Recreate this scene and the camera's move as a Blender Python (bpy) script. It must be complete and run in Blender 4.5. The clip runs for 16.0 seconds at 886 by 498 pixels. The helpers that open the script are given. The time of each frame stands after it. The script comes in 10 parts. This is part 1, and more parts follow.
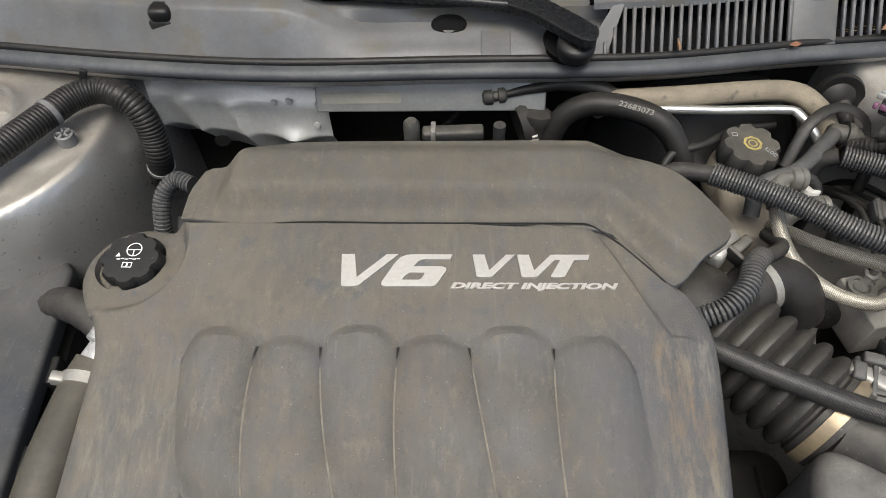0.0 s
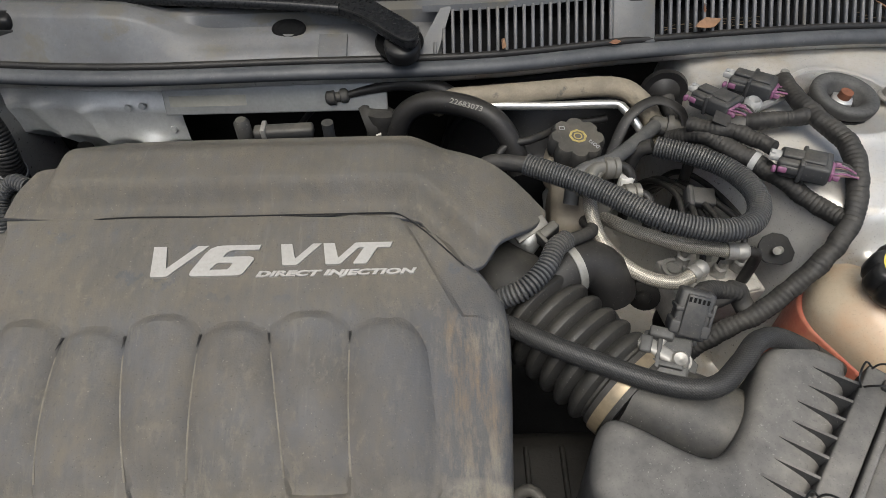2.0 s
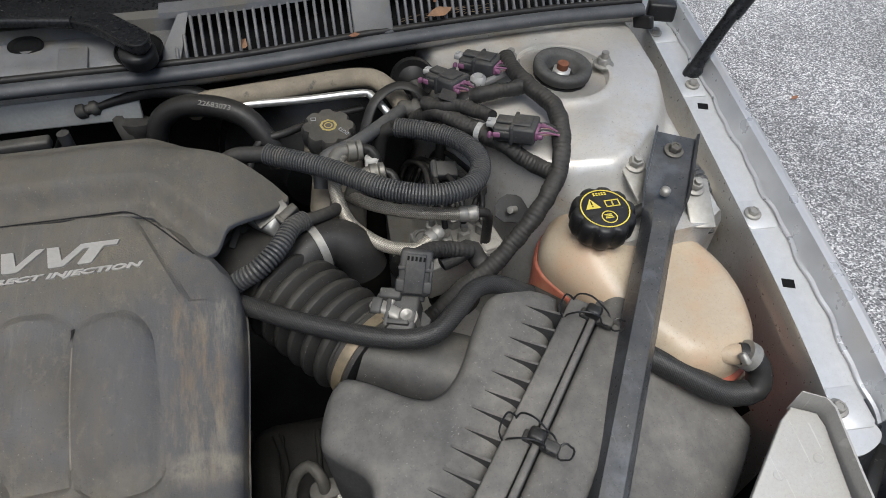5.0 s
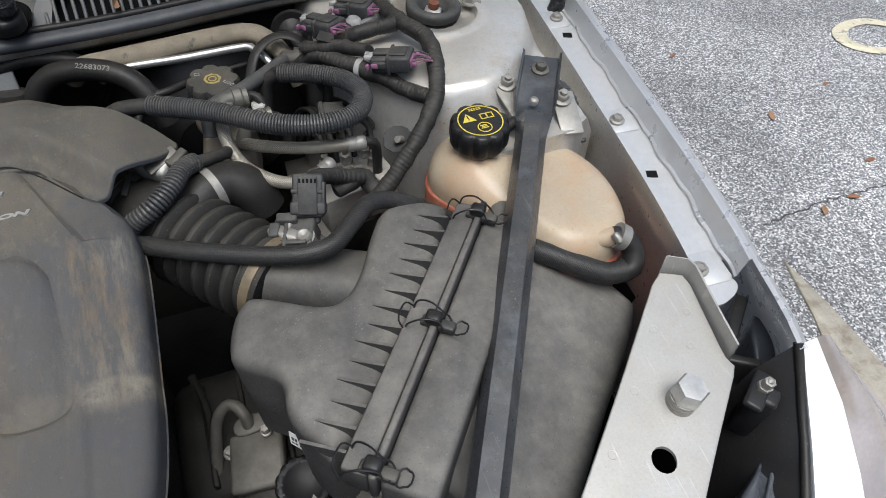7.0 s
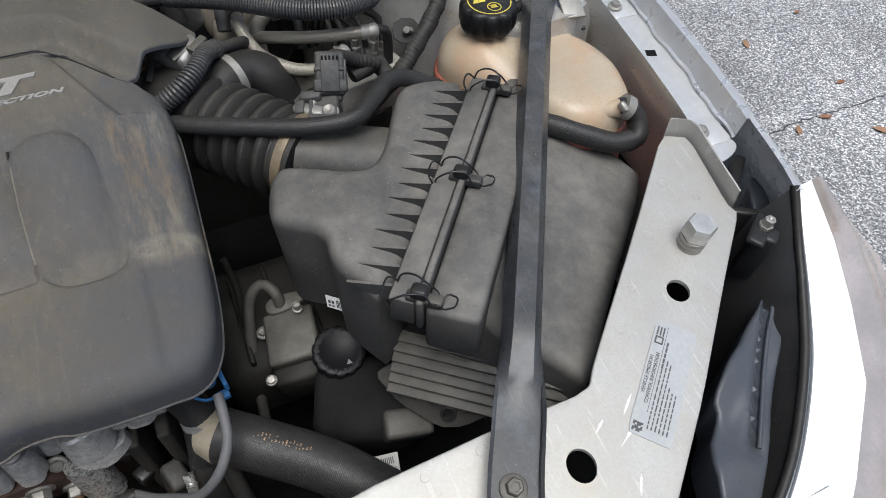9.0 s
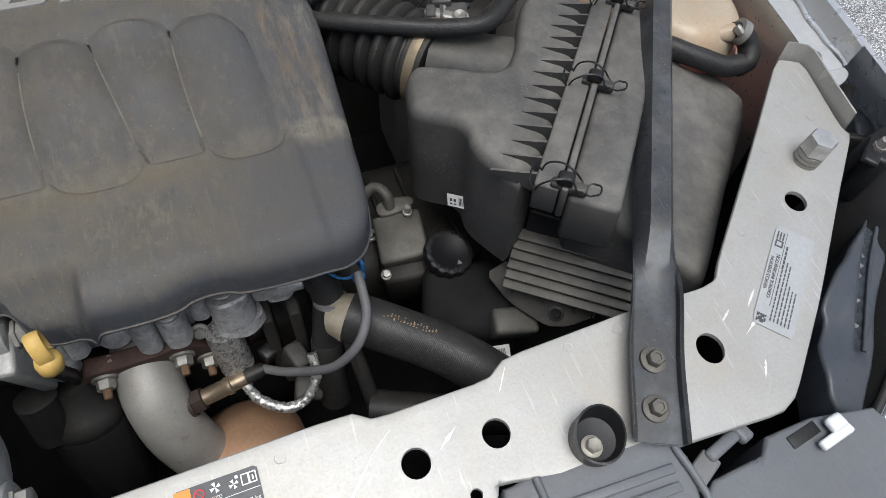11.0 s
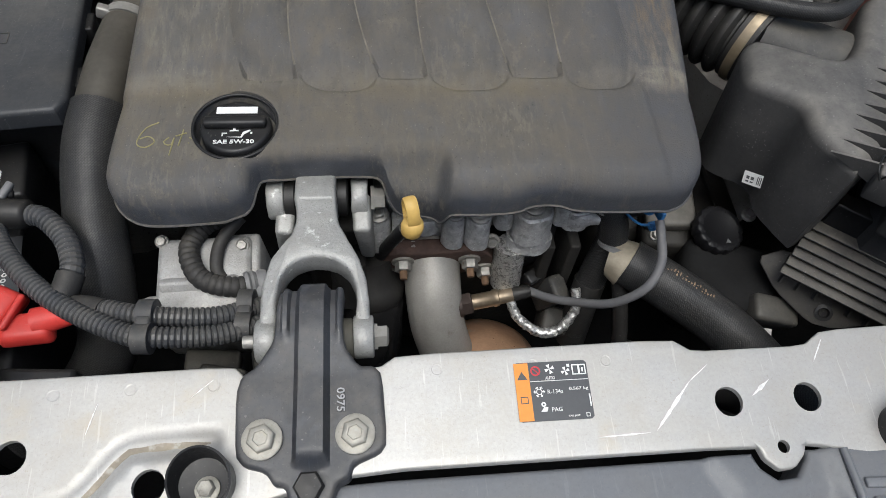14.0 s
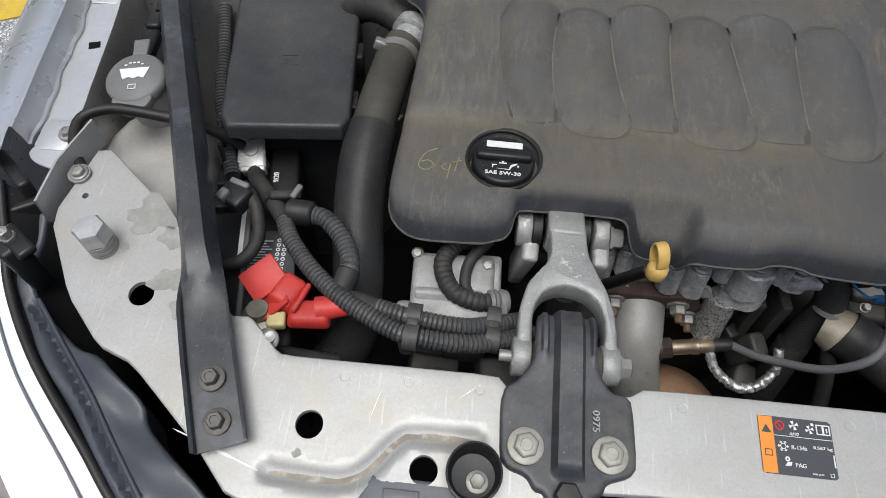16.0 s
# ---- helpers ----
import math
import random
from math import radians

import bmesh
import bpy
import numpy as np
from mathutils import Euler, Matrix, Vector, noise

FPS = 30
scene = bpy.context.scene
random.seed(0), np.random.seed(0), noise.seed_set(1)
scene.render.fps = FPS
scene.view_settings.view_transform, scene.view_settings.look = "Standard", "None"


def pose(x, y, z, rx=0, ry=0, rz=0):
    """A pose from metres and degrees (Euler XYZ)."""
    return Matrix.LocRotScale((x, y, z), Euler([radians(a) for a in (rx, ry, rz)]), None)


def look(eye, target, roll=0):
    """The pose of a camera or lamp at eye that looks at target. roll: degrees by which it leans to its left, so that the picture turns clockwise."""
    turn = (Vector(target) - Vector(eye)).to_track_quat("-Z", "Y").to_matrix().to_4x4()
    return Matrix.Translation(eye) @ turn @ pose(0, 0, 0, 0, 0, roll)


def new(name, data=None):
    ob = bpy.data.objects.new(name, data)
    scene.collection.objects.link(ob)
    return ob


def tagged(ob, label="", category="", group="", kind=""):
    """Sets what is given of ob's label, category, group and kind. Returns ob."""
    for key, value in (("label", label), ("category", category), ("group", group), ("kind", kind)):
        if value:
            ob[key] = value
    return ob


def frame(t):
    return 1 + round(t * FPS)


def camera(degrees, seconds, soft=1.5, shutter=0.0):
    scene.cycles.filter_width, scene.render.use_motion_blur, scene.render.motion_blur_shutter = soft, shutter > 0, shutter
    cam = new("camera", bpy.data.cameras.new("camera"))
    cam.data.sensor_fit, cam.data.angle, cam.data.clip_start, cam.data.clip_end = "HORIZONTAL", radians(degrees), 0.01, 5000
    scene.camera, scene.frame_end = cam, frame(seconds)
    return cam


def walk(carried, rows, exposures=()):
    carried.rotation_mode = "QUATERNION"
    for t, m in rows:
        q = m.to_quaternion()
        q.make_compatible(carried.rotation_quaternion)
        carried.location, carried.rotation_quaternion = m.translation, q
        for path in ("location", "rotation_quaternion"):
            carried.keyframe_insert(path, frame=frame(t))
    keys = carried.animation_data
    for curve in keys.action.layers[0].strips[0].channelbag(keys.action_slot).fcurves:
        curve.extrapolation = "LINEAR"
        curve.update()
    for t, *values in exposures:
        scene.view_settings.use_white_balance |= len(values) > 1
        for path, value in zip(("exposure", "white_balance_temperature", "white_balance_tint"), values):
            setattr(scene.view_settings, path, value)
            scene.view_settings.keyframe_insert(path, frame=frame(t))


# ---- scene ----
cam = camera(70.2, 16.0, 0.5)
METRES, EYE, TILT, LEAN, TURN = 1.03, 1.34, -51.0, 0.9, 1.0
ROWS = [
    (0.0, 0.0, 0.0, 0.0, 0.0, 0.0, -0.0),
    (0.5, 0.0373, -0.004, -0.0055, -0.06, 0.34, 0.28),
    (1.0, 0.073, -0.0085, -0.0098, -0.35, 0.69, 0.68),
    (1.5, 0.1103, -0.016, -0.0166, -0.96, 1.03, 1.21),
    (2.0, 0.1422, -0.0247, -0.0237, -1.83, 1.27, 1.54),
    (2.5, 0.1721, -0.0311, -0.0293, -2.62, 1.55, 2.2),
    (3.0, 0.2024, -0.0338, -0.0343, -3.84, 1.74, 2.99),
    (3.5, 0.2315, -0.037, -0.0371, -5.08, 1.96, 3.8),
    (4.0, 0.2587, -0.0427, -0.0437, -6.6, 2.3, 5.12),
    (4.5, 0.2864, -0.0543, -0.0589, -7.81, 2.59, 6.82),
    (7.0, 0.3039, -0.1005, -0.1687, -15.51, 1.66, 15.87),
    (7.5, 0.2916, -0.1013, -0.1883, -16.58, 0.77, 16.77),
    (8.0, 0.2786, -0.1047, -0.2064, -17.47, -0.19, 17.55),
    (8.5, 0.256, -0.1079, -0.2246, -17.72, -1.19, 17.97),
    (9.0, 0.2274, -0.1133, -0.2445, -17.91, -2.03, 18.31),
    (11.5, 0.0686, -0.1014, -0.2778, -16.33, -5.11, 12.97),
    (12.0, 0.0352, -0.0957, -0.2823, -15.38, -5.48, 10.06),
    (12.5, 0.0029, -0.0959, -0.2883, -13.73, -5.42, 7.42),
    (13.0, -0.0283, -0.0991, -0.2929, -11.57, -5.11, 5.5),
    (13.5, -0.0577, -0.1014, -0.2958, -9.38, -4.44, 3.74),
    (14.0, -0.088, -0.1053, -0.2967, -7.09, -3.9, 1.77),
    (14.5, -0.1235, -0.1114, -0.3019, -4.67, -3.36, -0.17),
    (15.0, -0.1603, -0.1196, -0.3044, -2.31, -2.89, -2.45),
    (15.5, -0.1949, -0.1296, -0.3063, -0.12, -2.34, -4.46),
    (16.0, -0.2233, -0.1419, -0.2965, 1.05, -1.65, -5.51),
]
walk(cam, [(t, pose(0, 0, EYE, TILT, LEAN, TURN) @ pose(METRES * x, METRES * y, METRES * z, 90 + pitch, roll, yaw)) for t, x, y, z, yaw, pitch, roll in ROWS],
     [(0.0, 1.15, 6350, 6), (1.5, 0.97, 6280, 6), (3.0, 0.74, 6230, 6), (3.5, 0.67, 6200, 6), (4.5, 0.64, 6050, 6), (8.0, 0.69, 5960, 6), (9.0, 0.65, 5940, 6), (12.5, 0.54, 5960, 6), (14.5, 0.52, 5960, 6), (16.0, 0.40, 5920, 6)])

# ---- light ----
world = bpy.data.worlds.new("overcast_sky")
scene.world = world
world.use_nodes = True
wn = world.node_tree.nodes
sky = wn.new("ShaderNodeTexSky")
sky.sky_type = "NISHITA"
sky.sun_disc = False
sky.sun_elevation, sky.sun_rotation = radians(70), radians(200)
sky.air_density, sky.dust_density, sky.ozone_density = 1.0, 6.0, 1.0
world.node_tree.links.new(sky.outputs[0], wn["Background"].inputs[0])
wn["Background"].inputs[1].default_value = 0.105
sun_data = bpy.data.lights.new("sun", "SUN")
sun_data.energy, sun_data.angle, sun_data.color = 1.5, radians(40), (1.0, 0.97, 0.93)
sun = new("sun", sun_data)
sun.matrix_world = look((0, 0, 5), (0.15, 1.4, 0.4))

# ---- materials ----
DUST = (0.175, 0.158, 0.124)


def material(name, color, rough=0.5, metal=0.0, dust=0.0, vary=0.25, grain=260.0, blotch=9.0, bump=0.15,
             second=None, second_at=0.62, coat=0.0, spread=0.08, weave=None, dust_color=DUST, transmission=0.0, scratch=0.0, low=0.3, speck=0.0, speck_color=None, spec=None):
    """Colour with blotches and grain, dust lying on what faces up, fine relief; second: the colour of worn or stained patches."""
    m = bpy.data.materials.new(name)
    m.use_nodes = True
    t = m.node_tree
    n, k = t.nodes, t.links
    b = n["Principled BSDF"]
    b.inputs["Metallic"].default_value = metal
    b.inputs["Coat Weight"].default_value = coat
    b.inputs["Transmission Weight"].default_value = transmission
    b.inputs["Specular IOR Level"].default_value = spec if spec is not None else (0.28 if dust and metal < 0.3 else 0.5)
    co = n.new("ShaderNodeTexCoord")
    src = co.outputs["Object"]

    def tex(scale, detail=4.0, rough_=0.6):
        x = n.new("ShaderNodeTexNoise")
        x.inputs["Scale"].default_value, x.inputs["Detail"].default_value, x.inputs["Roughness"].default_value = scale, detail, rough_
        k.new(src, x.inputs["Vector"])
        return x.outputs["Fac"]

    def remap(v, a, c, lo, hi):
        x = n.new("ShaderNodeMapRange")
        for i, q in zip(("From Min", "From Max", "To Min", "To Max"), (a, c, lo, hi)):
            x.inputs[i].default_value = q
        k.new(v, x.inputs["Value"])
        return x.outputs[0]

    def mixc(f, a, c):
        x = n.new("ShaderNodeMix")
        x.data_type = "RGBA"
        for i, q in ((0, f), (6, a), (7, c)):
            if hasattr(q, "is_output"):
                k.new(q, x.inputs[i])
            else:
                x.inputs[i].default_value = q if i == 0 else (*q[:3], 1)
        return x.outputs[2]

    def mul(a, c):
        x = n.new("ShaderNodeMath")
        x.operation = "MULTIPLY"
        for i, q in ((0, a), (1, c)):
            if hasattr(q, "is_output"):
                k.new(q, x.inputs[i])
            else:
                x.inputs[i].default_value = q
        return x.outputs[0]

    big, fine = tex(blotch, 5.0), tex(grain, 3.0)
    dark = tuple(c * (1 - vary) for c in color)
    lite = tuple(min(1, c * (1 + vary)) for c in color)
    col = mixc(remap(big, 0.3, 0.7, 0, 1), dark, lite)
    col = mixc(mul(remap(fine, 0.35, 0.7, 0, 1), 0.35), col, tuple(c * 0.75 for c in color))
    if second:
        col = mixc(remap(tex(blotch * 1.7, 6.0), second_at, second_at + spread, 0, 0.9), col, second)
    if scratch:
        s = n.new("ShaderNodeTexNoise")
        s.inputs["Scale"].default_value, s.inputs["Detail"].default_value = 30.0, 2.0
        mp = n.new("ShaderNodeMapping")
        mp.inputs["Scale"].default_value, mp.inputs["Rotation"].default_value = (14, 0.8, 1), (0, 0, 0.7)
        k.new(src, mp.inputs["Vector"])
        k.new(mp.outputs[0], s.inputs["Vector"])
        col = mixc(mul(remap(s.outputs["Fac"], 0.66, 0.7, 0, 1), scratch), col, tuple(min(1, c * 1.9 + 0.03) for c in color))
    rough_out = remap(fine, 0.3, 0.7, max(0.02, rough - 0.06), min(1, rough + 0.08))
    if dust:
        geo = n.new("ShaderNodeNewGeometry")
        sep = n.new("ShaderNodeSeparateXYZ")
        k.new(geo.outputs["Normal"], sep.inputs[0])
        up = remap(sep.outputs["Z"], -0.1, 0.9, 0.12, 1.0)
        amount = mul(mul(mul(up, remap(tex(blotch * 6.0, 5.0), 0.34, 0.66, 0.68, 1.08)), remap(tex(blotch * 1.3, 7.0, 0.65), 0.30, 0.66, low, 1.0)), dust)
        col = mixc(amount, col, dust_color)
        r2 = n.new("ShaderNodeMath")
        r2.operation = "MAXIMUM"
        k.new(rough_out, r2.inputs[0])
        k.new(mul(amount, 1.0), r2.inputs[1])
        rough_out = r2.outputs[0]
    if speck:
        tone = speck_color or tuple(c * 0.8 + 0.10 for c in dust_color)
        spots = mul(remap(tex(450.0, 2.0), 0.66, 0.71, 0, 1), remap(tex(blotch * 2.3, 4.0), 0.42, 0.62, 0.12, 1.0))
        col = mixc(mul(spots, speck), col, tone)
        col = mixc(mul(remap(tex(640.0, 1.0), 0.64, 0.70, 0, 1), speck * 0.5), col, tuple(c * 0.45 for c in color))
    k.new(col, b.inputs["Base Color"])
    k.new(rough_out, b.inputs["Roughness"])
    bm_ = n.new("ShaderNodeBump")
    bm_.inputs["Strength"].default_value, bm_.inputs["Distance"].default_value = bump, 0.0006
    height = fine
    if weave:
        uv = n.new("ShaderNodeUVMap")
        w = n.new("ShaderNodeTexBrick")
        w.inputs["Scale"].default_value = 1.0
        w.inputs["Brick Width"].default_value, w.inputs["Row Height"].default_value, w.inputs["Mortar Size"].default_value = weave, weave * 0.5, weave * 0.1
        mp = n.new("ShaderNodeMapping")
        mp.inputs["Rotation"].default_value = (0, 0, 0.75)
        k.new(uv.outputs[0], mp.inputs["Vector"])
        k.new(mp.outputs[0], w.inputs["Vector"])
        w.inputs["Color1"].default_value = (1, 1, 1, 1)
        w.inputs["Color2"].default_value = (0.55, 0.55, 0.55, 1)
        w.inputs["Mortar"].default_value = (0, 0, 0, 1)
        height = w.outputs["Color"]
        bm_.inputs["Strength"].default_value, bm_.inputs["Distance"].default_value = 0.9, 0.0012
        x = n.new("ShaderNodeMix")
        x.data_type, x.blend_type = "RGBA", "MULTIPLY"
        x.inputs[0].default_value = 0.55
        k.new(col, x.inputs[6])
        k.new(w.outputs["Color"], x.inputs[7])
        k.new(x.outputs[2], b.inputs["Base Color"])
    k.new(height, bm_.inputs["Height"])
    k.new(bm_.outputs[0], b.inputs["Normal"])
    return m




def cover_plastic():
    """Dark moulded plastic under uneven tan dust: washed blue-grey on the flutes, streaked, smeared and specked; shade
    painted in to the right.
    """
    m = bpy.data.materials.new("dusty_cover_plastic")
    m.use_nodes = True
    t = m.node_tree
    n, k = t.nodes, t.links
    b = n["Principled BSDF"]
    co = n.new("ShaderNodeTexCoord")
    xyz = n.new("ShaderNodeSeparateXYZ")
    k.new(co.outputs["Object"], xyz.inputs[0])

    def val(q, sock):
        if hasattr(q, "is_output"):
            k.new(q, sock)
        else:
            sock.default_value = q

    def math_(op, a, c=0.0):
        x = n.new("ShaderNodeMath")
        x.operation = op
        val(a, x.inputs[0])
        val(c, x.inputs[1])
        return x.outputs[0]

    def remap(v, a, c, lo, hi):
        x = n.new("ShaderNodeMapRange")
        for i, q in zip(("From Min", "From Max", "To Min", "To Max"), (a, c, lo, hi)):
            x.inputs[i].default_value = q
        k.new(v, x.inputs["Value"])
        return x.outputs[0]

    def cloud(scale, detail=5.0, stretch=(1, 1, 1), rough=0.6):
        mp = n.new("ShaderNodeMapping")
        mp.inputs["Scale"].default_value = stretch
        k.new(co.outputs["Object"], mp.inputs["Vector"])
        x = n.new("ShaderNodeTexNoise")
        x.inputs["Scale"].default_value, x.inputs["Detail"].default_value, x.inputs["Roughness"].default_value = scale, detail, rough
        k.new(mp.outputs[0], x.inputs["Vector"])
        return x.outputs["Fac"]

    def mixc(f, a, c):
        x = n.new("ShaderNodeMix")
        x.data_type = "RGBA"
        val(f, x.inputs[0])
        for i, q in ((6, a), (7, c)):
            if hasattr(q, "is_output"):
                k.new(q, x.inputs[i])
            else:
                x.inputs[i].default_value = (*q, 1)
        return x.outputs[2]

    def band(v, a, c, soft):
        return math_("MULTIPLY", remap(v, a - soft, a + soft, 0, 1), remap(v, c - soft, c + soft, 1, 0))

    y = xyz.outputs["Y"]
    geo = n.new("ShaderNodeNewGeometry")
    nz = n.new("ShaderNodeSeparateXYZ")
    k.new(geo.outputs["Normal"], nz.inputs[0])
    up = remap(nz.outputs["Z"], 0.10, 0.62, 0.10, 1.0)
    washed = band(y, 0.135, 0.262, 0.012)
    dust = math_("MULTIPLY", up, remap(cloud(13, 7, rough=0.65), 0.28, 0.66, 0.66, 0.94))
    dust = math_("MULTIPLY", dust, math_("SUBTRACT", 1.0, math_("MULTIPLY", washed, remap(cloud(16, 6), 0.35, 0.6, 0.08, 0.32))))
    front = remap(y, 0.03, 0.06, 0.70, 1.0)
    dust = math_("MULTIPLY", dust, front)
    dust = math_("MULTIPLY", dust, remap(cloud(60, 6, (1.6, 0.8, 1)), 0.35, 0.65, 0.70, 1.08))
    smear = math_("MULTIPLY", remap(cloud(34, 5), 0.600, 0.64, 0, 0.55), band(y, 0.275, 0.350, 0.008))
    dust = math_("MULTIPLY", dust, math_("SUBTRACT", 1.0, smear))
    col = mixc(remap(cloud(20, 6), 0.35, 0.65, 0, 1), (0.040, 0.042, 0.047), (0.070, 0.076, 0.090))
    col = mixc(dust, col, mixc(remap(cloud(7, 4), 0.35, 0.65, 0, 1), (0.124, 0.108, 0.083), (0.108, 0.098, 0.079)))
    brown = math_("MULTIPLY", remap(cloud(12, 6, (1.3, 0.7, 1), 0.7), 0.50, 0.66, 0, 0.5), math_("MULTIPLY", dust, remap(y, 0.25, 0.29, 1.0, 0.35)))
    col = mixc(brown, col, (0.126, 0.108, 0.076))
    scrape = math_("MULTIPLY", remap(cloud(22, 4, (9, 0.7, 1)), 0.62, 0.72, 0, 0.35), remap(cloud(8, 3), 0.45, 0.6, 0, 1))
    col = mixc(scrape, col, (0.05, 0.05, 0.052))
    streak = math_("MULTIPLY", remap(cloud(9, 5, (16, 1.2, 1)), 0.60, 0.74, 0, 0.32), remap(cloud(10, 3), 0.42, 0.6, 0, 1))
    col = mixc(streak, col, (0.19, 0.18, 0.155))
    drip = math_("MULTIPLY", remap(cloud(48, 8, (3.5, 0.8, 1), 0.75), 0.53, 0.60, 0, 0.36), math_("MULTIPLY", remap(cloud(7, 4), 0.42, 0.58, 0.05, 1), remap(y, 0.24, 0.28, 1.0, 0.22)))
    col = mixc(drip, col, (0.180, 0.160, 0.124))
    fleck = math_("MULTIPLY", remap(cloud(70, 8, (2.2, 1, 1), 0.8), 0.57, 0.63, 0, 0.40), math_("MULTIPLY", remap(cloud(9, 4), 0.45, 0.6, 0.1, 1), remap(y, 0.24, 0.28, 1.0, 0.4)))
    col = mixc(fleck, col, (0.045, 0.046, 0.05))
    ledge_ = math_("MULTIPLY", band(y, 0.108, 0.127, 0.008), remap(cloud(18, 5), 0.38, 0.62, 0.05, 0.45))
    col = mixc(ledge_, col, (0.135, 0.110, 0.066))
    speck = math_("MULTIPLY", remap(cloud(520, 2), 0.66, 0.71, 0, 1), 0.45)
    col = mixc(speck, col, (0.03, 0.028, 0.025))
    speck2 = math_("MULTIPLY", remap(cloud(480, 2), 0.69, 0.74, 0, 1), 0.35)
    col = mixc(speck2, col, (0.32, 0.29, 0.24))
    # rain-streaked bands beside the flutes: rusty dust, pale crust where the band ends
    x = xyz.outputs["X"]
    flank = math_("MULTIPLY", math_("MAXIMUM", remap(x, 0.140, 0.156, 0, 1), remap(x, -0.206, -0.222, 0, 0.45)), band(y, 0.118, 0.262, 0.006))
    # painted shade: the cover's dimmer look from the right, put into the colour
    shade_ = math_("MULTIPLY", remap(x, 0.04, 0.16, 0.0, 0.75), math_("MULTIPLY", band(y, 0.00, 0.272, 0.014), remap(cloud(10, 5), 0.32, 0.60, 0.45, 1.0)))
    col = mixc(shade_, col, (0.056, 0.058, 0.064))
    # the pad by the emblem is darker, unevenly
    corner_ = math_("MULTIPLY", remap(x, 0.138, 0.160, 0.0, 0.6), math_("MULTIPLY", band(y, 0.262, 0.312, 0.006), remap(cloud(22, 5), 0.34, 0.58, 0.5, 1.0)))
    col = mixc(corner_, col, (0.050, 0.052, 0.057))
    run_ = remap(cloud(30, 7, (2.6, 0.45, 1), 0.72), 0.44, 0.60, 0, 0.75)
    col = mixc(math_("MULTIPLY", flank, run_), col, mixc(remap(cloud(14, 4), 0.4, 0.6, 0, 1), (0.150, 0.112, 0.068), (0.165, 0.150, 0.118)))
    wash_ = remap(cloud(26, 6, (2.2, 0.5, 1), 0.7), 0.52, 0.64, 0, 0.7)
    col = mixc(math_("MULTIPLY", flank, wash_), col, (0.052, 0.055, 0.062))
    crust = math_("MULTIPLY", band(y, 0.120, 0.137, 0.004), remap(cloud(40, 6, rough=0.7), 0.40, 0.58, 0, 0.75))
    col = mixc(math_("MULTIPLY", math_("MAXIMUM", flank, 0.25), crust), col, (0.200, 0.178, 0.140))
    # darker washed streaks down the flutes and over the front face
    rain = math_("MULTIPLY", remap(cloud(38, 7, (2.4, 0.5, 1), 0.72), 0.50, 0.66, 0, 0.26), remap(y, 0.262, 0.285, 1.0, 0.0))
    col = mixc(math_("MULTIPLY", rain, remap(cloud(6, 4), 0.40, 0.60, 0.1, 1)), col, (0.050, 0.052, 0.058))
    tan_ = math_("MULTIPLY", remap(cloud(90, 5, (1.0, 0.7, 1), 0.7), 0.54, 0.64, 0, 0.35), remap(cloud(11, 5), 0.42, 0.6, 0, 1))
    col = mixc(tan_, col, (0.165, 0.145, 0.108))
    k.new(col, b.inputs["Base Color"])
    b.inputs["Specular IOR Level"].default_value = 0.3
    k.new(remap(dust, 0.0, 0.8, 0.42, 0.85), b.inputs["Roughness"])
    bu = n.new("ShaderNodeBump")
    bu.inputs["Strength"].default_value, bu.inputs["Distance"].default_value = 0.6, 0.0009
    k.new(cloud(560, 4), bu.inputs["Height"])
    k.new(bu.outputs[0], b.inputs["Normal"])
    return m


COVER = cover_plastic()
PLASTIC = material("black_plastic", (0.011, 0.0115, 0.013), 0.38, dust=0.11, blotch=14, speck=0.3)
PLASTIC_DUSTY = material("dusty_black_plastic", (0.024, 0.025, 0.027), 0.5, dust=0.58, low=0.22, blotch=11, second=(0.035, 0.04, 0.05), scratch=0.10, speck=0.5)
BOXDUST = material("brown_dusty_plastic", (0.032, 0.033, 0.035), 0.55, dust=0.68, low=0.30, blotch=9, second=(0.02, 0.022, 0.026), second_at=0.6, spread=0.12, scratch=0.06, speck=0.5, dust_color=(0.240, 0.224, 0.198))
RUBBER = material("black_rubber", (0.010, 0.010, 0.011), 0.45, dust=0.16, blotch=25, speck=0.3)
LOOM = material("corrugated_loom_plastic", (0.038, 0.041, 0.047), 0.32, dust=0.42, blotch=22, speck=0.25)
TAPE = material("cloth_tape", (0.016, 0.016, 0.017), 0.6, dust=0.24, blotch=40, bump=0.6)
BLACK_PAINT = material("black_painted_steel", (0.036, 0.040, 0.047), 0.32, dust=0.28, low=0.1, blotch=17, second=(0.078, 0.087, 0.102), second_at=0.52, spread=0.15, scratch=0.4, speck=0.6)
BARE = material("bare_metal_panel", (0.40, 0.394, 0.376), 0.44, metal=0.30, dust=0.5, low=0.0, vary=0.09, blotch=14, grain=420, second=(0.40, 0.365, 0.30), second_at=0.60, spread=0.14, dust_color=(0.35, 0.32, 0.26), scratch=0.22, speck=0.35, speck_color=(0.24, 0.20, 0.15))
SILVER = material("silver_paint", (0.56, 0.56, 0.545), 0.33, metal=0.45, dust=0.72, low=0.2, vary=0.12, blotch=11, coat=0.25, bump=0.05, grain=180, dust_color=(0.60, 0.535, 0.43), second=(0.38, 0.315, 0.225), second_at=0.56, spread=0.16, speck=0.8, speck_color=(0.20, 0.15, 0.09))
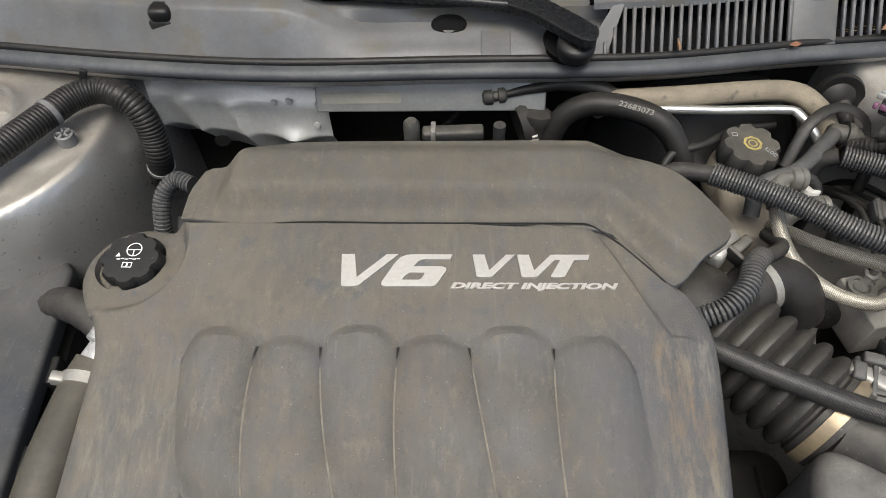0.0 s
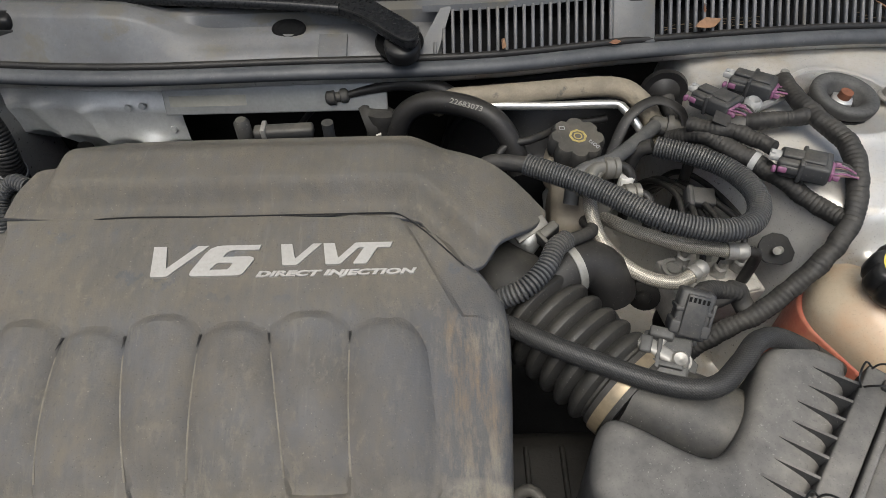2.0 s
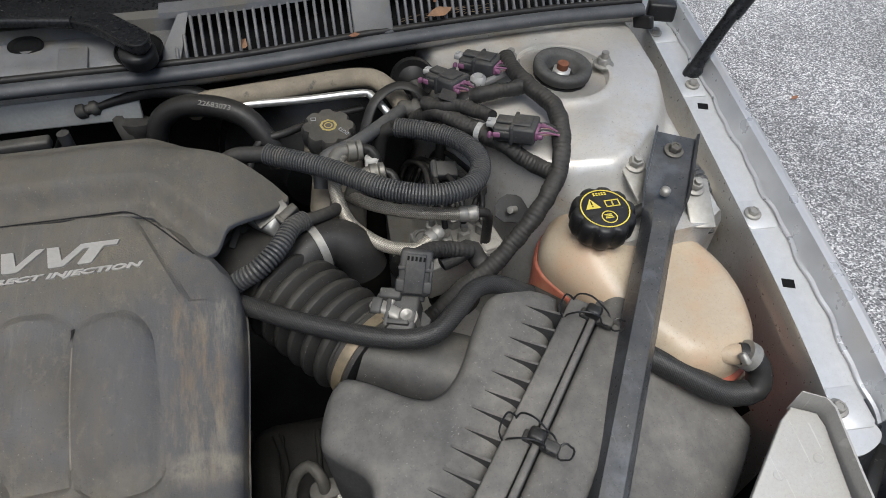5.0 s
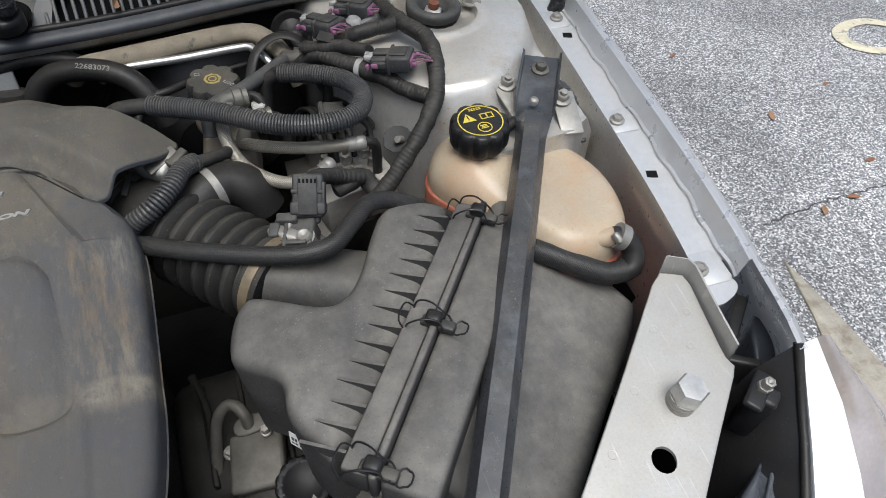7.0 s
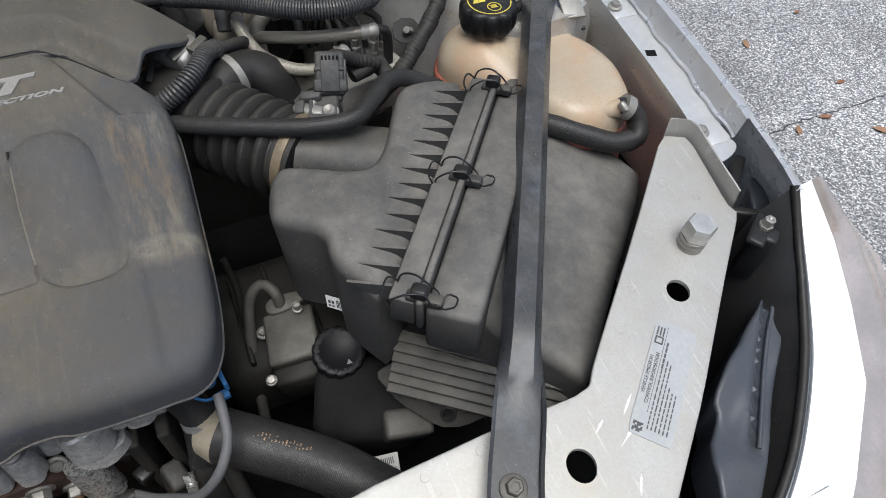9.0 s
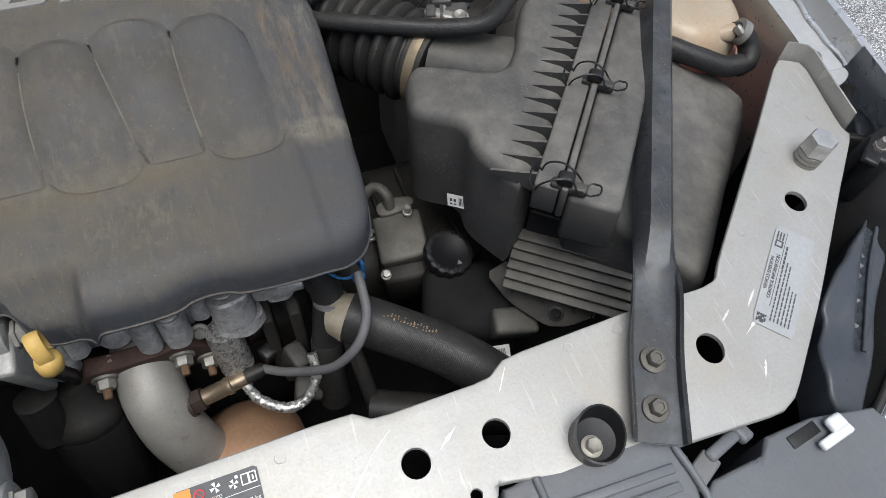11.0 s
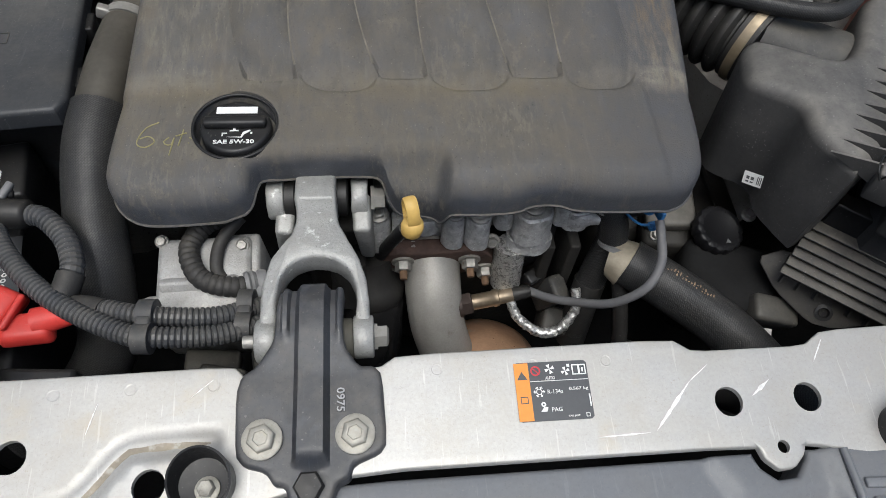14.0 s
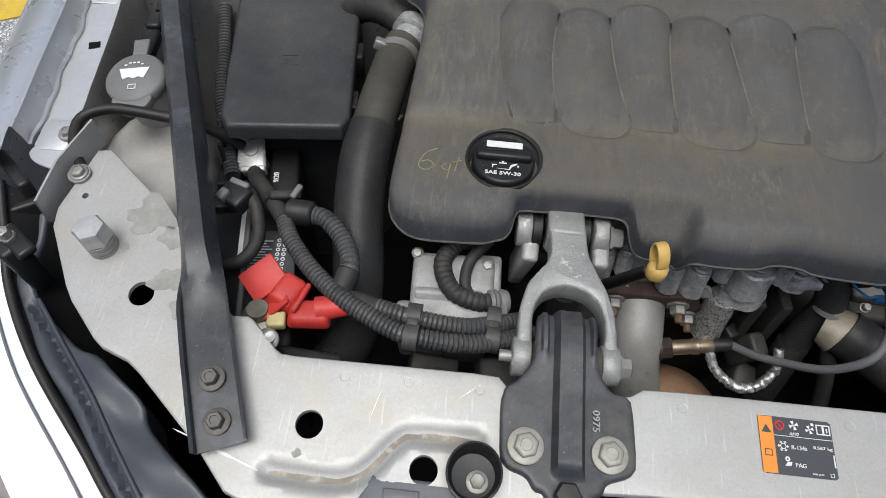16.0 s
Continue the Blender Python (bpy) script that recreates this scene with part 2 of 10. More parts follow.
# darker copy of the silver: brown dirt plus the right tower's weaker light
SILVER_GRIMY_DIM = material("grimy_dimmed_silver_paint", (0.46, 0.455, 0.44), 0.32, metal=0.7, dust=0.85, low=0.35, vary=0.12, blotch=11, coat=0.25, bump=0.05, grain=180, dust_color=(0.36, 0.32, 0.255), second=(0.28, 0.23, 0.16), second_at=0.60, spread=0.16, speck=0.8, speck_color=(0.16, 0.12, 0.08))
SILVER_CLEAN = material("glossy_silver_paint", (0.55, 0.56, 0.57), 0.3, metal=0.5, dust=0.08, vary=0.04, blotch=5, coat=0.6, bump=0.0, grain=40)
GUTTERPAINT = material("washed_silver_paint", (0.57, 0.575, 0.575), 0.34, metal=0.4, dust=0.25, low=0.1, vary=0.07, blotch=8, coat=0.3, bump=0.02, grain=120, dust_color=(0.52, 0.50, 0.45), speck=0.3, speck_color=(0.3, 0.27, 0.22))
ALU = material("cast_aluminium", (0.50, 0.50, 0.48), 0.5, metal=0.5, dust=0.25, vary=0.2, blotch=30, grain=700, bump=0.6)
STEEL = material("zinc_steel", (0.31, 0.30, 0.275), 0.5, metal=0.5, dust=0.35, vary=0.2, blotch=60, dust_color=(0.24, 0.22, 0.18), speck=0.3, speck_color=(0.12, 0.10, 0.08))
RUST = material("rusty_iron", (0.06, 0.034, 0.025), 0.8, vary=0.4, blotch=60, bump=0.8)
BRAID = material("braided_steel", (0.44, 0.405, 0.335), 0.45, metal=0.35, vary=0.15, blotch=40, weave=0.0028)
SLEEVE = material("woven_black_sleeve", (0.031, 0.032, 0.034), 0.45, dust=0.22, vary=0.2, blotch=30, weave=0.0034)
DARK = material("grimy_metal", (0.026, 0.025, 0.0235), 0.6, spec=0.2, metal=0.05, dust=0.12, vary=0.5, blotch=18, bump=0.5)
ASPHALT = None


# ---- geometry ----
def finish(bm, smooth=50):
    bmesh.ops.recalc_face_normals(bm, faces=bm.faces[:])
    for f in bm.faces:
        f.smooth = True
    for e in bm.edges:
        if len(e.link_faces) == 2 and e.calc_face_angle(0) > radians(smooth):
            e.smooth = False
    return bm


def part(name, bm, mat, parent=None, label="", smooth=50):
    """Links a bmesh, in the world's metres, as one mesh object, under parent if there is one."""
    finish(bm, 18 if mat is LOOM else smooth)
    me = bpy.data.meshes.new(name)
    bm.to_mesh(me)
    bm.free()
    me.materials.append(mat)
    ob = new(name, me)
    if parent:
        ob.parent = parent
        top = parent
        m = Matrix.Identity(4)
        if top.type == "EMPTY":
            m = Matrix.Translation(-Vector(top.location))
        ob.matrix_parent_inverse = m
    if label:
        ob["label"] = label
    return ob


def thing(name, at, label, category, group="", kind=""):
    ob = new(name)
    ob.empty_display_size = 0.02
    ob.location = at
    return tagged(ob, label, category, group, kind)


def join(*bms):
    out = bms[0]
    for b in bms[1:]:
        me = bpy.data.meshes.new("tmp")
        b.to_mesh(me)
        b.free()
        out.from_mesh(me)
        bpy.data.meshes.remove(me)
    return out


def crumple(bm, amount, size=90.0):
    """Pushes a bmesh's points about unevenly, as crinkled foil or rough castings are."""
    for v in bm.verts:
        v.co += amount * noise.noise_vector(v.co * size)
    return bm


def moved(bm, m):
    bmesh.ops.transform(bm, matrix=m, verts=bm.verts[:])
    return bm


def box(sx, sy, sz, m=None, bevel=0.0, seg=2, taper=1.0):
    bm = bmesh.new()
    bmesh.ops.create_cube(bm, size=1.0)
    for v in bm.verts:
        f = taper if v.co.z > 0 else 1.0
        v.co = Vector((v.co.x * sx * f, v.co.y * sy * f, v.co.z * sz))
    if bevel:
        bmesh.ops.bevel(bm, geom=bm.edges[:], offset=bevel, segments=seg, affect="EDGES", profile=0.5)
    return moved(bm, m) if m else bm


def lathe(profile, n=24, m=None, wave=None):
    """Turns (radius, height) pairs about z. wave(angle, radius, height) may change the radius."""
    bm = bmesh.new()
    rings = []
    for r, z in profile:
        ring = []
        for i in range(n):
            a = 2 * math.pi * i / n
            q = wave(a, r, z) if wave else r
            ring.append(bm.verts.new((q * math.cos(a), q * math.sin(a), z)))
        rings.append(ring)
    for a, b in zip(rings, rings[1:]):
        for i in range(n):
            bm.faces.new((a[i], a[(i + 1) % n], b[(i + 1) % n], b[i]))
    for ring in (rings[0], rings[-1]):
        if len(set(tuple(v.co) for v in ring)) > 2:
            bm.faces.new(ring)
    return moved(bm, m) if m else bm


def aim(at, along, spin=0.0):
    """A pose at a place with its z along a direction."""
    q = Vector(along).normalized().to_track_quat("Z", "Y").to_matrix().to_4x4()
    return Matrix.Translation(at) @ q @ Matrix.Rotation(spin, 4, "Z")


def hexbolt(at, up=(0, 0, 1), r=0.008, h=0.007, washer=1.5, n=6, spin=0.3):
    """A hexagonal head on its washer."""
    m = aim(at, up, spin)
    w = lathe([(r * washer, -0.001), (r * washer, 0.001), (r * washer * 0.92, 0.0016), (r * 0.9, 0.0018)], 24, m)
    hd = lathe([(r, 0.0015), (r, h * 0.85), (r * 0.86, h), (r * 0.55, h), (r * 0.5, h * 0.9)], n, m)
    return join(w, hd)


def spline(points, step):
    """Even points along a smooth curve through the given ones."""
    p = [Vector(q) for q in points]
    p = [2 * p[0] - p[1]] + p + [2 * p[-1] - p[-2]]
    dense = []
    for a, b, c, d in zip(p, p[1:], p[2:], p[3:]):
        for i in range(24):
            t = i / 24
            dense.append(0.5 * (2 * b + (c - a) * t + (2 * a - 5 * b + 4 * c - d) * t * t + (3 * b - a - 3 * c + d) * t ** 3))
    dense.append(p[-2])
    length = [0.0]
    for a, b in zip(dense, dense[1:]):
        length.append(length[-1] + (b - a).length)
    count = max(2, round(length[-1] / step))
    out, j = [], 0
    for i in range(count + 1):
        s = length[-1] * i / count
        while j < len(length) - 2 and length[j + 1] < s:
            j += 1
        f = (s - length[j]) / max(1e-9, length[j + 1] - length[j])
        out.append(dense[j].lerp(dense[j + 1], min(1, f)))
    return out


def tube(points, r, n=14, step=0.006, ring=None, depth=0.12, ends=None, flat=1.0):
    """A hose along points. ring: the pitch of its corrugations; ends: the radii at its start and end; flat: height to width."""
    if ring:
        step = ring / 4
    path = spline(points, step)
    bm = bmesh.new()
    uv = bm.loops.layers.uv.new("UVMap")
    tan = [(b - a).normalized() for a, b in zip(path, path[1:])]
    tan.append(tan[-1])
    up = Vector((0, 0, 1)) if abs(tan[0].z) < 0.9 else Vector((1, 0, 0))
    rings = []
    for i, (p, t) in enumerate(zip(path, tan)):
        side = t.cross(up).normalized()
        up = side.cross(t).normalized()
        q = r
        if ends:
            q = ends[0] + (ends[1] - ends[0]) * i / (len(path) - 1)
        if ring:
            q *= 1 - depth * (0.12, 0, 0.12, 1.7)[i % 4]
        rings.append([bm.verts.new(p + q * (math.cos(2 * math.pi * j / n) * side + flat * math.sin(2 * math.pi * j / n) * up)) for j in range(n)])
    for i, (a, b) in enumerate(zip(rings, rings[1:])):
        for j in range(n):
            f = bm.faces.new((a[j], a[(j + 1) % n], b[(j + 1) % n], b[j]))
            for l, (s, w) in zip(f.loops, ((i, j), (i, j + 1), (i + 1, j + 1), (i + 1, j))):
                l[uv].uv = (s * step, w * 2 * math.pi * r / n)
    bm.faces.new(rings[0])
    bm.faces.new(rings[-1])
    return bm


def along(points, f):
    """Place and direction at the fraction f of a smooth curve."""
    path = spline(points, 0.003)
    i = min(len(path) - 2, int(f * (len(path) - 1)))
    return path[i], (path[i + 1] - path[i]).normalized()


def round_off(outline, times=2, share=0.25):
    """Cuts a closed outline's corners."""
    p = [Vector(q[:2]) for q in outline]
    for _ in range(times):
        q = []
        for a, b in zip(p, p[1:] + p[:1]):
            q += [a.lerp(b, share), a.lerp(b, 1 - share)]
        p = q
    return [(v.x, v.y) for v in p]


def inside(px, py, poly):
    hit = np.zeros(px.shape, bool)
    for (x0, y0), (x1, y1) in zip(poly, poly[1:] + poly[:1]):
        if y0 != y1:
            hit ^= ((y0 > py) != (y1 > py)) & (px < (x1 - x0) * (py - y0) / (y1 - y0) + x0)
    return hit


def away(px, py, poly):
    d = np.full(px.shape, 9.0)
    for (x0, y0), (x1, y1) in zip(poly, poly[1:] + poly[:1]):
        dx, dy = x1 - x0, y1 - y0
        l = dx * dx + dy * dy + 1e-12
        t = np.clip(((px - x0) * dx + (py - y0) * dy) / l, 0, 1)
        d = np.minimum(d, np.hypot(px - x0 - t * dx, py - y0 - t * dy))
    return d


def densify(poly, step):
    out = []
    for (x0, y0), (x1, y1) in zip(poly, poly[1:] + poly[:1]):
        c = max(1, int(math.hypot(x1 - x0, y1 - y0) / step))
        out += [(x0 + (x1 - x0) * i / c, y0 + (y1 - y0) * i / c) for i in range(c)]
    return out


def sheet(outline, height, skirt=0.03, rim=0.01, step=0.006, holes=(), flare=0.0, back=True, lines=()):
    """A moulded shell over a plan outline: height(x, y) is its top, rim the radius of its edge, skirt the depth of its sides."""
    from mathutils.geometry import delaunay_2d_cdt
    border = densify(outline, step)
    xs = [p[0] for p in border]
    ys = [p[1] for p in border]
    gx, gy = np.meshgrid(np.arange(min(xs), max(xs), step), np.arange(min(ys), max(ys), step))
    gx = gx + (np.arange(gx.shape[0]) % 2)[:, None] * step / 2
    gx, gy = gx.ravel(), gy.ravel()
    keep = inside(gx, gy, border)
    gx, gy = gx[keep], gy[keep]
    near = away(gx, gy, outline)
    keep = near > (max(rim, step * 0.6) + step * 0.3)
    for h in holes:
        keep &= ~inside(gx, gy, h) & (away(gx, gy, h) > step * 0.5)
    for l in lines:
        for q, p in zip(l, l[1:]):
            keep &= away(gx, gy, [q, p]) > step * 0.45
    pts = list(zip(gx[keep], gy[keep]))
    if rim:
        n = len(border)
        for f in (0.08, 0.3, 0.62, 1.0):
            for i in range(n):
                a, b = border[i - 1], border[(i + 1) % n]
                tx, ty = b[0] - a[0], b[1] - a[1]
                l = math.hypot(tx, ty) or 1
                for sgn in (1, -1):
                    q = (border[i][0] - sgn * ty / l * rim * f, border[i][1] + sgn * tx / l * rim * f)
                    pts.append(q)
        arr = np.array(pts)
        ok = inside(arr[:, 0], arr[:, 1], border)
        dist = away(arr[:, 0], arr[:, 1], outline)
        ok &= dist > rim * 0.05
        for h in holes:
            ok &= ~inside(arr[:, 0], arr[:, 1], h)
        pts = [p for p, o in zip(pts, ok) if o]
    loops = [border] + [list(h) for h in holes]
    verts = [Vector(p) for l in loops for p in l]
    edges, base = [], 0
    for l in loops:
        edges += [(base + i, base + (i + 1) % len(l)) for i in range(len(l))]
        base += len(l)
    for l in lines:
        verts += [Vector(p) for p in l]
        edges += [(base + i, base + i + 1) for i in range(len(l) - 1)]
        base += len(l)
    verts += [Vector((float(p[0]), float(p[1]))) for p in pts]
    v2, e2, f2, ov, oe, of = delaunay_2d_cdt(verts, edges, [], 0, 1e-6)
    ax, ay = np.array([v.x for v in v2]), np.array([v.y for v in v2])
    tri = np.array([f for f in f2 if len(f) == 3])
    cx, cy = ax[tri].mean(1), ay[tri].mean(1)
    ok = inside(cx, cy, border)
    for h in holes:
        ok &= ~inside(cx, cy, list(h))
    z = height(ax, ay)
    if rim:
        d = np.minimum(away(ax, ay, outline), rim)
        z = z - (rim - np.sqrt(np.maximum(0, rim * rim - (rim - d) ** 2)))
    bm = bmesh.new()
    vs = [bm.verts.new((float(a), float(b), float(c))) for a, b, c in zip(ax, ay, z)]
    for t in tri[ok]:
        try:
            bm.faces.new([vs[i] for i in t])
        except ValueError:
            pass
    if skirt:
        cxm, cym = sum(xs) / len(xs), sum(ys) / len(ys)
        edge = [e for e in bm.edges if len(e.link_faces) == 1]
        got = bmesh.ops.extrude_edge_only(bm, edges=edge)
        for v in got["geom"]:
            if isinstance(v, bmesh.types.BMVert):
                v.co.z -= skirt
                v.co.x += flare * (v.co.x - cxm)
                v.co.y += flare * (v.co.y - cym)
    bmesh.ops.delete(bm, geom=[v for v in bm.verts if not v.link_faces], context="VERTS")
    return bm


def circle(x, y, r, n=20, ry=None, turn=0.0):
    return [(x + r * math.cos(a) * math.cos(turn) - (ry or r) * math.sin(a) * math.sin(turn), y + r * math.cos(a) * math.sin(turn) + (ry or r) * math.sin(a) * math.cos(turn))
            for a in (2 * math.pi * i / n for i in range(n))]


def smoothstep(v, a, b):
    t = np.clip((v - a) / (b - a), 0, 1)
    return t * t * (3 - 2 * t)


def plate(outline, z0, z1, bevel=0.0, m=None, seg=2):
    """A flat outline given a thickness."""
    bm = bmesh.new()
    vs = [bm.verts.new((p[0], p[1], z0)) for p in outline]
    f = bm.faces.new(vs)
    got = bmesh.ops.extrude_face_region(bm, geom=[f])
    for v in got["geom"]:
        if isinstance(v, bmesh.types.BMVert):
            v.co.z = z1
    if bevel:
        bmesh.ops.recalc_face_normals(bm, faces=bm.faces[:])
        bmesh.ops.bevel(bm, geom=[e for e in bm.edges], offset=bevel, segments=seg, affect="EDGES", profile=0.5)
    return moved(bm, m) if m else bm


def letters(body, x0, x1, y0, y1, lift, deep, slant=0.0, bold=0.0, m=None):
    """Writing in the built-in font, fitted into a box; lift(x, y) is the surface it stands on."""
    cu = bpy.data.curves.new("writing", "FONT")
    cu.body, cu.size, cu.extrude, cu.offset, cu.shear = body, 1.0, 0.02, bold, slant
    cu.resolution_u = 3
    ob = bpy.data.objects.new("writing", cu)
    scene.collection.objects.link(ob)
    me = bpy.data.meshes.new_from_object(ob.evaluated_get(bpy.context.evaluated_depsgraph_get()))
    bm = bmesh.new()
    bm.from_mesh(me)
    bpy.data.objects.remove(ob)
    bpy.data.curves.remove(cu)
    bpy.data.meshes.remove(me)
    lo = [min(v.co[i] for v in bm.verts) for i in range(3)]
    hi = [max(v.co[i] for v in bm.verts) for i in range(3)]
    for v in bm.verts:
        x = x0 + (v.co.x - lo[0]) / (hi[0] - lo[0]) * (x1 - x0)
        y = y0 + (v.co.y - lo[1]) / (hi[1] - lo[1]) * (y1 - y0)
        v.co = Vector((x, y, lift(x, y) + (deep if v.co.z > 0 else -0.001)))
    return moved(bm, m) if m else bm


# ---- the car's body ----
GROUND = 0.12


def slope(x, y):
    return 0.809 + 0.19 * (y + 0.153)


body = thing("car_body", (0, 0, GROUND), "silver car front with open engine bay", "car body", kind="structure")

# radiator support: a stepped bare-metal panel across the front
SUPPORT = [(-0.571, 0.068), (-0.589, -0.014), (-0.548, -0.081), (-0.509, -0.119), (-0.478, -0.130), (-0.410, -0.185), (-0.378, -0.217), (-0.30, -0.222),
           (-0.200, -0.205), (-0.110, -0.184), (0.174, -0.184), (0.177, -0.193), (0.186, -0.201), (0.198, -0.200), (0.207, -0.192), (0.211, -0.184), (0.30, -0.205), (0.349, -0.206),
           (0.439, -0.212), (0.457, -0.205), (0.529, -0.142), (0.610, -0.064), (0.668, -0.010), (0.664, 0.002), (0.676, 0.083), (0.650, 0.095),
           (0.560, 0.008), (0.460, -0.085), (0.447, -0.100), (0.430, -0.103), (0.376, -0.101), (0.249, -0.104), (0.231, -0.115), (0.143, -0.115),
           (0.128, -0.105), (-0.078, -0.107), (-0.091, -0.115), (-0.183, -0.118), (-0.192, -0.109), (-0.350, -0.111), (-0.365, -0.110), (-0.394, -0.083), (-0.411, -0.084),
           (-0.488, 0.003)]
HOLES = [circle(-0.330, -0.161, 0.0105), circle(0.161, -0.153, 0.0105), circle(0.222, -0.153, 0.0105), circle(0.410, -0.150, 0.0115, 20, 0.0125), circle(0.564, -0.057, 0.0105),
         circle(-0.488, -0.074, 0.0105), circle(0.193, -0.186, 0.0045, 12), circle(-0.241, -0.184, 0.0105), circle(-0.567, 0.010, 0.003, 8)]
CHANNEL = [(-0.354, -0.196), (-0.294, -0.195), (-0.262, -0.165), (-0.250, -0.160), (-0.205, -0.158)]


RUN = [(p.x, p.y) for p in spline([(x, y, 0) for x, y in CHANNEL], 0.004)]


def support_top(x, y):
    z = slope(x, y)
    d = np.full(np.shape(x), 9.0)
    for (x0, y0), (x1, y1) in zip(RUN, RUN[1:]):
        dx, dy = x1 - x0, y1 - y0
        t = np.clip(((x - x0) * dx + (y - y0) * dy) / (dx * dx + dy * dy), 0, 1)
        d = np.minimum(d, np.hypot(x - x0 - t * dx, y - y0 - t * dy))
    z = z - 0.0055 * (1 - smoothstep(d, 0.0015, 0.0095))
    return z


def offset(line, o):
    out = []
    for i, (x, y) in enumerate(line):
        (x0, y0), (x1, y1) = line[max(0, i - 1)], line[min(len(line) - 1, i + 1)]
        l = math.hypot(x1 - x0, y1 - y0)
        out.append((x - (y1 - y0) / l * o, y + (x1 - x0) / l * o))
    return out


support = thing("radiator_support", (0, -0.15, 0.75), "bare scuffed metal radiator support panel with punched holes", "radiator support")
part("panel", sheet(round_off(SUPPORT, 1, 0.12), support_top, 0.004, 0.0015, 0.0045, HOLES, lines=[offset(RUN, o) for o in (-0.0095, -0.0055, -0.0015, 0.0015, 0.0055, 0.0095)]), BARE, support)


def shell(rows):
    bm = bmesh.new()
    vs = [[bm.verts.new(p) for p in r] for r in rows]
    for a, b in zip(vs, vs[1:]):
        for i in range(len(a) - 1):
            bm.faces.new((a[i], a[i + 1], b[i + 1], b[i]))
    return bm


# brown dirt settled in the pressed channel
random.seed(5)
DIRT = material("brown_settled_dirt", (0.27, 0.235, 0.18), 0.85, vary=0.3, blotch=45, bump=0.5, second=(0.40, 0.375, 0.32), second_at=0.50)
run = spline([(x, y, 0) for x, y in CHANNEL], 0.004)
up_, dn_ = [], []
for i, p in enumerate(run):
    t_ = (run[min(len(run) - 1, i + 1)] - run[max(0, i - 1)]).normalized()
    w_ = (0.0036 + 0.0022 * noise.noise(Vector((i * 0.35, 0, 0)))) * min(1, 0.25 + i * 0.2, 0.25 + (len(run) - 1 - i) * 0.2) * 0.62
    up_.append((p.x - t_.y * w_, p.y + t_.x * w_))
    dn_.append((p.x + t_.y * (w_ * 0.8), p.y - t_.x * (w_ * 0.8)))
bm = shell([[(x, y, float(support_top(np.array(x), np.array(y))) + 0.0006) for x, y in side_] for side_ in (up_, [(p.x, p.y) for p in run], dn_)])
part("settled_dirt", bm, DIRT, support)
# spot welds pressed along its rear edge
for x, y in ((-0.31, -0.123), (-0.375, -0.098), (-0.26, -0.122), (-0.205, -0.122), (-0.05, -0.119), (0.02, -0.119), (0.075, -0.119), (0.30, -0.113), (0.345, -0.112),
             (0.526, -0.040), (0.570, 0.000), (0.496, -0.068), (0.616, 0.044), (0.640, 0.02), (0.655, 0.05)):
    part("spot_weld", lathe([(0.0046, -0.001), (0.0046, 0.0003), (0.0040, 0.0004), (0.0034, 0.0), (0.0001, -0.0001)], 14, aim((x, y, slope(x, y)), (0, -0.19, 1))), BARE, support)
# scuffs to brighter metal
SCUFF = material("bright_scuff", (0.74, 0.735, 0.71), 0.55, metal=0.1, vary=0.12, blotch=80, second=(0.6, 0.59, 0.56), second_at=0.5)
random.seed(11)
for x0, y0, x1, y1, w0 in ((0.103, -0.170, 0.135, -0.137, 0.003), (0.135, -0.137, 0.151, -0.126, 0.0012), (0.180, -0.150, 0.196, -0.139, 0.0025), (0.060, -0.172, 0.098, -0.171, 0.0012), (0.235, -0.128, 0.247, -0.111, 0.0015), (0.445, -0.150, 0.475, -0.134, 0.0022),
                           (0.432, -0.134, 0.443, -0.127, 0.0025), (0.440, -0.185, 0.449, -0.172, 0.0022), (-0.285, -0.15, -0.280, -0.130, 0.001), (-0.43, -0.175, -0.36, -0.197, 0.003), (-0.22, -0.13, -0.205, -0.118, 0.0008), (0.46, -0.13, 0.475, -0.118, 0.002)):
    n = 15
    up_, dn_ = [], []
    L_ = math.hypot(x1 - x0, y1 - y0)
    nx, ny = -(y1 - y0) / L_, (x1 - x0) / L_
    for i in range(n):
        f = i / (n - 1)
        h = w0 * (0.12 + math.sin(math.pi * f)) * random.uniform(0.35, 1.0) * 0.55
        px_, py_ = x0 + (x1 - x0) * f, y0 + (y1 - y0) * f
        up_.append((px_ + nx * h, py_ + ny * h))
        dn_.append((px_ - nx * h, py_ - ny * h))
    bm = plate(up_ + dn_[::-1], 0, 0.0003)
    for v in bm.verts:
        v.co.z += slope(v.co.x, v.co.y) + 0.0001
    part("scuff", bm, SCUFF, support)
STAIN = material("peeling_grey_patch", (0.29, 0.285, 0.25), 0.7, vary=0.2, blotch=60)
for cx, cy, r0 in ((-0.500, 0.000, 0.030), (-0.476, -0.022, 0.016), (-0.470, -0.060, 0.020), (-0.452, -0.085, 0.012), (-0.515, -0.035, 0.006), (-0.335, -0.182, 0.005)):
    outl = []
    for i in range(26):
        a = 2 * math.pi * i / 26
        r = r0 * (0.75 + 0.5 * noise.noise(Vector((cx * 50 + math.cos(a) * 1.3, cy * 50 + math.sin(a) * 1.3, 0))) + random.uniform(-0.10, 0.10))
        outl.append((cx + r * math.cos(a), cy + r * math.sin(a) * 0.8))
    outl = [p for p in outl if p[1] < 0.01 - (p[0] + 0.49) * 1.15]
    if len(outl) > 3:
        bm = plate(outl, 0, 0.0003)
        for v in bm.verts:
            v.co.z += slope(v.co.x, v.co.y) + 0.0001
        part("stain", bm, STAIN, support)


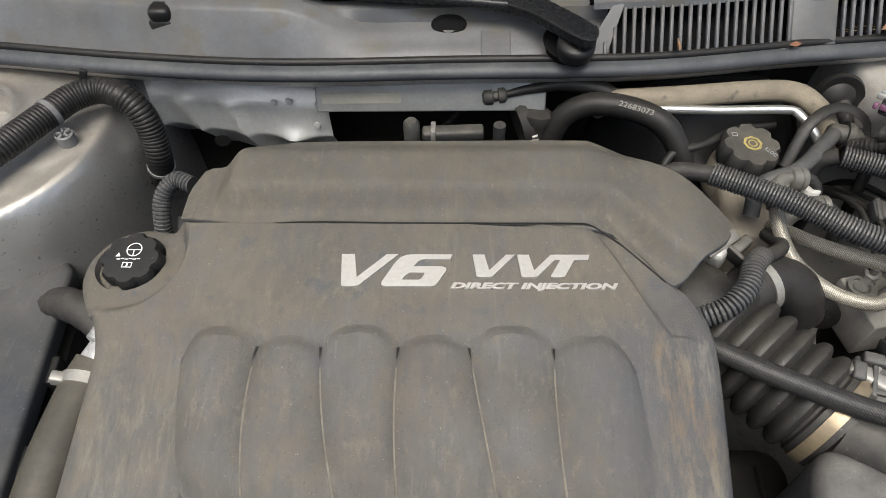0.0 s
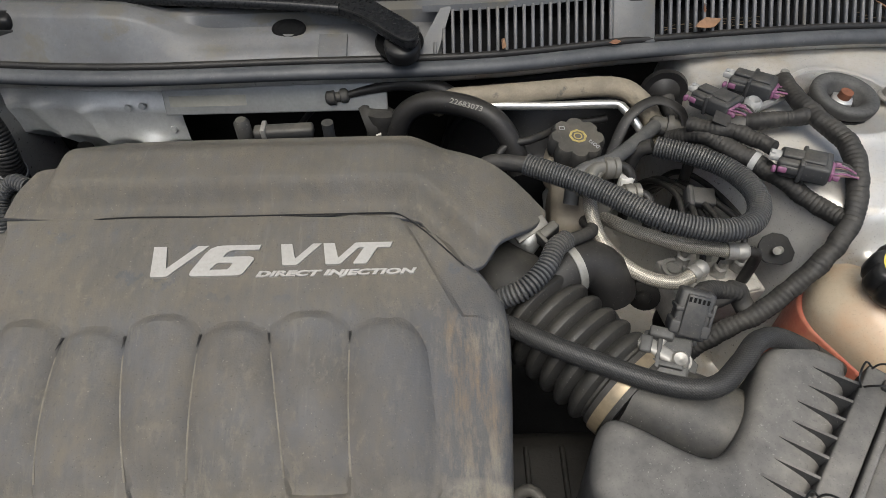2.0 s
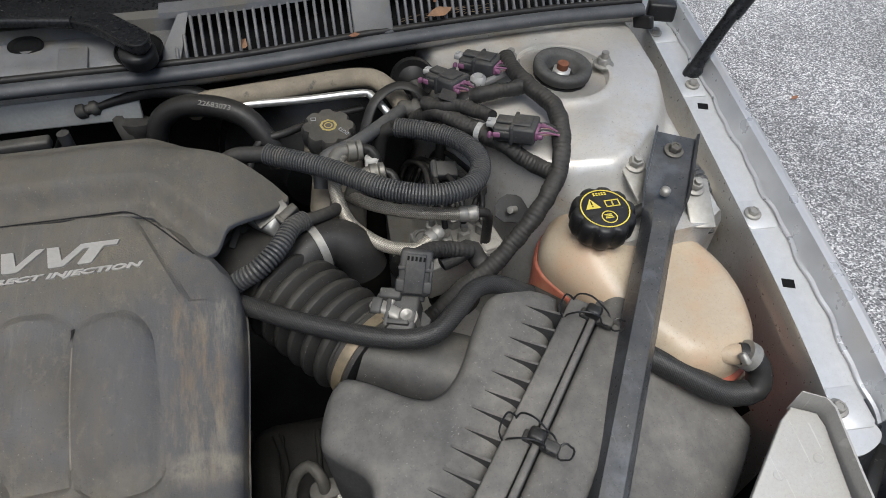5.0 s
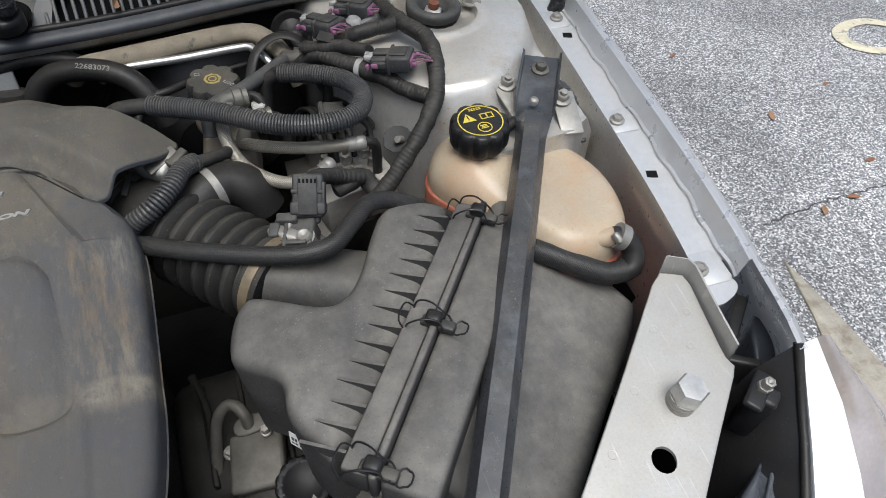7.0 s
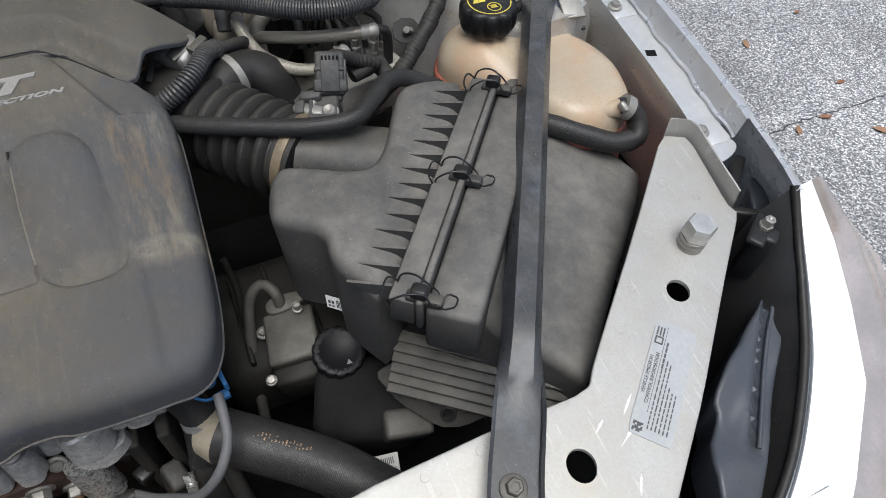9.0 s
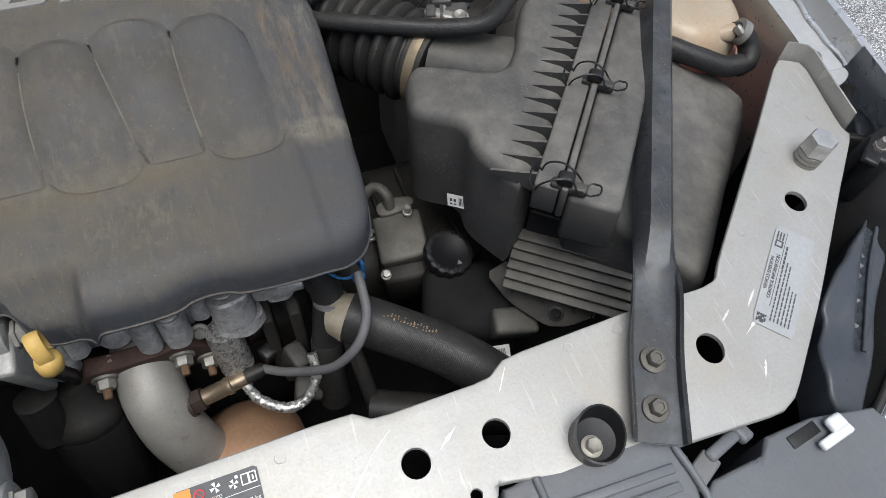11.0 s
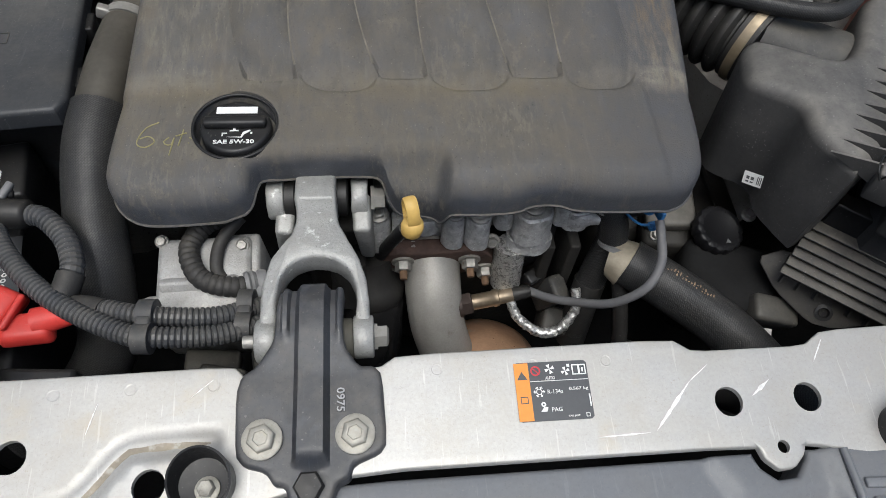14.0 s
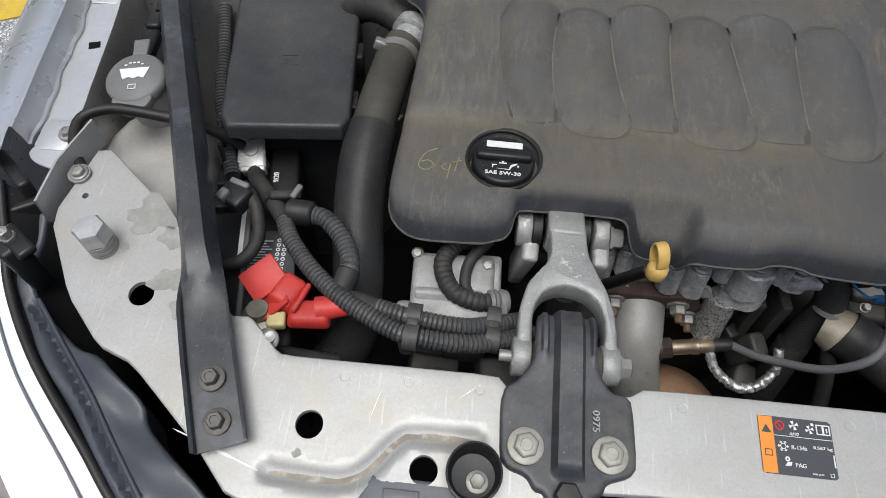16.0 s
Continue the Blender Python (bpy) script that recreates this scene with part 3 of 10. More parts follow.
# upright flanges at the outer ends
for pts, name in (([(0.656, 0.097), (0.674, 0.088), (0.677, 0.080), (0.671, 0.030), (0.668, 0.0)], "end_flange"), ([(-0.577, 0.076), (-0.592, 0.030), (-0.594, -0.012)], "end_flange")):
    sg = 1 if pts[0][0] > 0 else -1
    bm = shell([[(x + sg * o, y, slope(x, y) + h) for x, y in pts] for o, h in ((0, -0.012), (0.001, 0.017), (0.003, 0.017), (0.003, -0.012))])
    part(name, bm, BARE, support)


def panel_fall(name, rows, mat, parent=None, label="", cuts=3):
    """A pressed panel through rows of places."""
    bm = shell(rows)
    bmesh.ops.subdivide_edges(bm, edges=bm.edges[:], cuts=cuts, use_grid_fill=True, smooth=0.4)
    return part(name, bm, mat, parent, label, 60)


# fenders: crown, inner wall, gutter with bolts and square holes, apron
CROWN_L = [(0.812, 0.92), (0.798, 0.70), (0.782, 0.50), (0.769, 0.36), (0.754, 0.21), (0.740, 0.11), (0.731, 0.067), (0.720, 0.010), (0.709, -0.026)]
CROWN_R = [(-0.765, 0.92), (-0.745, 0.70), (-0.722, 0.50), (-0.702, 0.343), (-0.685, 0.25), (-0.671, 0.15), (-0.662, 0.09), (-0.656, 0.045), (-0.651, 0.030)]


def smooth_edge(edge):
    return [(p.x, p.y, crown_z(p.x, p.y)) for p in spline([(x, y, 0) for x, y in edge], 0.03)]


def crown_z(x, y):
    return (0.868 if x > 0 else 0.853) + 0.10 * y


def fender(s, edge, label):
    th = thing("fender", (edge[0][0], edge[0][1], GROUND), label, "fender", "front fenders")
    e = smooth_edge(edge)
    skin = [(0.16, -0.55), (0.12, -0.30), (0.075, -0.13), (0.045, -0.06), (0.024, -0.022), (0.012, -0.006), (0.004, -0.0005), (0.0, -0.002)]
    if s < 0:
        skin = [(o + (0.036 if o > 0.01 else 0.0), h - (0.006 if o > 0.01 else 0.0)) for o, h in skin[:6]] + [(0.030, -0.0035), (0.016, -0.0006)] + skin[6:]
    part("outer_skin", shell([[(x + s * o, y, z + h) for o, h in skin] for x, y, z in e]), SILVER_CLEAN, th, smooth=35)
    wall = [(0.0, -0.002), (-0.0025, -0.0026), (-0.0035, -0.006), (-0.0070, -0.016), (-0.0095, -0.0225), (-0.0125, -0.0236), (-0.0128, -0.0262)]
    fine = [(p.x, p.y, p.z) for p in spline(e, 0.008)]
    bm = shell([[(x + s * (o - (0.0016 * math.sin(y * 62) + 0.0012 * math.sin(y * 141) if i > 3 else 0)), y, z + h) for i, (o, h) in enumerate(wall)] for x, y, z in fine if y > 0.064])
    part("inner_wall", bm, SILVER_CLEAN, th, smooth=35)
    gut = [(-0.009, -0.0272), (-0.028, -0.0262), (-0.0455, -0.0255), (-0.0480, -0.0215), (-0.0495, -0.0205), (-0.0506, -0.0225), (-0.0520, -0.050), (-0.0545, -0.12), (-0.060, -0.30)]
    for name_, lo, hi, mat_ in (("gutter", 0, 5, GUTTERPAINT), ("inner_panel", 4, 9, SILVER_GRIMY_DIM)):
        part(name_, shell([[(x + s * o, y, z + h) for o, h in gut[lo:hi]] for x, y, z in e if y > 0.064]), mat_, th, smooth=35)
    return th


FL = fender(1, CROWN_L, "glossy silver front fender with bolted inner gutter")
FR = fender(-1, CROWN_R, "glossy silver front fender with bolted inner gutter")


def on_gutter(edge, s, y, inset, lift=0.0):
    x = float(np.interp(y, [p[1] for p in edge][::-1], [p[0] for p in edge][::-1]))
    return (x - s * inset, y, crown_z(x, y) - 0.0258 + lift)


for s, edge, th in ((1, CROWN_L, FL), (-1, CROWN_R, FR)):
    x0 = float(np.interp(0.066, [p[1] for p in edge][::-1], [p[0] for p in edge][::-1]))
    tab = plate(round_off([(-0.030, 0.004), (0.002, 0.008), (0.006, -0.006), (-0.004, -0.016), (-0.030, -0.022), (-0.040, -0.006)], 2), -0.001, 0.001)
    for v in tab.verts:
        v.co = Vector((x0 + s * (v.co.x - 0.016), 0.066 + v.co.y, crown_z(x0, 0.066) - 0.0265 + v.co.z - 0.25 * max(0, -v.co.y - 0.008)))
    part("gutter_tab", tab, GUTTERPAINT, th)
# near-black colour paints the shade inside holes, slots and the plenum
DARKHOLE = material("recess_shade", (0.008, 0.008, 0.008), 0.85, spec=0.1, vary=0.1)
for s, edge, th in ((1, CROWN_L, FL), (-1, CROWN_R, FR)):
    for y, inset in ((0.085, 0.042), (0.297, 0.036), (0.504, 0.028), (0.614, 0.040)):
        x, yy, z = on_gutter(edge, s, y, 0.030)
        part("pad", plate(round_off([(-0.0165, -0.019), (0.0165, -0.019), (0.0165, 0.019), (-0.0165, 0.019)], 1, 0.12), 0, 0.0016, 0.0008, pose(x, yy, z - 0.0004, 6, 0, -4 * s)), GUTTERPAINT, th)
        x, yy, z = on_gutter(edge, s, y, inset)
        part("bolt", hexbolt((x, yy, z + 0.003), (0, -0.1, 1), 0.0058, 0.006, 1.5), STEEL, th)
    for y, inset in ((0.211, 0.034), (0.467, 0.027)):
        x, yy, z = on_gutter(edge, s, y, inset)
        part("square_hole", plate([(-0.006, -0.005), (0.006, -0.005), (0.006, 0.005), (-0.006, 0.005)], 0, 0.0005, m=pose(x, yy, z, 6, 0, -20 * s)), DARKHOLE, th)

# strut towers: domes with a seat for the strut mount
TL, TR = (0.577, 0.506), (-0.515, 0.500)


PLATEAU = [(0.716, 0.66), (0.713, 0.58), (0.706, 0.501), (0.695, 0.466), (0.679, 0.434), (0.659, 0.403), (0.635, 0.376), (0.610, 0.352), (0.585, 0.340), (0.533, 0.346), (0.511, 0.352), (0.499, 0.371), (0.472, 0.415), (0.448, 0.448), (0.437, 0.50), (0.430, 0.56), (0.425, 0.66)]


def tower_top(cx, cy, s):
    def f(x, y):
        x, y = np.asarray(x, float), np.asarray(y, float)
        u, v = (x - cx) * s, y - cy
        if s > 0:
            d = np.where(inside(x, y, PLATEAU), 1, -1) * away(x, y, PLATEAU)
            deep = 1 - smoothstep(x, 0.500, 0.545)
            z = 0.931 - 0.006 * smoothstep(-d, -0.06, 0.0) - 0.032 * smoothstep(-d, -0.012, 0.010) - 0.24 * deep * smoothstep(-d, -0.004, 0.022)
            z = z - 0.003 * (1 - smoothstep(y - 0.28 * (x - 0.56), 0.336, 0.339)) * (1 - deep)
            wall = np.interp(y, [p[1] for p in CROWN_L][::-1], [p[0] for p in CROWN_L][::-1]) - 0.052
            z = z - 0.036 * smoothstep(x - wall, -0.030, -0.004)
            q = np.hypot(u, v)
            return z + 0.004 * np.exp(-((q - 0.058) / 0.006) ** 2) - 0.03 * (1 - smoothstep(q, 0.050, 0.055))
        r = np.hypot(np.minimum(u, 0.0) * 1.0 + np.maximum(u, 0) * 0.25, np.where(v < 0, v, 0.35 * v))
        z = 0.929 - (0.020 if s > 0 else 0.012) * np.clip(r / 0.13, 0, 1) ** 2
        front = 0.0 if s < 0 else np.clip(-v / np.maximum(1e-6, np.hypot(u, v)), 0, 1)
        z = z - 0.050 * smoothstep(r, 0.118 if s > 0 else 0.146, 0.165 if s > 0 else 0.170) - 0.26 * smoothstep(r, 0.146 if s > 0 else 0.162, 0.215 if s > 0 else 0.182) * (1 - 0.85 * front ** 2) - 0.012 * smoothstep(r, 0.16, 0.2) * front
        q = np.hypot(u, v)
        if s < 0:
            z = z + 0.0012 * (1 - smoothstep(np.hypot(x + 0.455, (y - 0.500) * 1.25), 0.085, 0.087))
        z = z + 0.004 * np.exp(-((q - 0.058) / 0.006) ** 2) - 0.03 * (1 - smoothstep(q, 0.050, 0.055))
        return z
    return f


SEATS = [[(cx + r * math.cos(a), cy + r * math.sin(a)) for a in (2 * math.pi * i / 64 for i in range(65))] for cx, cy in (TL, TR) for r in (0.050, 0.055, 0.058, 0.066)]
part("strut_tower", sheet([(0.395, 0.38), (0.45, 0.31), (0.56, 0.27), (0.66, 0.28), (0.704, 0.31), (0.716, 0.36), (0.731, 0.50), (0.744, 0.645), (0.37, 0.65), (0.365, 0.50)], tower_top(*TL, 1), 0.25, 0.0, 0.006, lines=SEATS[:4]), SILVER, body, "dusty silver painted strut tower")
# this tower gets less light; the darker silver carries that with its dust
part("strut_tower", sheet([(-0.340, 0.46), (-0.347, 0.42), (-0.362, 0.388), (-0.382, 0.354), (-0.42, 0.326), (-0.46, 0.308), (-0.515, 0.302), (-0.68, 0.30), (-0.70, 0.64), (-0.352, 0.64), (-0.339, 0.50)], tower_top(*TR, -1), 0.25, 0.0, 0.0045, lines=SEATS[4:]), SILVER_GRIMY_DIM, body, "brown-dusted silver painted strut tower in a dimmed tone")

# firewall and the closed sides and floor of the bay, deep shade put into their dark colours
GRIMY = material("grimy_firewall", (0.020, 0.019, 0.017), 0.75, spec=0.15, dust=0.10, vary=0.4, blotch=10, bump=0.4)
BLACKISH = material("near_black_bay_depth", (0.013, 0.013, 0.013), 0.85, spec=0.10, vary=0.5, blotch=12, bump=0.4)
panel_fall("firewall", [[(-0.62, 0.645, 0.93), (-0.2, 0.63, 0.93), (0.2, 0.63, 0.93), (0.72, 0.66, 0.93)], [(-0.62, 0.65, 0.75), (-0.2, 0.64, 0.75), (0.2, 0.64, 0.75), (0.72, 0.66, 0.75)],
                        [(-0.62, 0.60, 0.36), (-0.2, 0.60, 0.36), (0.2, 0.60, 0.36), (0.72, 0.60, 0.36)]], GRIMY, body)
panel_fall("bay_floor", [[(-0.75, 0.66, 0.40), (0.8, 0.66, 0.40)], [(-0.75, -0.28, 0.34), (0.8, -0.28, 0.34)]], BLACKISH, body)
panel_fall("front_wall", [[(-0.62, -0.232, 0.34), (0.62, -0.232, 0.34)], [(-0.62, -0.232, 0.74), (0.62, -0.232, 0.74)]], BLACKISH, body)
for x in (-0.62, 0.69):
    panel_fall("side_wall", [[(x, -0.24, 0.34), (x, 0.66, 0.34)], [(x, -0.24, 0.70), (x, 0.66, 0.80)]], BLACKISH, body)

# cowl
SEAL = [(-0.80, 0.625, 0.955), (-0.65, 0.600, 0.953), (-0.49, 0.581, 0.950), (-0.333, 0.560, 0.950), (-0.182, 0.549, 0.950), (0, 0.553, 0.950), (0.20, 0.558, 0.950), (0.376, 0.582, 0.950), (0.58, 0.600, 0.950), (0.716, 0.604, 0.948)]
seal = thing("cowl_seal", (0, 0.55, 0.94), "black rubber weather seal along the cowl edge", "seal")
part("bead", tube([(x, y + 0.007, z + 0.008) for x, y, z in SEAL], 0.0045, 10, 0.012), RUBBER, seal)
part("flap", tube([(x, y - 0.001, z) for x, y, z in SEAL], 0.0105, 12, 0.012, flat=0.75), material("grey_dusted_rubber", (0.040, 0.044, 0.052), 0.45, dust=0.6, low=0.3, vary=0.2, blotch=9, dust_color=(0.17, 0.17, 0.165), speck=0.4), seal)
path = spline(SEAL, 0.02)
cowl = thing("cowl", (0, 0.6, 0.95), "black plastic cowl panel with dirt along its foot", "cowl")
WP = material("satin_black_paint", (0.012, 0.013, 0.015), 0.28, vary=0.1, dust=0.06)
left = [p for p in path if p.x < 0.168]
right = [p for p in path if p.x > 0.118]
COWLP = material("weathered_cowl_plastic", (0.125, 0.131, 0.142), 0.42, dust=0.5, vary=0.3, blotch=14, second=(0.12, 0.115, 0.10), second_at=0.55, speck=0.5)


def ledge(x):
    return 0.968 + 0.032 * (1 - float(smoothstep(np.float64(x), -0.19, -0.09)))


part("trough", shell([[(p.x, p.y + 0.006, 0.946), (p.x, p.y + 0.012, 0.949), (p.x, p.y + 0.016, 0.955), (p.x, p.y + 0.028, 0.955 + (ledge(p.x) - 0.955) * 0.55), (p.x, p.y + 0.0375, ledge(p.x) - 0.004), (p.x, p.y + 0.041, ledge(p.x)),
                       (p.x, p.y + 0.058, ledge(p.x) + 0.003), (p.x, p.y + 0.061, max(ledge(p.x), 0.985)), (p.x, p.y + 0.074, max(ledge(p.x), 0.988))] for p in left]), COWLP, cowl)
part("rear_band", shell([[(p.x, p.y + 0.073, 0.982), (p.x, p.y + 0.10, 0.99), (p.x, p.y + 0.22, 1.02)] for p in left]), WP, cowl, "black band under the windscreen")
part("grille_deck", shell([[(p.x, p.y + 0.004, 0.950), (p.x, p.y + 0.006, 0.9575)] for p in right]), COWLP, cowl)
part("grille_top", shell([[(p.x, p.y + 0.0405, 0.9925), (p.x, p.y + 0.042, 0.999), (p.x, p.y + 0.058, 1.003), (p.x, p.y + 0.064, 0.997)] for p in right]), COWLP, cowl)
part("rear_band", shell([[(p.x, p.y + 0.063, 0.988), (p.x, p.y + 0.10, 0.99), (p.x, p.y + 0.22, 1.02)] for p in right]), WP, cowl, "black band under the windscreen")
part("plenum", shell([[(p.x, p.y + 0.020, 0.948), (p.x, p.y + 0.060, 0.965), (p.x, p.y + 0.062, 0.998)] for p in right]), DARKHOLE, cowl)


def seal_at(x):
    return float(np.interp(x, [p.x for p in path], [p.y for p in path]))


grille = thing("cowl_grille", (0.35, 0.58, 0.95), "black slatted air intake grille of the cowl", "grille")
gx = 0.150
while gx < 0.700:
    if not 0.346 < gx < 0.392:
        y = seal_at(gx)
        short = 0.35 if gx < 0.157 else (0.62 if gx < 0.166 else (max(0.15, (0.70 - gx) / 0.10) if gx > 0.61 else 1.0))
        a, b = Vector((gx, y + 0.006, 0.957)), Vector((gx, y + 0.041, 0.994))
        b = a.lerp(b, short)
        d = b - a
        m = aim((a + b) / 2, d)
        part("slat", box(0.0036, 0.005, d.length, m, 0.0008, 1), COWLP, grille)
    gx += 0.00965
yy = seal_at(0.369)
part("divider", box(0.047, 0.006, 0.055, aim((0.369, yy + 0.024, 0.9755), (0, 0.035, 0.037)), 0.002), COWLP, grille)
bm = shell([[(0.123, seal_at(0.123) + 0.004, 0.953), (0.158, seal_at(0.158) + 0.043, 0.998)], [(0.149, seal_at(0.149) + 0.003, 0.953), (0.168, seal_at(0.168) + 0.041, 0.997)]])
part("end_frame", bm, COWLP, grille)
for x, y, z in ((-0.308, 0.591, 0.976), (0.371, seal_at(0.371) + 0.026, 0.978)):
    ck = thing("cowl_clip", (x, y, z), "black plastic clip on the cowl", "clip", "cowl clips")
    part("body", box(0.028, 0.010, 0.034, pose(x, y - 0.002, z - 0.006, -12 if x < 0 else -42, 0, 0), 0.004, 3), PLASTIC, ck)
    part("hook", box(0.024, 0.022, 0.016, pose(x, y + 0.006 + (0.012 if x > 0 else 0), z + 0.016, 8, 0, 0), 0.006, 3), PLASTIC, ck)
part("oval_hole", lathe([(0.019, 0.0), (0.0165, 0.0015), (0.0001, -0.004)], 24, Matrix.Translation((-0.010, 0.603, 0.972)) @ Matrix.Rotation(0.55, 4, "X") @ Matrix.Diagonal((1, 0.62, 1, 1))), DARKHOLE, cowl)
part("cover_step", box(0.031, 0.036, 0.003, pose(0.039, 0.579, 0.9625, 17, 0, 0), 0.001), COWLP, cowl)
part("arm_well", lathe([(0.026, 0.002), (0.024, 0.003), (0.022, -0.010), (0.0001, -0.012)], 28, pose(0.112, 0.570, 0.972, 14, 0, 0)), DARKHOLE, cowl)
wiper = thing("wiper_arm", (0.1, 0.56, 0.96), "black wiper arm over its round pivot", "wiper")
part("pivot", lathe([(0.018, -0.014), (0.019, -0.004), (0.019, 0.0), (0.016, 0.003)], 28, pose(0.116, 0.548, 0.985, 12, 0, 0)), PLASTIC, wiper)
arm_ = round_off([(0.132, 0.556), (0.134, 0.542), (0.129, 0.527), (0.116, 0.528), (0.064, 0.588), (-0.02, 0.612), (-0.30, 0.640), (-0.30, 0.672), (-0.074, 0.658), (0.058, 0.646), (0.086, 0.606)], 2, 0.2)
part("arm", plate(arm_, 0.990, 1.002, 0.003, seg=3), WP, wiper)
part("arm_rim", tube([(x, y, 1.0010) for x, y in arm_[:-18]], 0.0012, 6), PLASTIC, wiper)
part("blade", tube([(-0.30, 0.634, 1.000), (-0.05, 0.608, 1.000), (0.05, 0.594, 0.999)], 0.006, 10), WP, wiper)
GLASS = material("dark_glass", (0.01, 0.012, 0.014), 0.05, vary=0.1, bump=0.0, coat=1.0)
tagged(part("windscreen", plate([(-0.8, 0), (0.85, 0), (0.7, 0.75), (-0.65, 0.75)], 0, 0.005, m=pose(0, 0.68, 1.005, 30)), GLASS), "dark tinted sloping windscreen glass", "windscreen", kind="structure")
part("cowl_lip", shell([[(p.x, p.y - 0.004, 0.945), (p.x, p.y + 0.002, 0.934), (p.x, p.y + 0.010, 0.926), (p.x, p.y + 0.05, 0.924)] for p in path]), SILVER, body)
for x0, x1 in ((0.66, 0.74),):
    cb = thing("cowl_corner", (0.72, 0.61, 0.93), "black plastic cowl corner bracket", "bracket")
    part("block", box(0.036, 0.020, 0.024, pose(0.744, 0.604, 0.944, 0, 0, -20), 0.004), PLASTIC, cb)
    part("stay", box(0.008, 0.030, 0.016, pose(0.716, 0.592, 0.937, -20, 0, 20), 0.002), PLASTIC, cb)

# open hood overhead, hinged behind the cowl
HOOD = material("dark_hood_liner", (0.05, 0.05, 0.052), 0.8, vary=0.2, blotch=8)
hd = [[(x, 0.78, 1.03), (x, 0.72, 1.20), (x * 0.98, 0.52, 1.70), (x * 0.95, 0.36, 2.02)] for x in (-0.75, -0.3, 0.3, 0.8)]
tagged(part("hood", shell(hd), HOOD), "raised hood with dark lined underside", "hood", kind="structure")


# ---- engine cover ----
COVER_EDGE = [(-0.262, 0.016), (-0.200, 0.018), (-0.189, 0.026), (-0.187, 0.042), (-0.180, 0.051), (-0.097, 0.053), (-0.083, 0.049), (-0.079, 0.037), (-0.064, 0.031), (-0.047, 0.031), (-0.039, 0.027), (-0.035, 0.019), (-0.021, 0.016), (0.028, 0.016), (0.041, 0.022), (0.066, 0.022), (0.080, 0.016), (0.160, 0.014),
              (0.187, 0.028), (0.197, 0.07), (0.202, 0.15), (0.207, 0.24), (0.206, 0.265), (0.200, 0.290), (0.185, 0.310), (0.134, 0.372), (-0.238, 0.373), (-0.262, 0.371), (-0.283, 0.376), (-0.31, 0.366),
              (-0.326, 0.342), (-0.327, 0.315), (-0.313, 0.288), (-0.296, 0.270), (-0.292, 0.25), (-0.298, 0.15), (-0.303, 0.06), (-0.299, 0.034), (-0.283, 0.020)]
# where the seven creases between the flutes run, at four depths
CREASE_Y = (0.135, 0.167, 0.206, 0.250)
CREASE_X = ((-0.200, -0.207, -0.214, -0.216), (-0.1535, -0.159, -0.162, -0.157), (-0.0855, -0.095, -0.103, -0.107), (-0.0415, -0.045, -0.048, -0.046),
            (0.031, 0.025, 0.017, 0.009), (0.080, 0.077, 0.075, 0.075), (0.147, 0.1445, 0.1405, 0.1355))
CREASE = [np.polyfit(CREASE_Y, xs, 2) for xs in CREASE_X]
FRONT_END, REAR_END = 0.131, 0.2495
# every other flute bows out far to the rear, the ones between to the front
REAR_BOW, FRONT_BOW = (0.0145, 0.0085, 0.0165, 0.0095, 0.0165, 0.0100), (0.003, 0.0145, 0.0015, 0.0150, 0.0015, 0.0150)


def crease_x(i, y):
    return np.polyval(CREASE[i], np.clip(y, FRONT_END - 0.01, REAR_END + 0.004))


def flute_ends(i, u):
    """The front and rear ends of flute i at u, from -1 at its one crease to 1 at the other."""
    w = np.sqrt(np.clip(1 - u * u, 0, 1))
    rear = REAR_END + REAR_BOW[i] * w
    if i == 0:
        rear = np.where(u < 0, REAR_END + REAR_BOW[i] - 0.034 * (1 - np.sqrt(np.clip(1 - np.abs(u) ** 3, 0, 1))), rear)
    if i == 5:
        rear = np.where(u > 0, REAR_END + REAR_BOW[i] - 0.034 * (1 - np.sqrt(np.clip(1 - np.abs(u) ** 3, 0, 1))), rear)
    return FRONT_END - FRONT_BOW[i] * np.clip(1 - np.abs(u) ** 3, 0, 1), rear


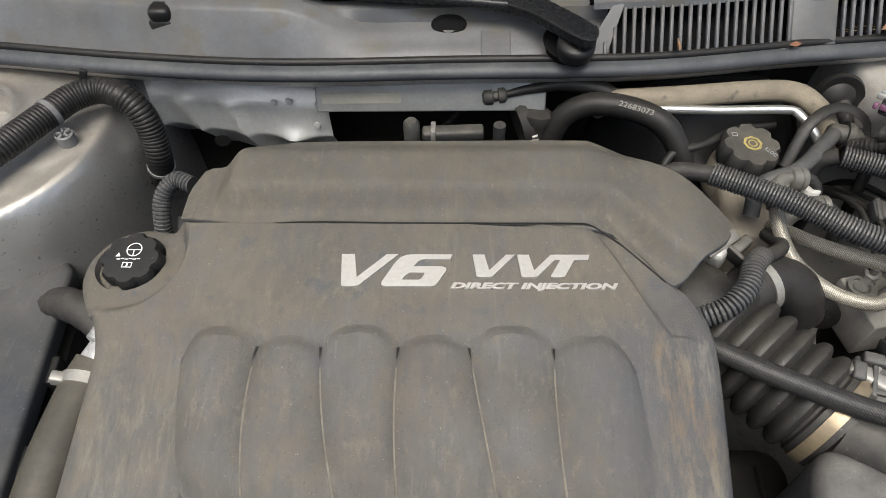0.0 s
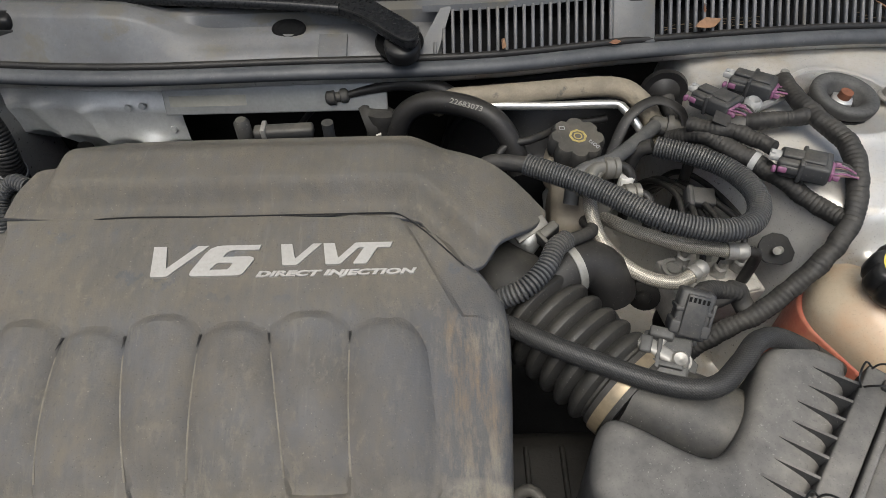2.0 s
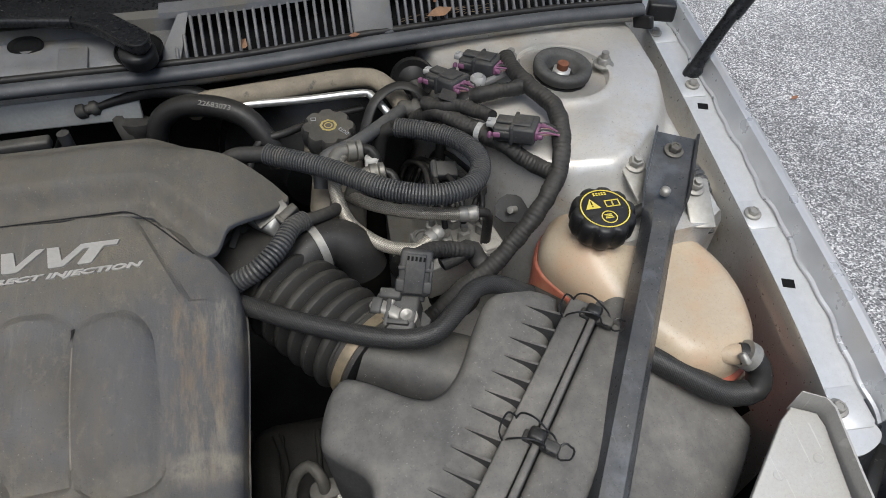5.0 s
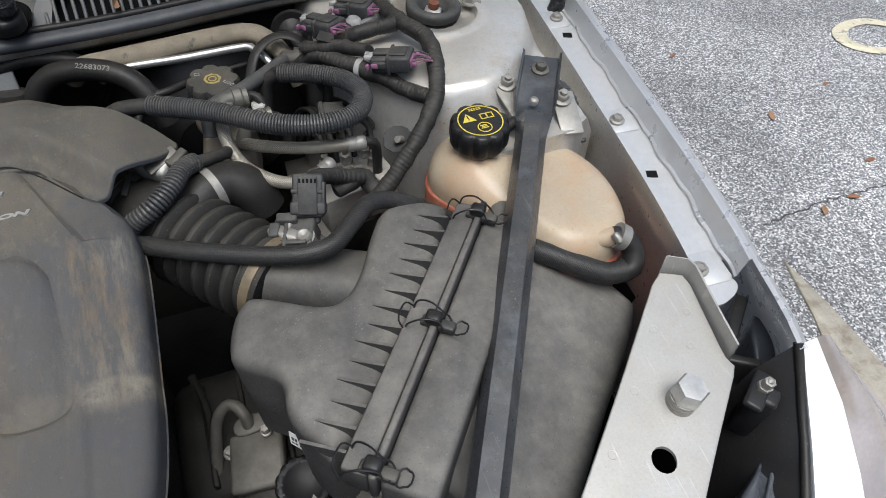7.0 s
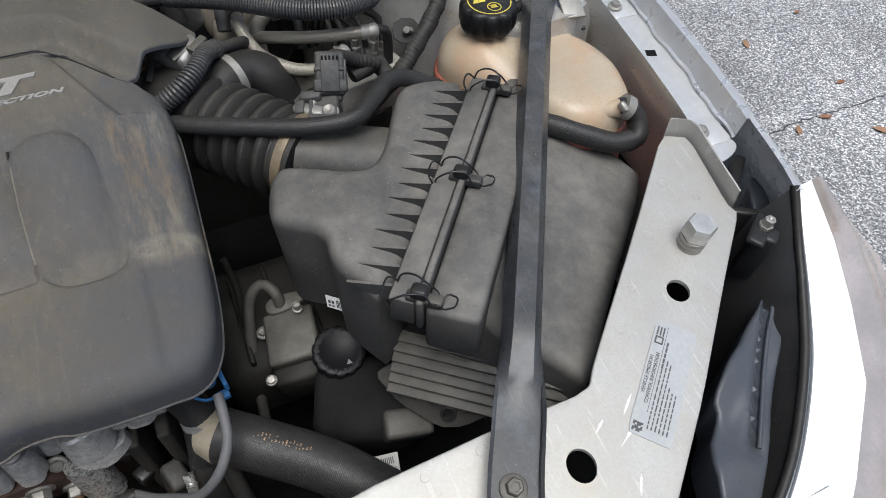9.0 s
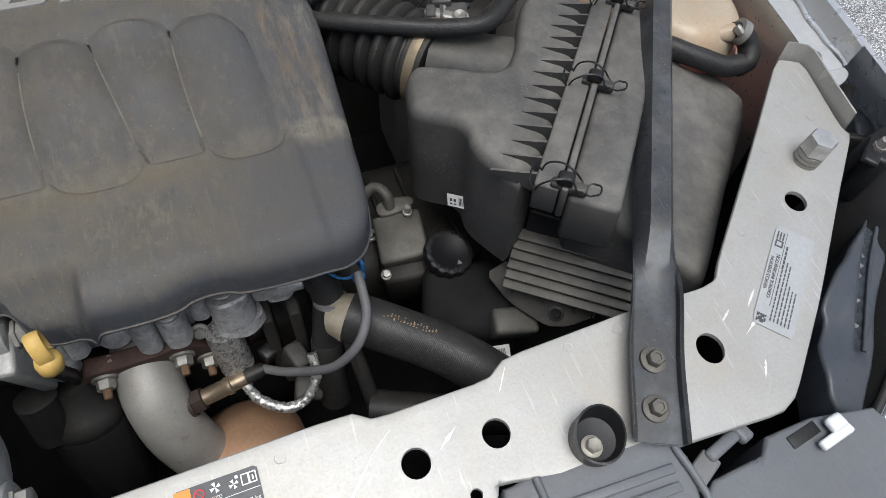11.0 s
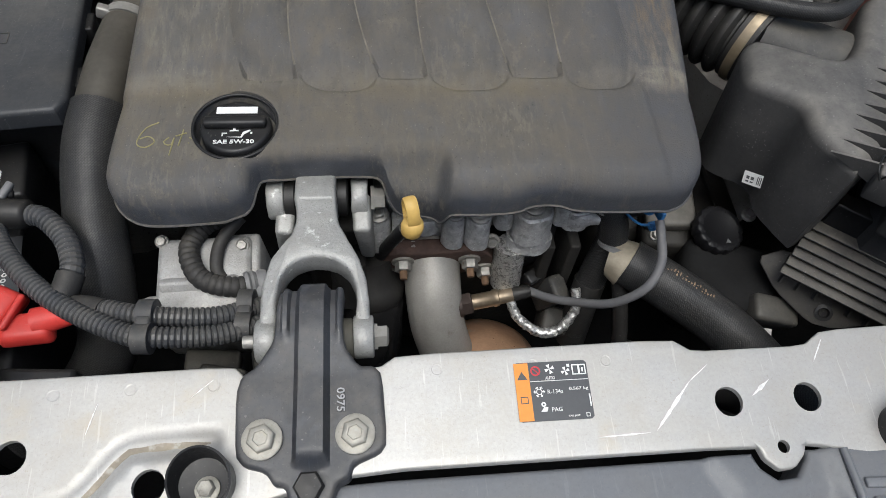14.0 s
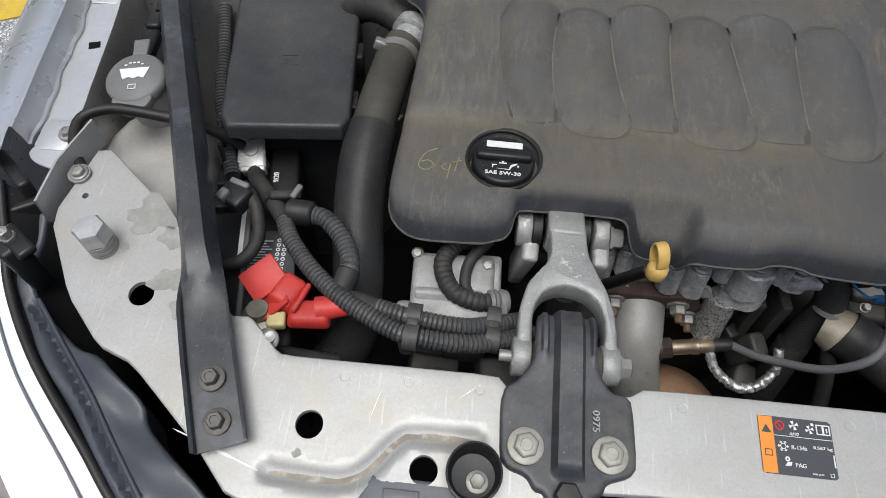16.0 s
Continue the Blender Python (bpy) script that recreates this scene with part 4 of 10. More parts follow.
def cover_top(x, y):
    x, y = np.asarray(x, float), np.asarray(y, float)
    z = np.interp(y, (-0.01, 0.03, 0.122, 0.250, 0.262, 0.33, 0.38), (0.853, 0.861, 0.8705, 0.9085, 0.9165, 0.930, 0.934))
    z = z - 0.55 * np.maximum(0, np.abs(x + 0.045) - 0.17) ** 2
    # the front edge rolls down to the lip
    z = z - 0.006 * smoothstep(0.040 - y, 0.0, 0.030)
    for i in range(6):
        a, b = crease_x(i, y), crease_x(i + 1, y)
        u = np.clip((2 * x - a - b) / (b - a), -1.0001, 1.0001)
        on = np.abs(u) < 1
        front, rear = flute_ends(i, u)
        w2 = np.clip(1 - u * u, 0, 1)
        z = z + np.where(on, 0.0088 * w2 ** 0.85 * (1 - smoothstep(y, rear - 0.012, rear)) * smoothstep(y, front + 0.001, front + 0.035), 0)
        z = z - np.where(on, (0.0040 if FRONT_BOW[i] > 0.01 else 0.0052) * smoothstep(w2, 0.0, 0.3) * smoothstep(y, front - 0.001, front + 0.0015) * (1 - smoothstep(y, front + 0.004, front + 0.045)), 0)
        z = z - np.where(on, 0.0010 * smoothstep(y, rear - 0.004, rear - 0.0005) * (1 - smoothstep(y, rear, rear + 0.006)), 0)
    z = z - 0.006 * smoothstep(np.maximum(y - 0.3605, (y - 0.3605) * 0.69 + (x - 0.125) * 0.72), -0.0015, 0.0005)
    # the band between flutes and edge steps down to the front face
    side = np.maximum(smoothstep(x, 0.149, 0.156), smoothstep(-x, 0.203, 0.212))
    z = z - 0.0032 * side * (1 - smoothstep(y, 0.118, 0.124))
    # low pad at the corner by the emblem
    t = (x - 0.143) * 0.88 + (y - 0.297) * 0.47
    z = z - 0.004 * smoothstep(t, 0.0, 0.005) * smoothstep(y + 0.12 * (x - 0.165), 0.2585, 0.2625)
    # hollow for the dipstick, wells for the two fillers
    z = z - 0.026 * np.exp(-(((x + 0.056) / 0.0245) ** 6 + ((y - 0.016) / 0.037) ** 6))
    r = np.hypot(x + 0.2005, y - 0.081)
    z = z - 0.014 * (1 - smoothstep(r, 0.0315, 0.0345)) + 0.002 * np.exp(-((r - 0.038) / 0.004) ** 2)
    r = np.hypot(x + 0.284, y - 0.331)
    z = z + (0.911 - z) * (1 - smoothstep(r, 0.046, 0.056)) - 0.006 * (1 - smoothstep(r, 0.028, 0.030))
    return z


cover = thing("engine_cover", (-0.05, 0.2, 0.80), "dusty dark grey plastic engine cover with six flutes", "engine cover")
CREASES = [[(float(crease_x(i, y)), y) for y in np.linspace(FRONT_END, REAR_END, 41)] for i in range(7)]
ENDS = []
for i in range(6):
    for back in (0, 1):
        for off in ((0.0, 0.003) if not back else (-0.010, 0.0)):
            line_ = []
            for q in (math.sin(math.pi * (j / 28 - 0.5)) * 0.985 for j in range(29)):
                y = float(flute_ends(i, np.float64(q))[back]) + off
                a, b = float(crease_x(i, y)), float(crease_x(i + 1, y))
                line_.append(((a + b) / 2 + (b - a) / 2 * q, y))
            ENDS.append(line_)
WELLS = [[(x + r * math.cos(a), y + r * math.sin(a)) for a in (2 * math.pi * i / 72 for i in range(73))] for x, y, rs in ((-0.2005, 0.081, (0.0315, 0.033, 0.0345)), (-0.284, 0.331, (0.028, 0.030, 0.046, 0.051, 0.056))) for r in rs]
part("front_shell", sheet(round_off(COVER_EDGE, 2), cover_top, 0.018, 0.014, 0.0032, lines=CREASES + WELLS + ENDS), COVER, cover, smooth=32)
lip = [(x, y, float(cover_top(x, y)) - 0.0315) for x, y in round_off(COVER_EDGE, 2)]
part("lip", tube(lip + lip[:1], 0.0014, 6, 0.004), COVER, cover)
REAR_EDGE = [(-0.244, 0.3605), (0.125, 0.3605), (0.176, 0.306), (0.192, 0.314), (0.232, 0.351), (0.255, 0.382), (0.236, 0.402), (0.19, 0.43), (0.152, 0.452), (0.12, 0.458), (-0.15, 0.456), (-0.185, 0.446), (-0.205, 0.434), (-0.236, 0.430), (-0.245, 0.40)]


def rear_top(x, y):
    d = np.maximum(y - 0.3605, (y - 0.3605) * 0.69 + (x - 0.125) * 0.72)
    z = 0.930 + 0.022 * smoothstep(d, 0.008, 0.030) * smoothstep(x, -0.222, -0.196) * (1 - 0.9 * smoothstep(x, 0.20, 0.26))
    z = z - 0.18 * np.maximum(0, x - 0.165) - 0.012 * smoothstep(y, 0.425, 0.456) - 0.014 * smoothstep(x, 0.116, 0.166)
    return z


part("rear_shell", sheet(round_off(REAR_EDGE, 1, 0.15), rear_top, 0.003, 0.002, 0.004), COVER, cover, smooth=70)
EMBLEM = material("satin_silver_letters", (0.36, 0.35, 0.33), 0.45, metal=0.35, dust=0.2, vary=0.12, speck=0.3)
on_cover = lambda x, y: float(cover_top(x, y))


def glyph(outline, hole=None, deep=0.0018):
    """A slanted block letter standing on the cover: its outline in units of the cap height from the emblem's left foot."""
    bm = bmesh.new()
    unit = 0.0285
    rings = []
    for ring in (outline, hole) if hole else (outline,):
        ring = [(-0.0975 + unit * a, 0.2970 + unit * b) for a, b in ring]
        rings.append(ring)
    from mathutils.geometry import delaunay_2d_cdt
    pts, edges = [], []
    for ring in rings:
        n0 = len(pts)
        pts += [Vector(p) for p in ring]
        edges += [(n0 + i, n0 + (i + 1) % len(ring)) for i in range(len(ring))]
    v2, _, f2, _, _, _ = delaunay_2d_cdt(pts, edges, [], 0, 1e-7)
    lo = [bm.verts.new((v.x, v.y, on_cover(v.x, v.y) - 0.001)) for v in v2]
    hi = [bm.verts.new((v.x, v.y, on_cover(v.x, v.y) + deep)) for v in v2]
    for f in f2:
        cx, cy = sum(v2[i].x for i in f) / len(f), sum(v2[i].y for i in f) / len(f)
        hit = [bool(inside(np.array([cx]), np.array([cy]), r)[0]) for r in rings]
        if hit[0] and not any(hit[1:]):
            bm.faces.new([hi[i] for i in f])
    for ring in rings:
        idx = [min(range(len(v2)), key=lambda k: (v2[k] - Vector(p)).length) for p in ring]
        for i, j in zip(idx, idx[1:] + idx[:1]):
            bm.faces.new((lo[i], lo[j], hi[j], hi[i]))
    return bm


part("letter", glyph([(0.04, 1.0), (0.42, 1.0), (0.53, 0.27), (1.36, 1.0), (1.70, 1.0), (0.60, 0.02), (0.54, 0.0), (0.14, 0.0), (0.10, 0.04)]), EMBLEM, cover, "silver raised letter V")
part("letter", glyph([(2.12, 1.0), (3.28, 1.0), (3.22, 0.84), (2.42, 0.84), (2.28, 0.77), (2.16, 0.62), (2.96, 0.62), (3.08, 0.58), (3.10, 0.50), (2.84, 0.08), (2.74, 0.01), (2.62, 0.0), (1.32, 0.0), (1.25, 0.05), (1.26, 0.14), (1.60, 0.72), (1.76, 0.90), (1.94, 0.98)],
                     [(1.86, 0.20), (2.32, 0.20), (2.38, 0.23), (2.48, 0.38), (2.46, 0.42), (2.05, 0.42), (2.00, 0.40), (1.84, 0.22)]), EMBLEM, cover, "silver raised figure 6")
for dx in (0.0, 1.285):
    part("letter", glyph([(3.86 + dx, 1.0), (4.20 + dx, 1.0), (4.33 + dx, 0.50), (4.83 + dx, 1.0), (5.10 + dx, 1.0), (4.42 + dx, 0.32), (4.36 + dx, 0.29), (4.00 + dx, 0.29), (3.96 + dx, 0.33)]), EMBLEM, cover, "silver raised letter V")
part("letter", glyph([(6.20, 1.0), (7.24, 1.0), (7.17, 0.83), (6.78, 0.83), (6.48, 0.31), (6.42, 0.29), (6.10, 0.29), (6.08, 0.33), (6.38, 0.83), (6.10, 0.83)], deep=0.0020), EMBLEM, cover, "silver raised letter T")
part("letters", letters("DIRECT INJECTION", -0.006, 0.1295, 0.2938, 0.3008, on_cover, 0.0014, 0.25, 0.05), EMBLEM, cover, "silver raised letters DIRECT INJECTION")
# pale dust lying in the creases, dark wedges at their rear ends, a dark gap along the seam
CREASEDUST = material("pale_crease_dust", (0.135, 0.120, 0.096), 0.85, vary=0.3, blotch=60, second=(0.10, 0.094, 0.08), second_at=0.5, spread=0.2)
for c in CREASES[1:6]:
    part("crease_dust", tube([(x, y, float(cover_top(x, y)) - 0.0004) for x, y in c[4:36]], 0.0011, 6, 0.004), CREASEDUST, cover)
    x0, y0 = c[36]
    x1, y1 = c[40]
    part("crease_wedge", plate([(x0, y0), (x1 + 0.0012, y1), (x1 - 0.0012, y1)], float(cover_top(x1, y1)) + 0.0004, float(cover_top(x1, y1)) + 0.0009), PLASTIC, cover)
SEAM = [(-0.244, 0.3586), (-0.15, 0.3586), (-0.05, 0.3586), (0.05, 0.3586), (0.100, 0.3586), (0.112, 0.3580), (0.1235, 0.3530), (0.1375, 0.3395), (0.1555, 0.3205), (0.1700, 0.3055)]
part("seam_gap", tube([(x, y, float(cover_top(x, y)) + 0.0002) for x, y in SEAM], 0.0008, 6, 0.004), PLASTIC, cover)


# ---- air filter box ----
LID = [(0.427, 0.250), (0.402, 0.212), (0.386, 0.180), (0.366, 0.156), (0.345, 0.152), (0.300, 0.186), (0.282, 0.192), (0.268, 0.175), (0.258, 0.138), (0.266, 0.122), (0.298, 0.098), (0.292, 0.068), (0.302, 0.045), (0.325, 0.005), (0.500, 0.222), (0.470, 0.245)]
FOLD = ((0.333, -0.003), (0.505, 0.205))


def fold_side(x, y):
    """Metres from the clip line, towards the fender."""
    dx, dy = FOLD[1][0] - FOLD[0][0], FOLD[1][1] - FOLD[0][1]
    l = math.hypot(dx, dy)
    return ((x - FOLD[0][0]) * dy - (y - FOLD[0][1]) * dx) / l, ((x - FOLD[0][0]) * dx + (y - FOLD[0][1]) * dy) / l


def lid_top(x, y):
    c, l = fold_side(x, y)
    z = 0.862 + 0.06 * l + 0.0 * c
    z = z + 0.006 * np.exp(-((c + 0.09) / 0.05) ** 2)
    return z


airbox = thing("air_filter_box", (0.42, 0.08, 0.65), "dusty black plastic air filter box with wire clips", "air filter box")
part("lid", sheet(round_off(LID, 2), lid_top, 0.11, 0.014, 0.006, flare=-0.05), BOXDUST, airbox)
u = (Vector((0.172, 0.208, 0.0)).normalized())
w = Vector((u.y, -u.x, 0))
ORIG = Vector((0.333, -0.003, 0.862))


def fold(l, c, h=0.0):
    return ORIG + u * l + w * c + Vector((0, 0, 0.06 * l + h))


def strip(l0, l1, c0, c1, h0, h1, bevel=0.002):
    m = Matrix(((u.x, w.x, 0, 0), (u.y, w.y, 0, 0), (0.06, 0, 1, 0), (0, 0, 0, 1)))
    b = box(l1 - l0, c1 - c0, h1 - h0, None, bevel)
    moved(b, Matrix.Translation(((l0 + l1) / 2, (c0 + c1) / 2, (h0 + h1) / 2)))
    return moved(b, Matrix.Translation(ORIG) @ m)


part("seam_rim", strip(0.0, 0.275, -0.016, 0.0052, -0.02, 0.010, 0.002), BOXDUST, airbox)
part("seam_rim", strip(-0.002, 0.28, 0.0062, 0.0125, -0.02, 0.014), BOXDUST, airbox)
part("rim_shelf", strip(0.0, 0.272, 0.013, 0.058, -0.05, 0.004, 0.005), BOXDUST, airbox)
BOX = [(0.350, 0.020), (0.400, -0.022), (0.446, -0.064), (0.458, -0.084), (0.472, -0.080), (0.551, 0.002), (0.655, 0.100), (0.648, 0.120), (0.60, 0.185), (0.555, 0.245), (0.52, 0.215)]


def box_top(x, y):
    c, l = fold_side(x, y)
    return 0.850 + 0.06 * l - 0.35 * np.maximum(0, c - 0.03) - 0.02 * smoothstep(c, 0.05, 0.07)


part("box", sheet(round_off(BOX, 2), box_top, 0.075, 0.014, 0.007), BOXDUST, airbox)
for i in range(14):
    l = 0.012 + i * 0.0185
    b = bmesh.new()
    a0, a1, top = fold(l, -0.016, 0.010), fold(l, -0.055 - 0.006 * (i % 2), 0.001), fold(l, -0.016, -0.012)
    vs = []
    for o in (-0.0013, 0.0013):
        vs.append([b.verts.new(p + u * o) for p in (a0, a1, top)])
    b.faces.new(vs[0])
    b.faces.new(vs[1][::-1])
    for q in range(3):
        b.faces.new((vs[0][q], vs[0][(q + 1) % 3], vs[1][(q + 1) % 3], vs[1][q]))
    part("rib", b, BOXDUST, airbox)

DUSTBOLT = material("dust_brown_bolt", (0.075, 0.072, 0.066), 0.5, metal=0.2, dust=0.75, low=0.4, vary=0.2, blotch=60, dust_color=(0.17, 0.155, 0.128))


# ---- braces from the support to the towers ----
def brace(top, mid, low0, low1, slim):
    th = thing("brace", low1, "black painted pressed steel brace with scratches", "brace", "diagonal braces")
    a_, m_, b_, c_ = (Vector(p) for p in (top, mid, low0, low1))
    path = spline([a_, m_] + [m_.lerp(b_, f) for f in (0.2, 0.4, 0.6, 0.8, 0.92)] + [b_, c_], 0.009)
    n = len(path)
    bm = bmesh.new()
    rows = []
    for i, p in enumerate(path):
        f = i / (n - 1)
        t = (path[min(n - 1, i + 1)] - path[max(0, i - 1)]).normalized()
        side = t.cross(Vector((0, 0, 1))).normalized()
        up_ = side.cross(t)
        a, b = float(smoothstep(np.float64(f), 0.13, 0.20)), float(smoothstep(np.float64(f), 0.74, 0.84))
        flat = 1 - a * (1 - b)
        wd = (0.0215 if f < 0.5 else 0.0185) * flat + 0.0150 * slim * (1 - flat)
        arch = 0.015 * (1 - flat)
        lip = 0.009 * flat - 0.010 * (1 - flat)
        outer = [(-wd - 0.0012, lip), (-wd, 0.0), (-wd * 0.55, arch), (0, arch * 1.04), (wd * 0.55, arch), (wd, 0.0), (wd + 0.0012, lip)]
        prof = outer + [(q * (wd - 0.0012) / (wd + 0.0012), h - 0.0022) for q, h in outer[::-1]]
        rows.append([bm.verts.new(p + side * q + up_ * h) for q, h in prof])
    for a, b in zip(rows, rows[1:]):
        for i in range(14):
            bm.faces.new((a[i], a[(i + 1) % 14], b[(i + 1) % 14], b[i]))
    for r in (rows[0], rows[-1]):
        for i in range(6):
            bm.faces.new((r[i], r[i + 1], r[12 - i], r[13 - i]))
    part("bar", bm, BLACK_PAINT, th, smooth=35)
    return th


LB = brace((0.668, 0.385, 0.919), (0.614, 0.296, 0.914), (0.352, -0.150, 0.824), (0.327, -0.202, 0.813), 1.0)
RB = brace((-0.640, 0.420, 0.905), (-0.601, 0.345, 0.898), (-0.410, -0.132, 0.825), (-0.387, -0.188, 0.814), 0.95)
for x, y, z, p in ((0.653, 0.360, 0.919, LB), (0.352, -0.148, 0.824, LB), (0.336, -0.180, 0.817, LB), (-0.4065, -0.141, 0.824, RB), (-0.3945, -0.171, 0.817, RB)):
    part("bolt", hexbolt((x, y, z + 0.001), (0, -0.2, 1), 0.0066, 0.008, 1.55), DUSTBOLT, p)

# ---- coolant tank ----
TANK = material("yellowed_tank_plastic", (0.42, 0.35, 0.255), 0.36, vary=0.14, blotch=7, dust=0.14, low=0.1, second=(0.43, 0.265, 0.155), second_at=0.47, spread=0.26, bump=0.03, coat=0.2, dust_color=(0.36, 0.29, 0.20), speck=0.6, speck_color=(0.22, 0.12, 0.06))
COOLANT = material("tank_wall_over_coolant", (0.40, 0.12, 0.08), 0.35, vary=0.2, blotch=14, second=(0.5, 0.24, 0.15), second_at=0.5, spread=0.2)
tank = thing("coolant_tank", (0.59, 0.23, 0.70), "yellowed translucent plastic coolant tank with orange coolant", "coolant tank")
TANK_EDGE = [(0.500, 0.320), (0.530, 0.356), (0.60, 0.335), (0.655, 0.310), (0.682, 0.245), (0.672, 0.170), (0.640, 0.142), (0.585, 0.145), (0.560, 0.185), (0.510, 0.255), (0.494, 0.29)]
tank_top = lambda x, y: 0.868 + 0.026 * np.exp(-(((x - 0.547) / 0.045) ** 2 + ((y - 0.288) / 0.045) ** 2)) - 0.10 * np.maximum(0, 0.21 - y)
part("upper_half", sheet(round_off(TANK_EDGE, 3), tank_top, 0.014, 0.024, 0.006), TANK, tank)
part("lower_half", sheet(round_off([(0.59 + (x - 0.59) * 1.03, 0.24 + (y - 0.24) * 1.05) for x, y in TANK_EDGE], 3), lambda x, y: tank_top(x, y) - 0.036, 0.12, 0.003, 0.01), COOLANT, tank, "orange coolant showing through the plastic")

# ---- fuse box and battery ----
fuse = thing("fuse_box", (-0.44, 0.24, 0.70), "scratched black plastic fuse box with ribbed sides", "fuse box")
part("lid", sheet(round_off([(-0.535, 0.375), (-0.388, 0.390), (-0.354, 0.129), (-0.481, 0.114)], 1, 0.06), lambda x, y: 0.842 + 0 * x, 0.013, 0.005, 0.012), material("scuffed_slate_plastic", (0.030, 0.033, 0.038), 0.40, dust=0.22, low=0.1, vary=0.2, blotch=12, scratch=0.25, speck=0.4), fuse)
part("base", sheet([(-0.53, 0.37), (-0.392, 0.384), (-0.366, 0.178), (-0.478, 0.163)], lambda x, y: 0.80 + 0 * x, 0.14, 0.0, 0.03), PLASTIC_DUSTY, fuse)
battery = thing("battery", (-0.44, 0.05, 0.58), "black car battery with printed label", "battery")
part("case", sheet(round_off([(-0.512, 0.17), (-0.428, 0.178), (-0.372, -0.085), (-0.455, -0.098)], 1, 0.05), lambda x, y: 0.765 + 0 * x, 0.17, 0.004, 0.02), PLASTIC, battery)



# ---- caps ----
WHITE = material("white_print", (0.75, 0.75, 0.72), 0.5, vary=0.05)
YELLOW = material("yellow_print", (0.58, 0.47, 0.07), 0.5, vary=0.08)
GREYINK = material("grey_print", (0.3, 0.3, 0.3), 0.5, vary=0.05)


def scallop(count, depth):
    return lambda a, r, z: r * (1 - depth * (0.5 - 0.5 * math.cos(a * count)) ** 3) if r > 0.0215 else r


def flat_print(outline, m, high=0.0004):
    return plate(outline, 0.0, high, m=m)


def ring_print(r0, r1, m, n=40, a0=0.0, a1=2 * math.pi):
    bm = bmesh.new()
    vs = []
    for i in range(n + 1):
        a = a0 + (a1 - a0) * i / n
        vs.append([bm.verts.new((r * math.cos(a), r * math.sin(a), z)) for r, z in ((r0, 0), (r0, 0.0004), (r1, 0.0004), (r1, 0))])
    for p, q in zip(vs, vs[1:]):
        for k in range(3):
            bm.faces.new((p[k], p[k + 1], q[k + 1], q[k]))
    return moved(bm, m)


def bars(rows, m, high=0.0004):
    """Small printed bars: (x, y, width, height) each."""
    return join(*[plate([(x, y), (x + w_, y), (x + w_, y + h), (x, y + h)], 0, high, m=m) for x, y, w_, h in rows])


def frame_print(x, y, w_, h, t, m):
    return bars([(x, y, w_, t), (x, y + h - t, w_, t), (x, y, t, h), (x + w_ - t, y, t, h)], m)


def flat_text(body_, x0, x1, y0, y1, m, bold=0.0):
    return letters(body_, x0, x1, y0, y1, lambda x, y: 0.0, 0.0004, 0.0, bold, m)


# coolant cap
cap = thing("pressure_cap", (0.541, 0.274, 0.885), "black scalloped coolant cap with yellow warning print", "cap")
CM = pose(0.547, 0.289, 0.897, 4, 0, 0)
cgrip = part("grip", lathe([(0.025, -0.004), (0.029, 0.0), (0.0315, 0.006), (0.0315, 0.021), (0.0298, 0.026), (0.027, 0.0275), (0.0001, 0.0275)], 80, CM, scallop(10, 0.11)), PLASTIC, cap)
part("neck", lathe([(0.022, -0.03), (0.022, -0.004)], 24, CM), TANK, cap)
CT = CM @ Matrix.Translation((0, 0, 0.0277))
part("printed_ring", ring_print(0.0225, 0.0237, CT), YELLOW, cgrip, "yellow printed ring")
part("warning_triangle", flat_print([(-0.0185, 0.001), (-0.0035, 0.001), (-0.011, 0.0135)], CT), YELLOW, cgrip, "yellow warning triangle")
part("exclamation_mark", bars([(-0.0116, 0.0055, 0.0012, 0.005), (-0.0116, 0.003, 0.0012, 0.0014)], CT @ Matrix.Translation((0, 0, 0.0003))), PLASTIC, cgrip)
part("book_symbol", join(frame_print(0.002, 0.001, 0.0075, 0.0085, 0.0011, CT), frame_print(0.0088, 0.001, 0.0075, 0.0085, 0.0011, CT)), YELLOW, cgrip)
part("hot_symbol", join(ring_print(0.0066, 0.0076, CT @ Matrix.Translation((0.0005, -0.011, 0))), bars([(-0.0035, -0.0125, 0.008, 0.0012), (-0.0025, -0.0105, 0.006, 0.0012), (-0.0035, -0.0085, 0.007, 0.0012)], CT)), YELLOW, cgrip)
part("small_print", bars([(-0.006 + 0.0028 * i, 0.0165 + 0.0022 * j, 0.002, 0.0013) for i in range(5) for j in range(2)], CT), YELLOW, cgrip)

# oil filler cap
oil = thing("oil_filler_cap", (-0.198, 0.083, 0.85), "black ridged oil filler cap with white print", "cap")
OM = pose(-0.2010, 0.083, 0.851, 3, 0, 0)
ocb = part("cap_body", lathe([(0.0285, -0.006), (0.0285, 0.0095), (0.027, 0.012), (0.025, 0.0125), (0.0001, 0.0125)], 48, OM), PLASTIC, oil)
# thin black ring added so the rim of the filler well reads dark
part("well_ring", tube([OM @ Matrix.Rotation(0.055, 4, "X") @ Vector((0.0335 * math.cos(a), 0.0335 * math.sin(a), 0.0128)) for a in (2 * math.pi * i / 40 for i in range(41))], 0.0016, 8, 0.004), PLASTIC, oil)
part("grip_bar", box(0.050, 0.010, 0.008, OM @ Matrix.Translation((0, 0.001, 0.0155)), 0.0028), PLASTIC, ocb)
OT = OM @ Matrix.Translation((0, 0, 0.0127))
part("brand_bar", bars([(-0.0165, 0.013, 0.033, 0.0075)], OT), WHITE, ocb, "white printed brand bar")
part("writing", flat_text("SAE 5W-30", -0.016, 0.016, -0.0195, -0.0155, OT, 0.02), WHITE, ocb, "white letters SAE 5W-30")
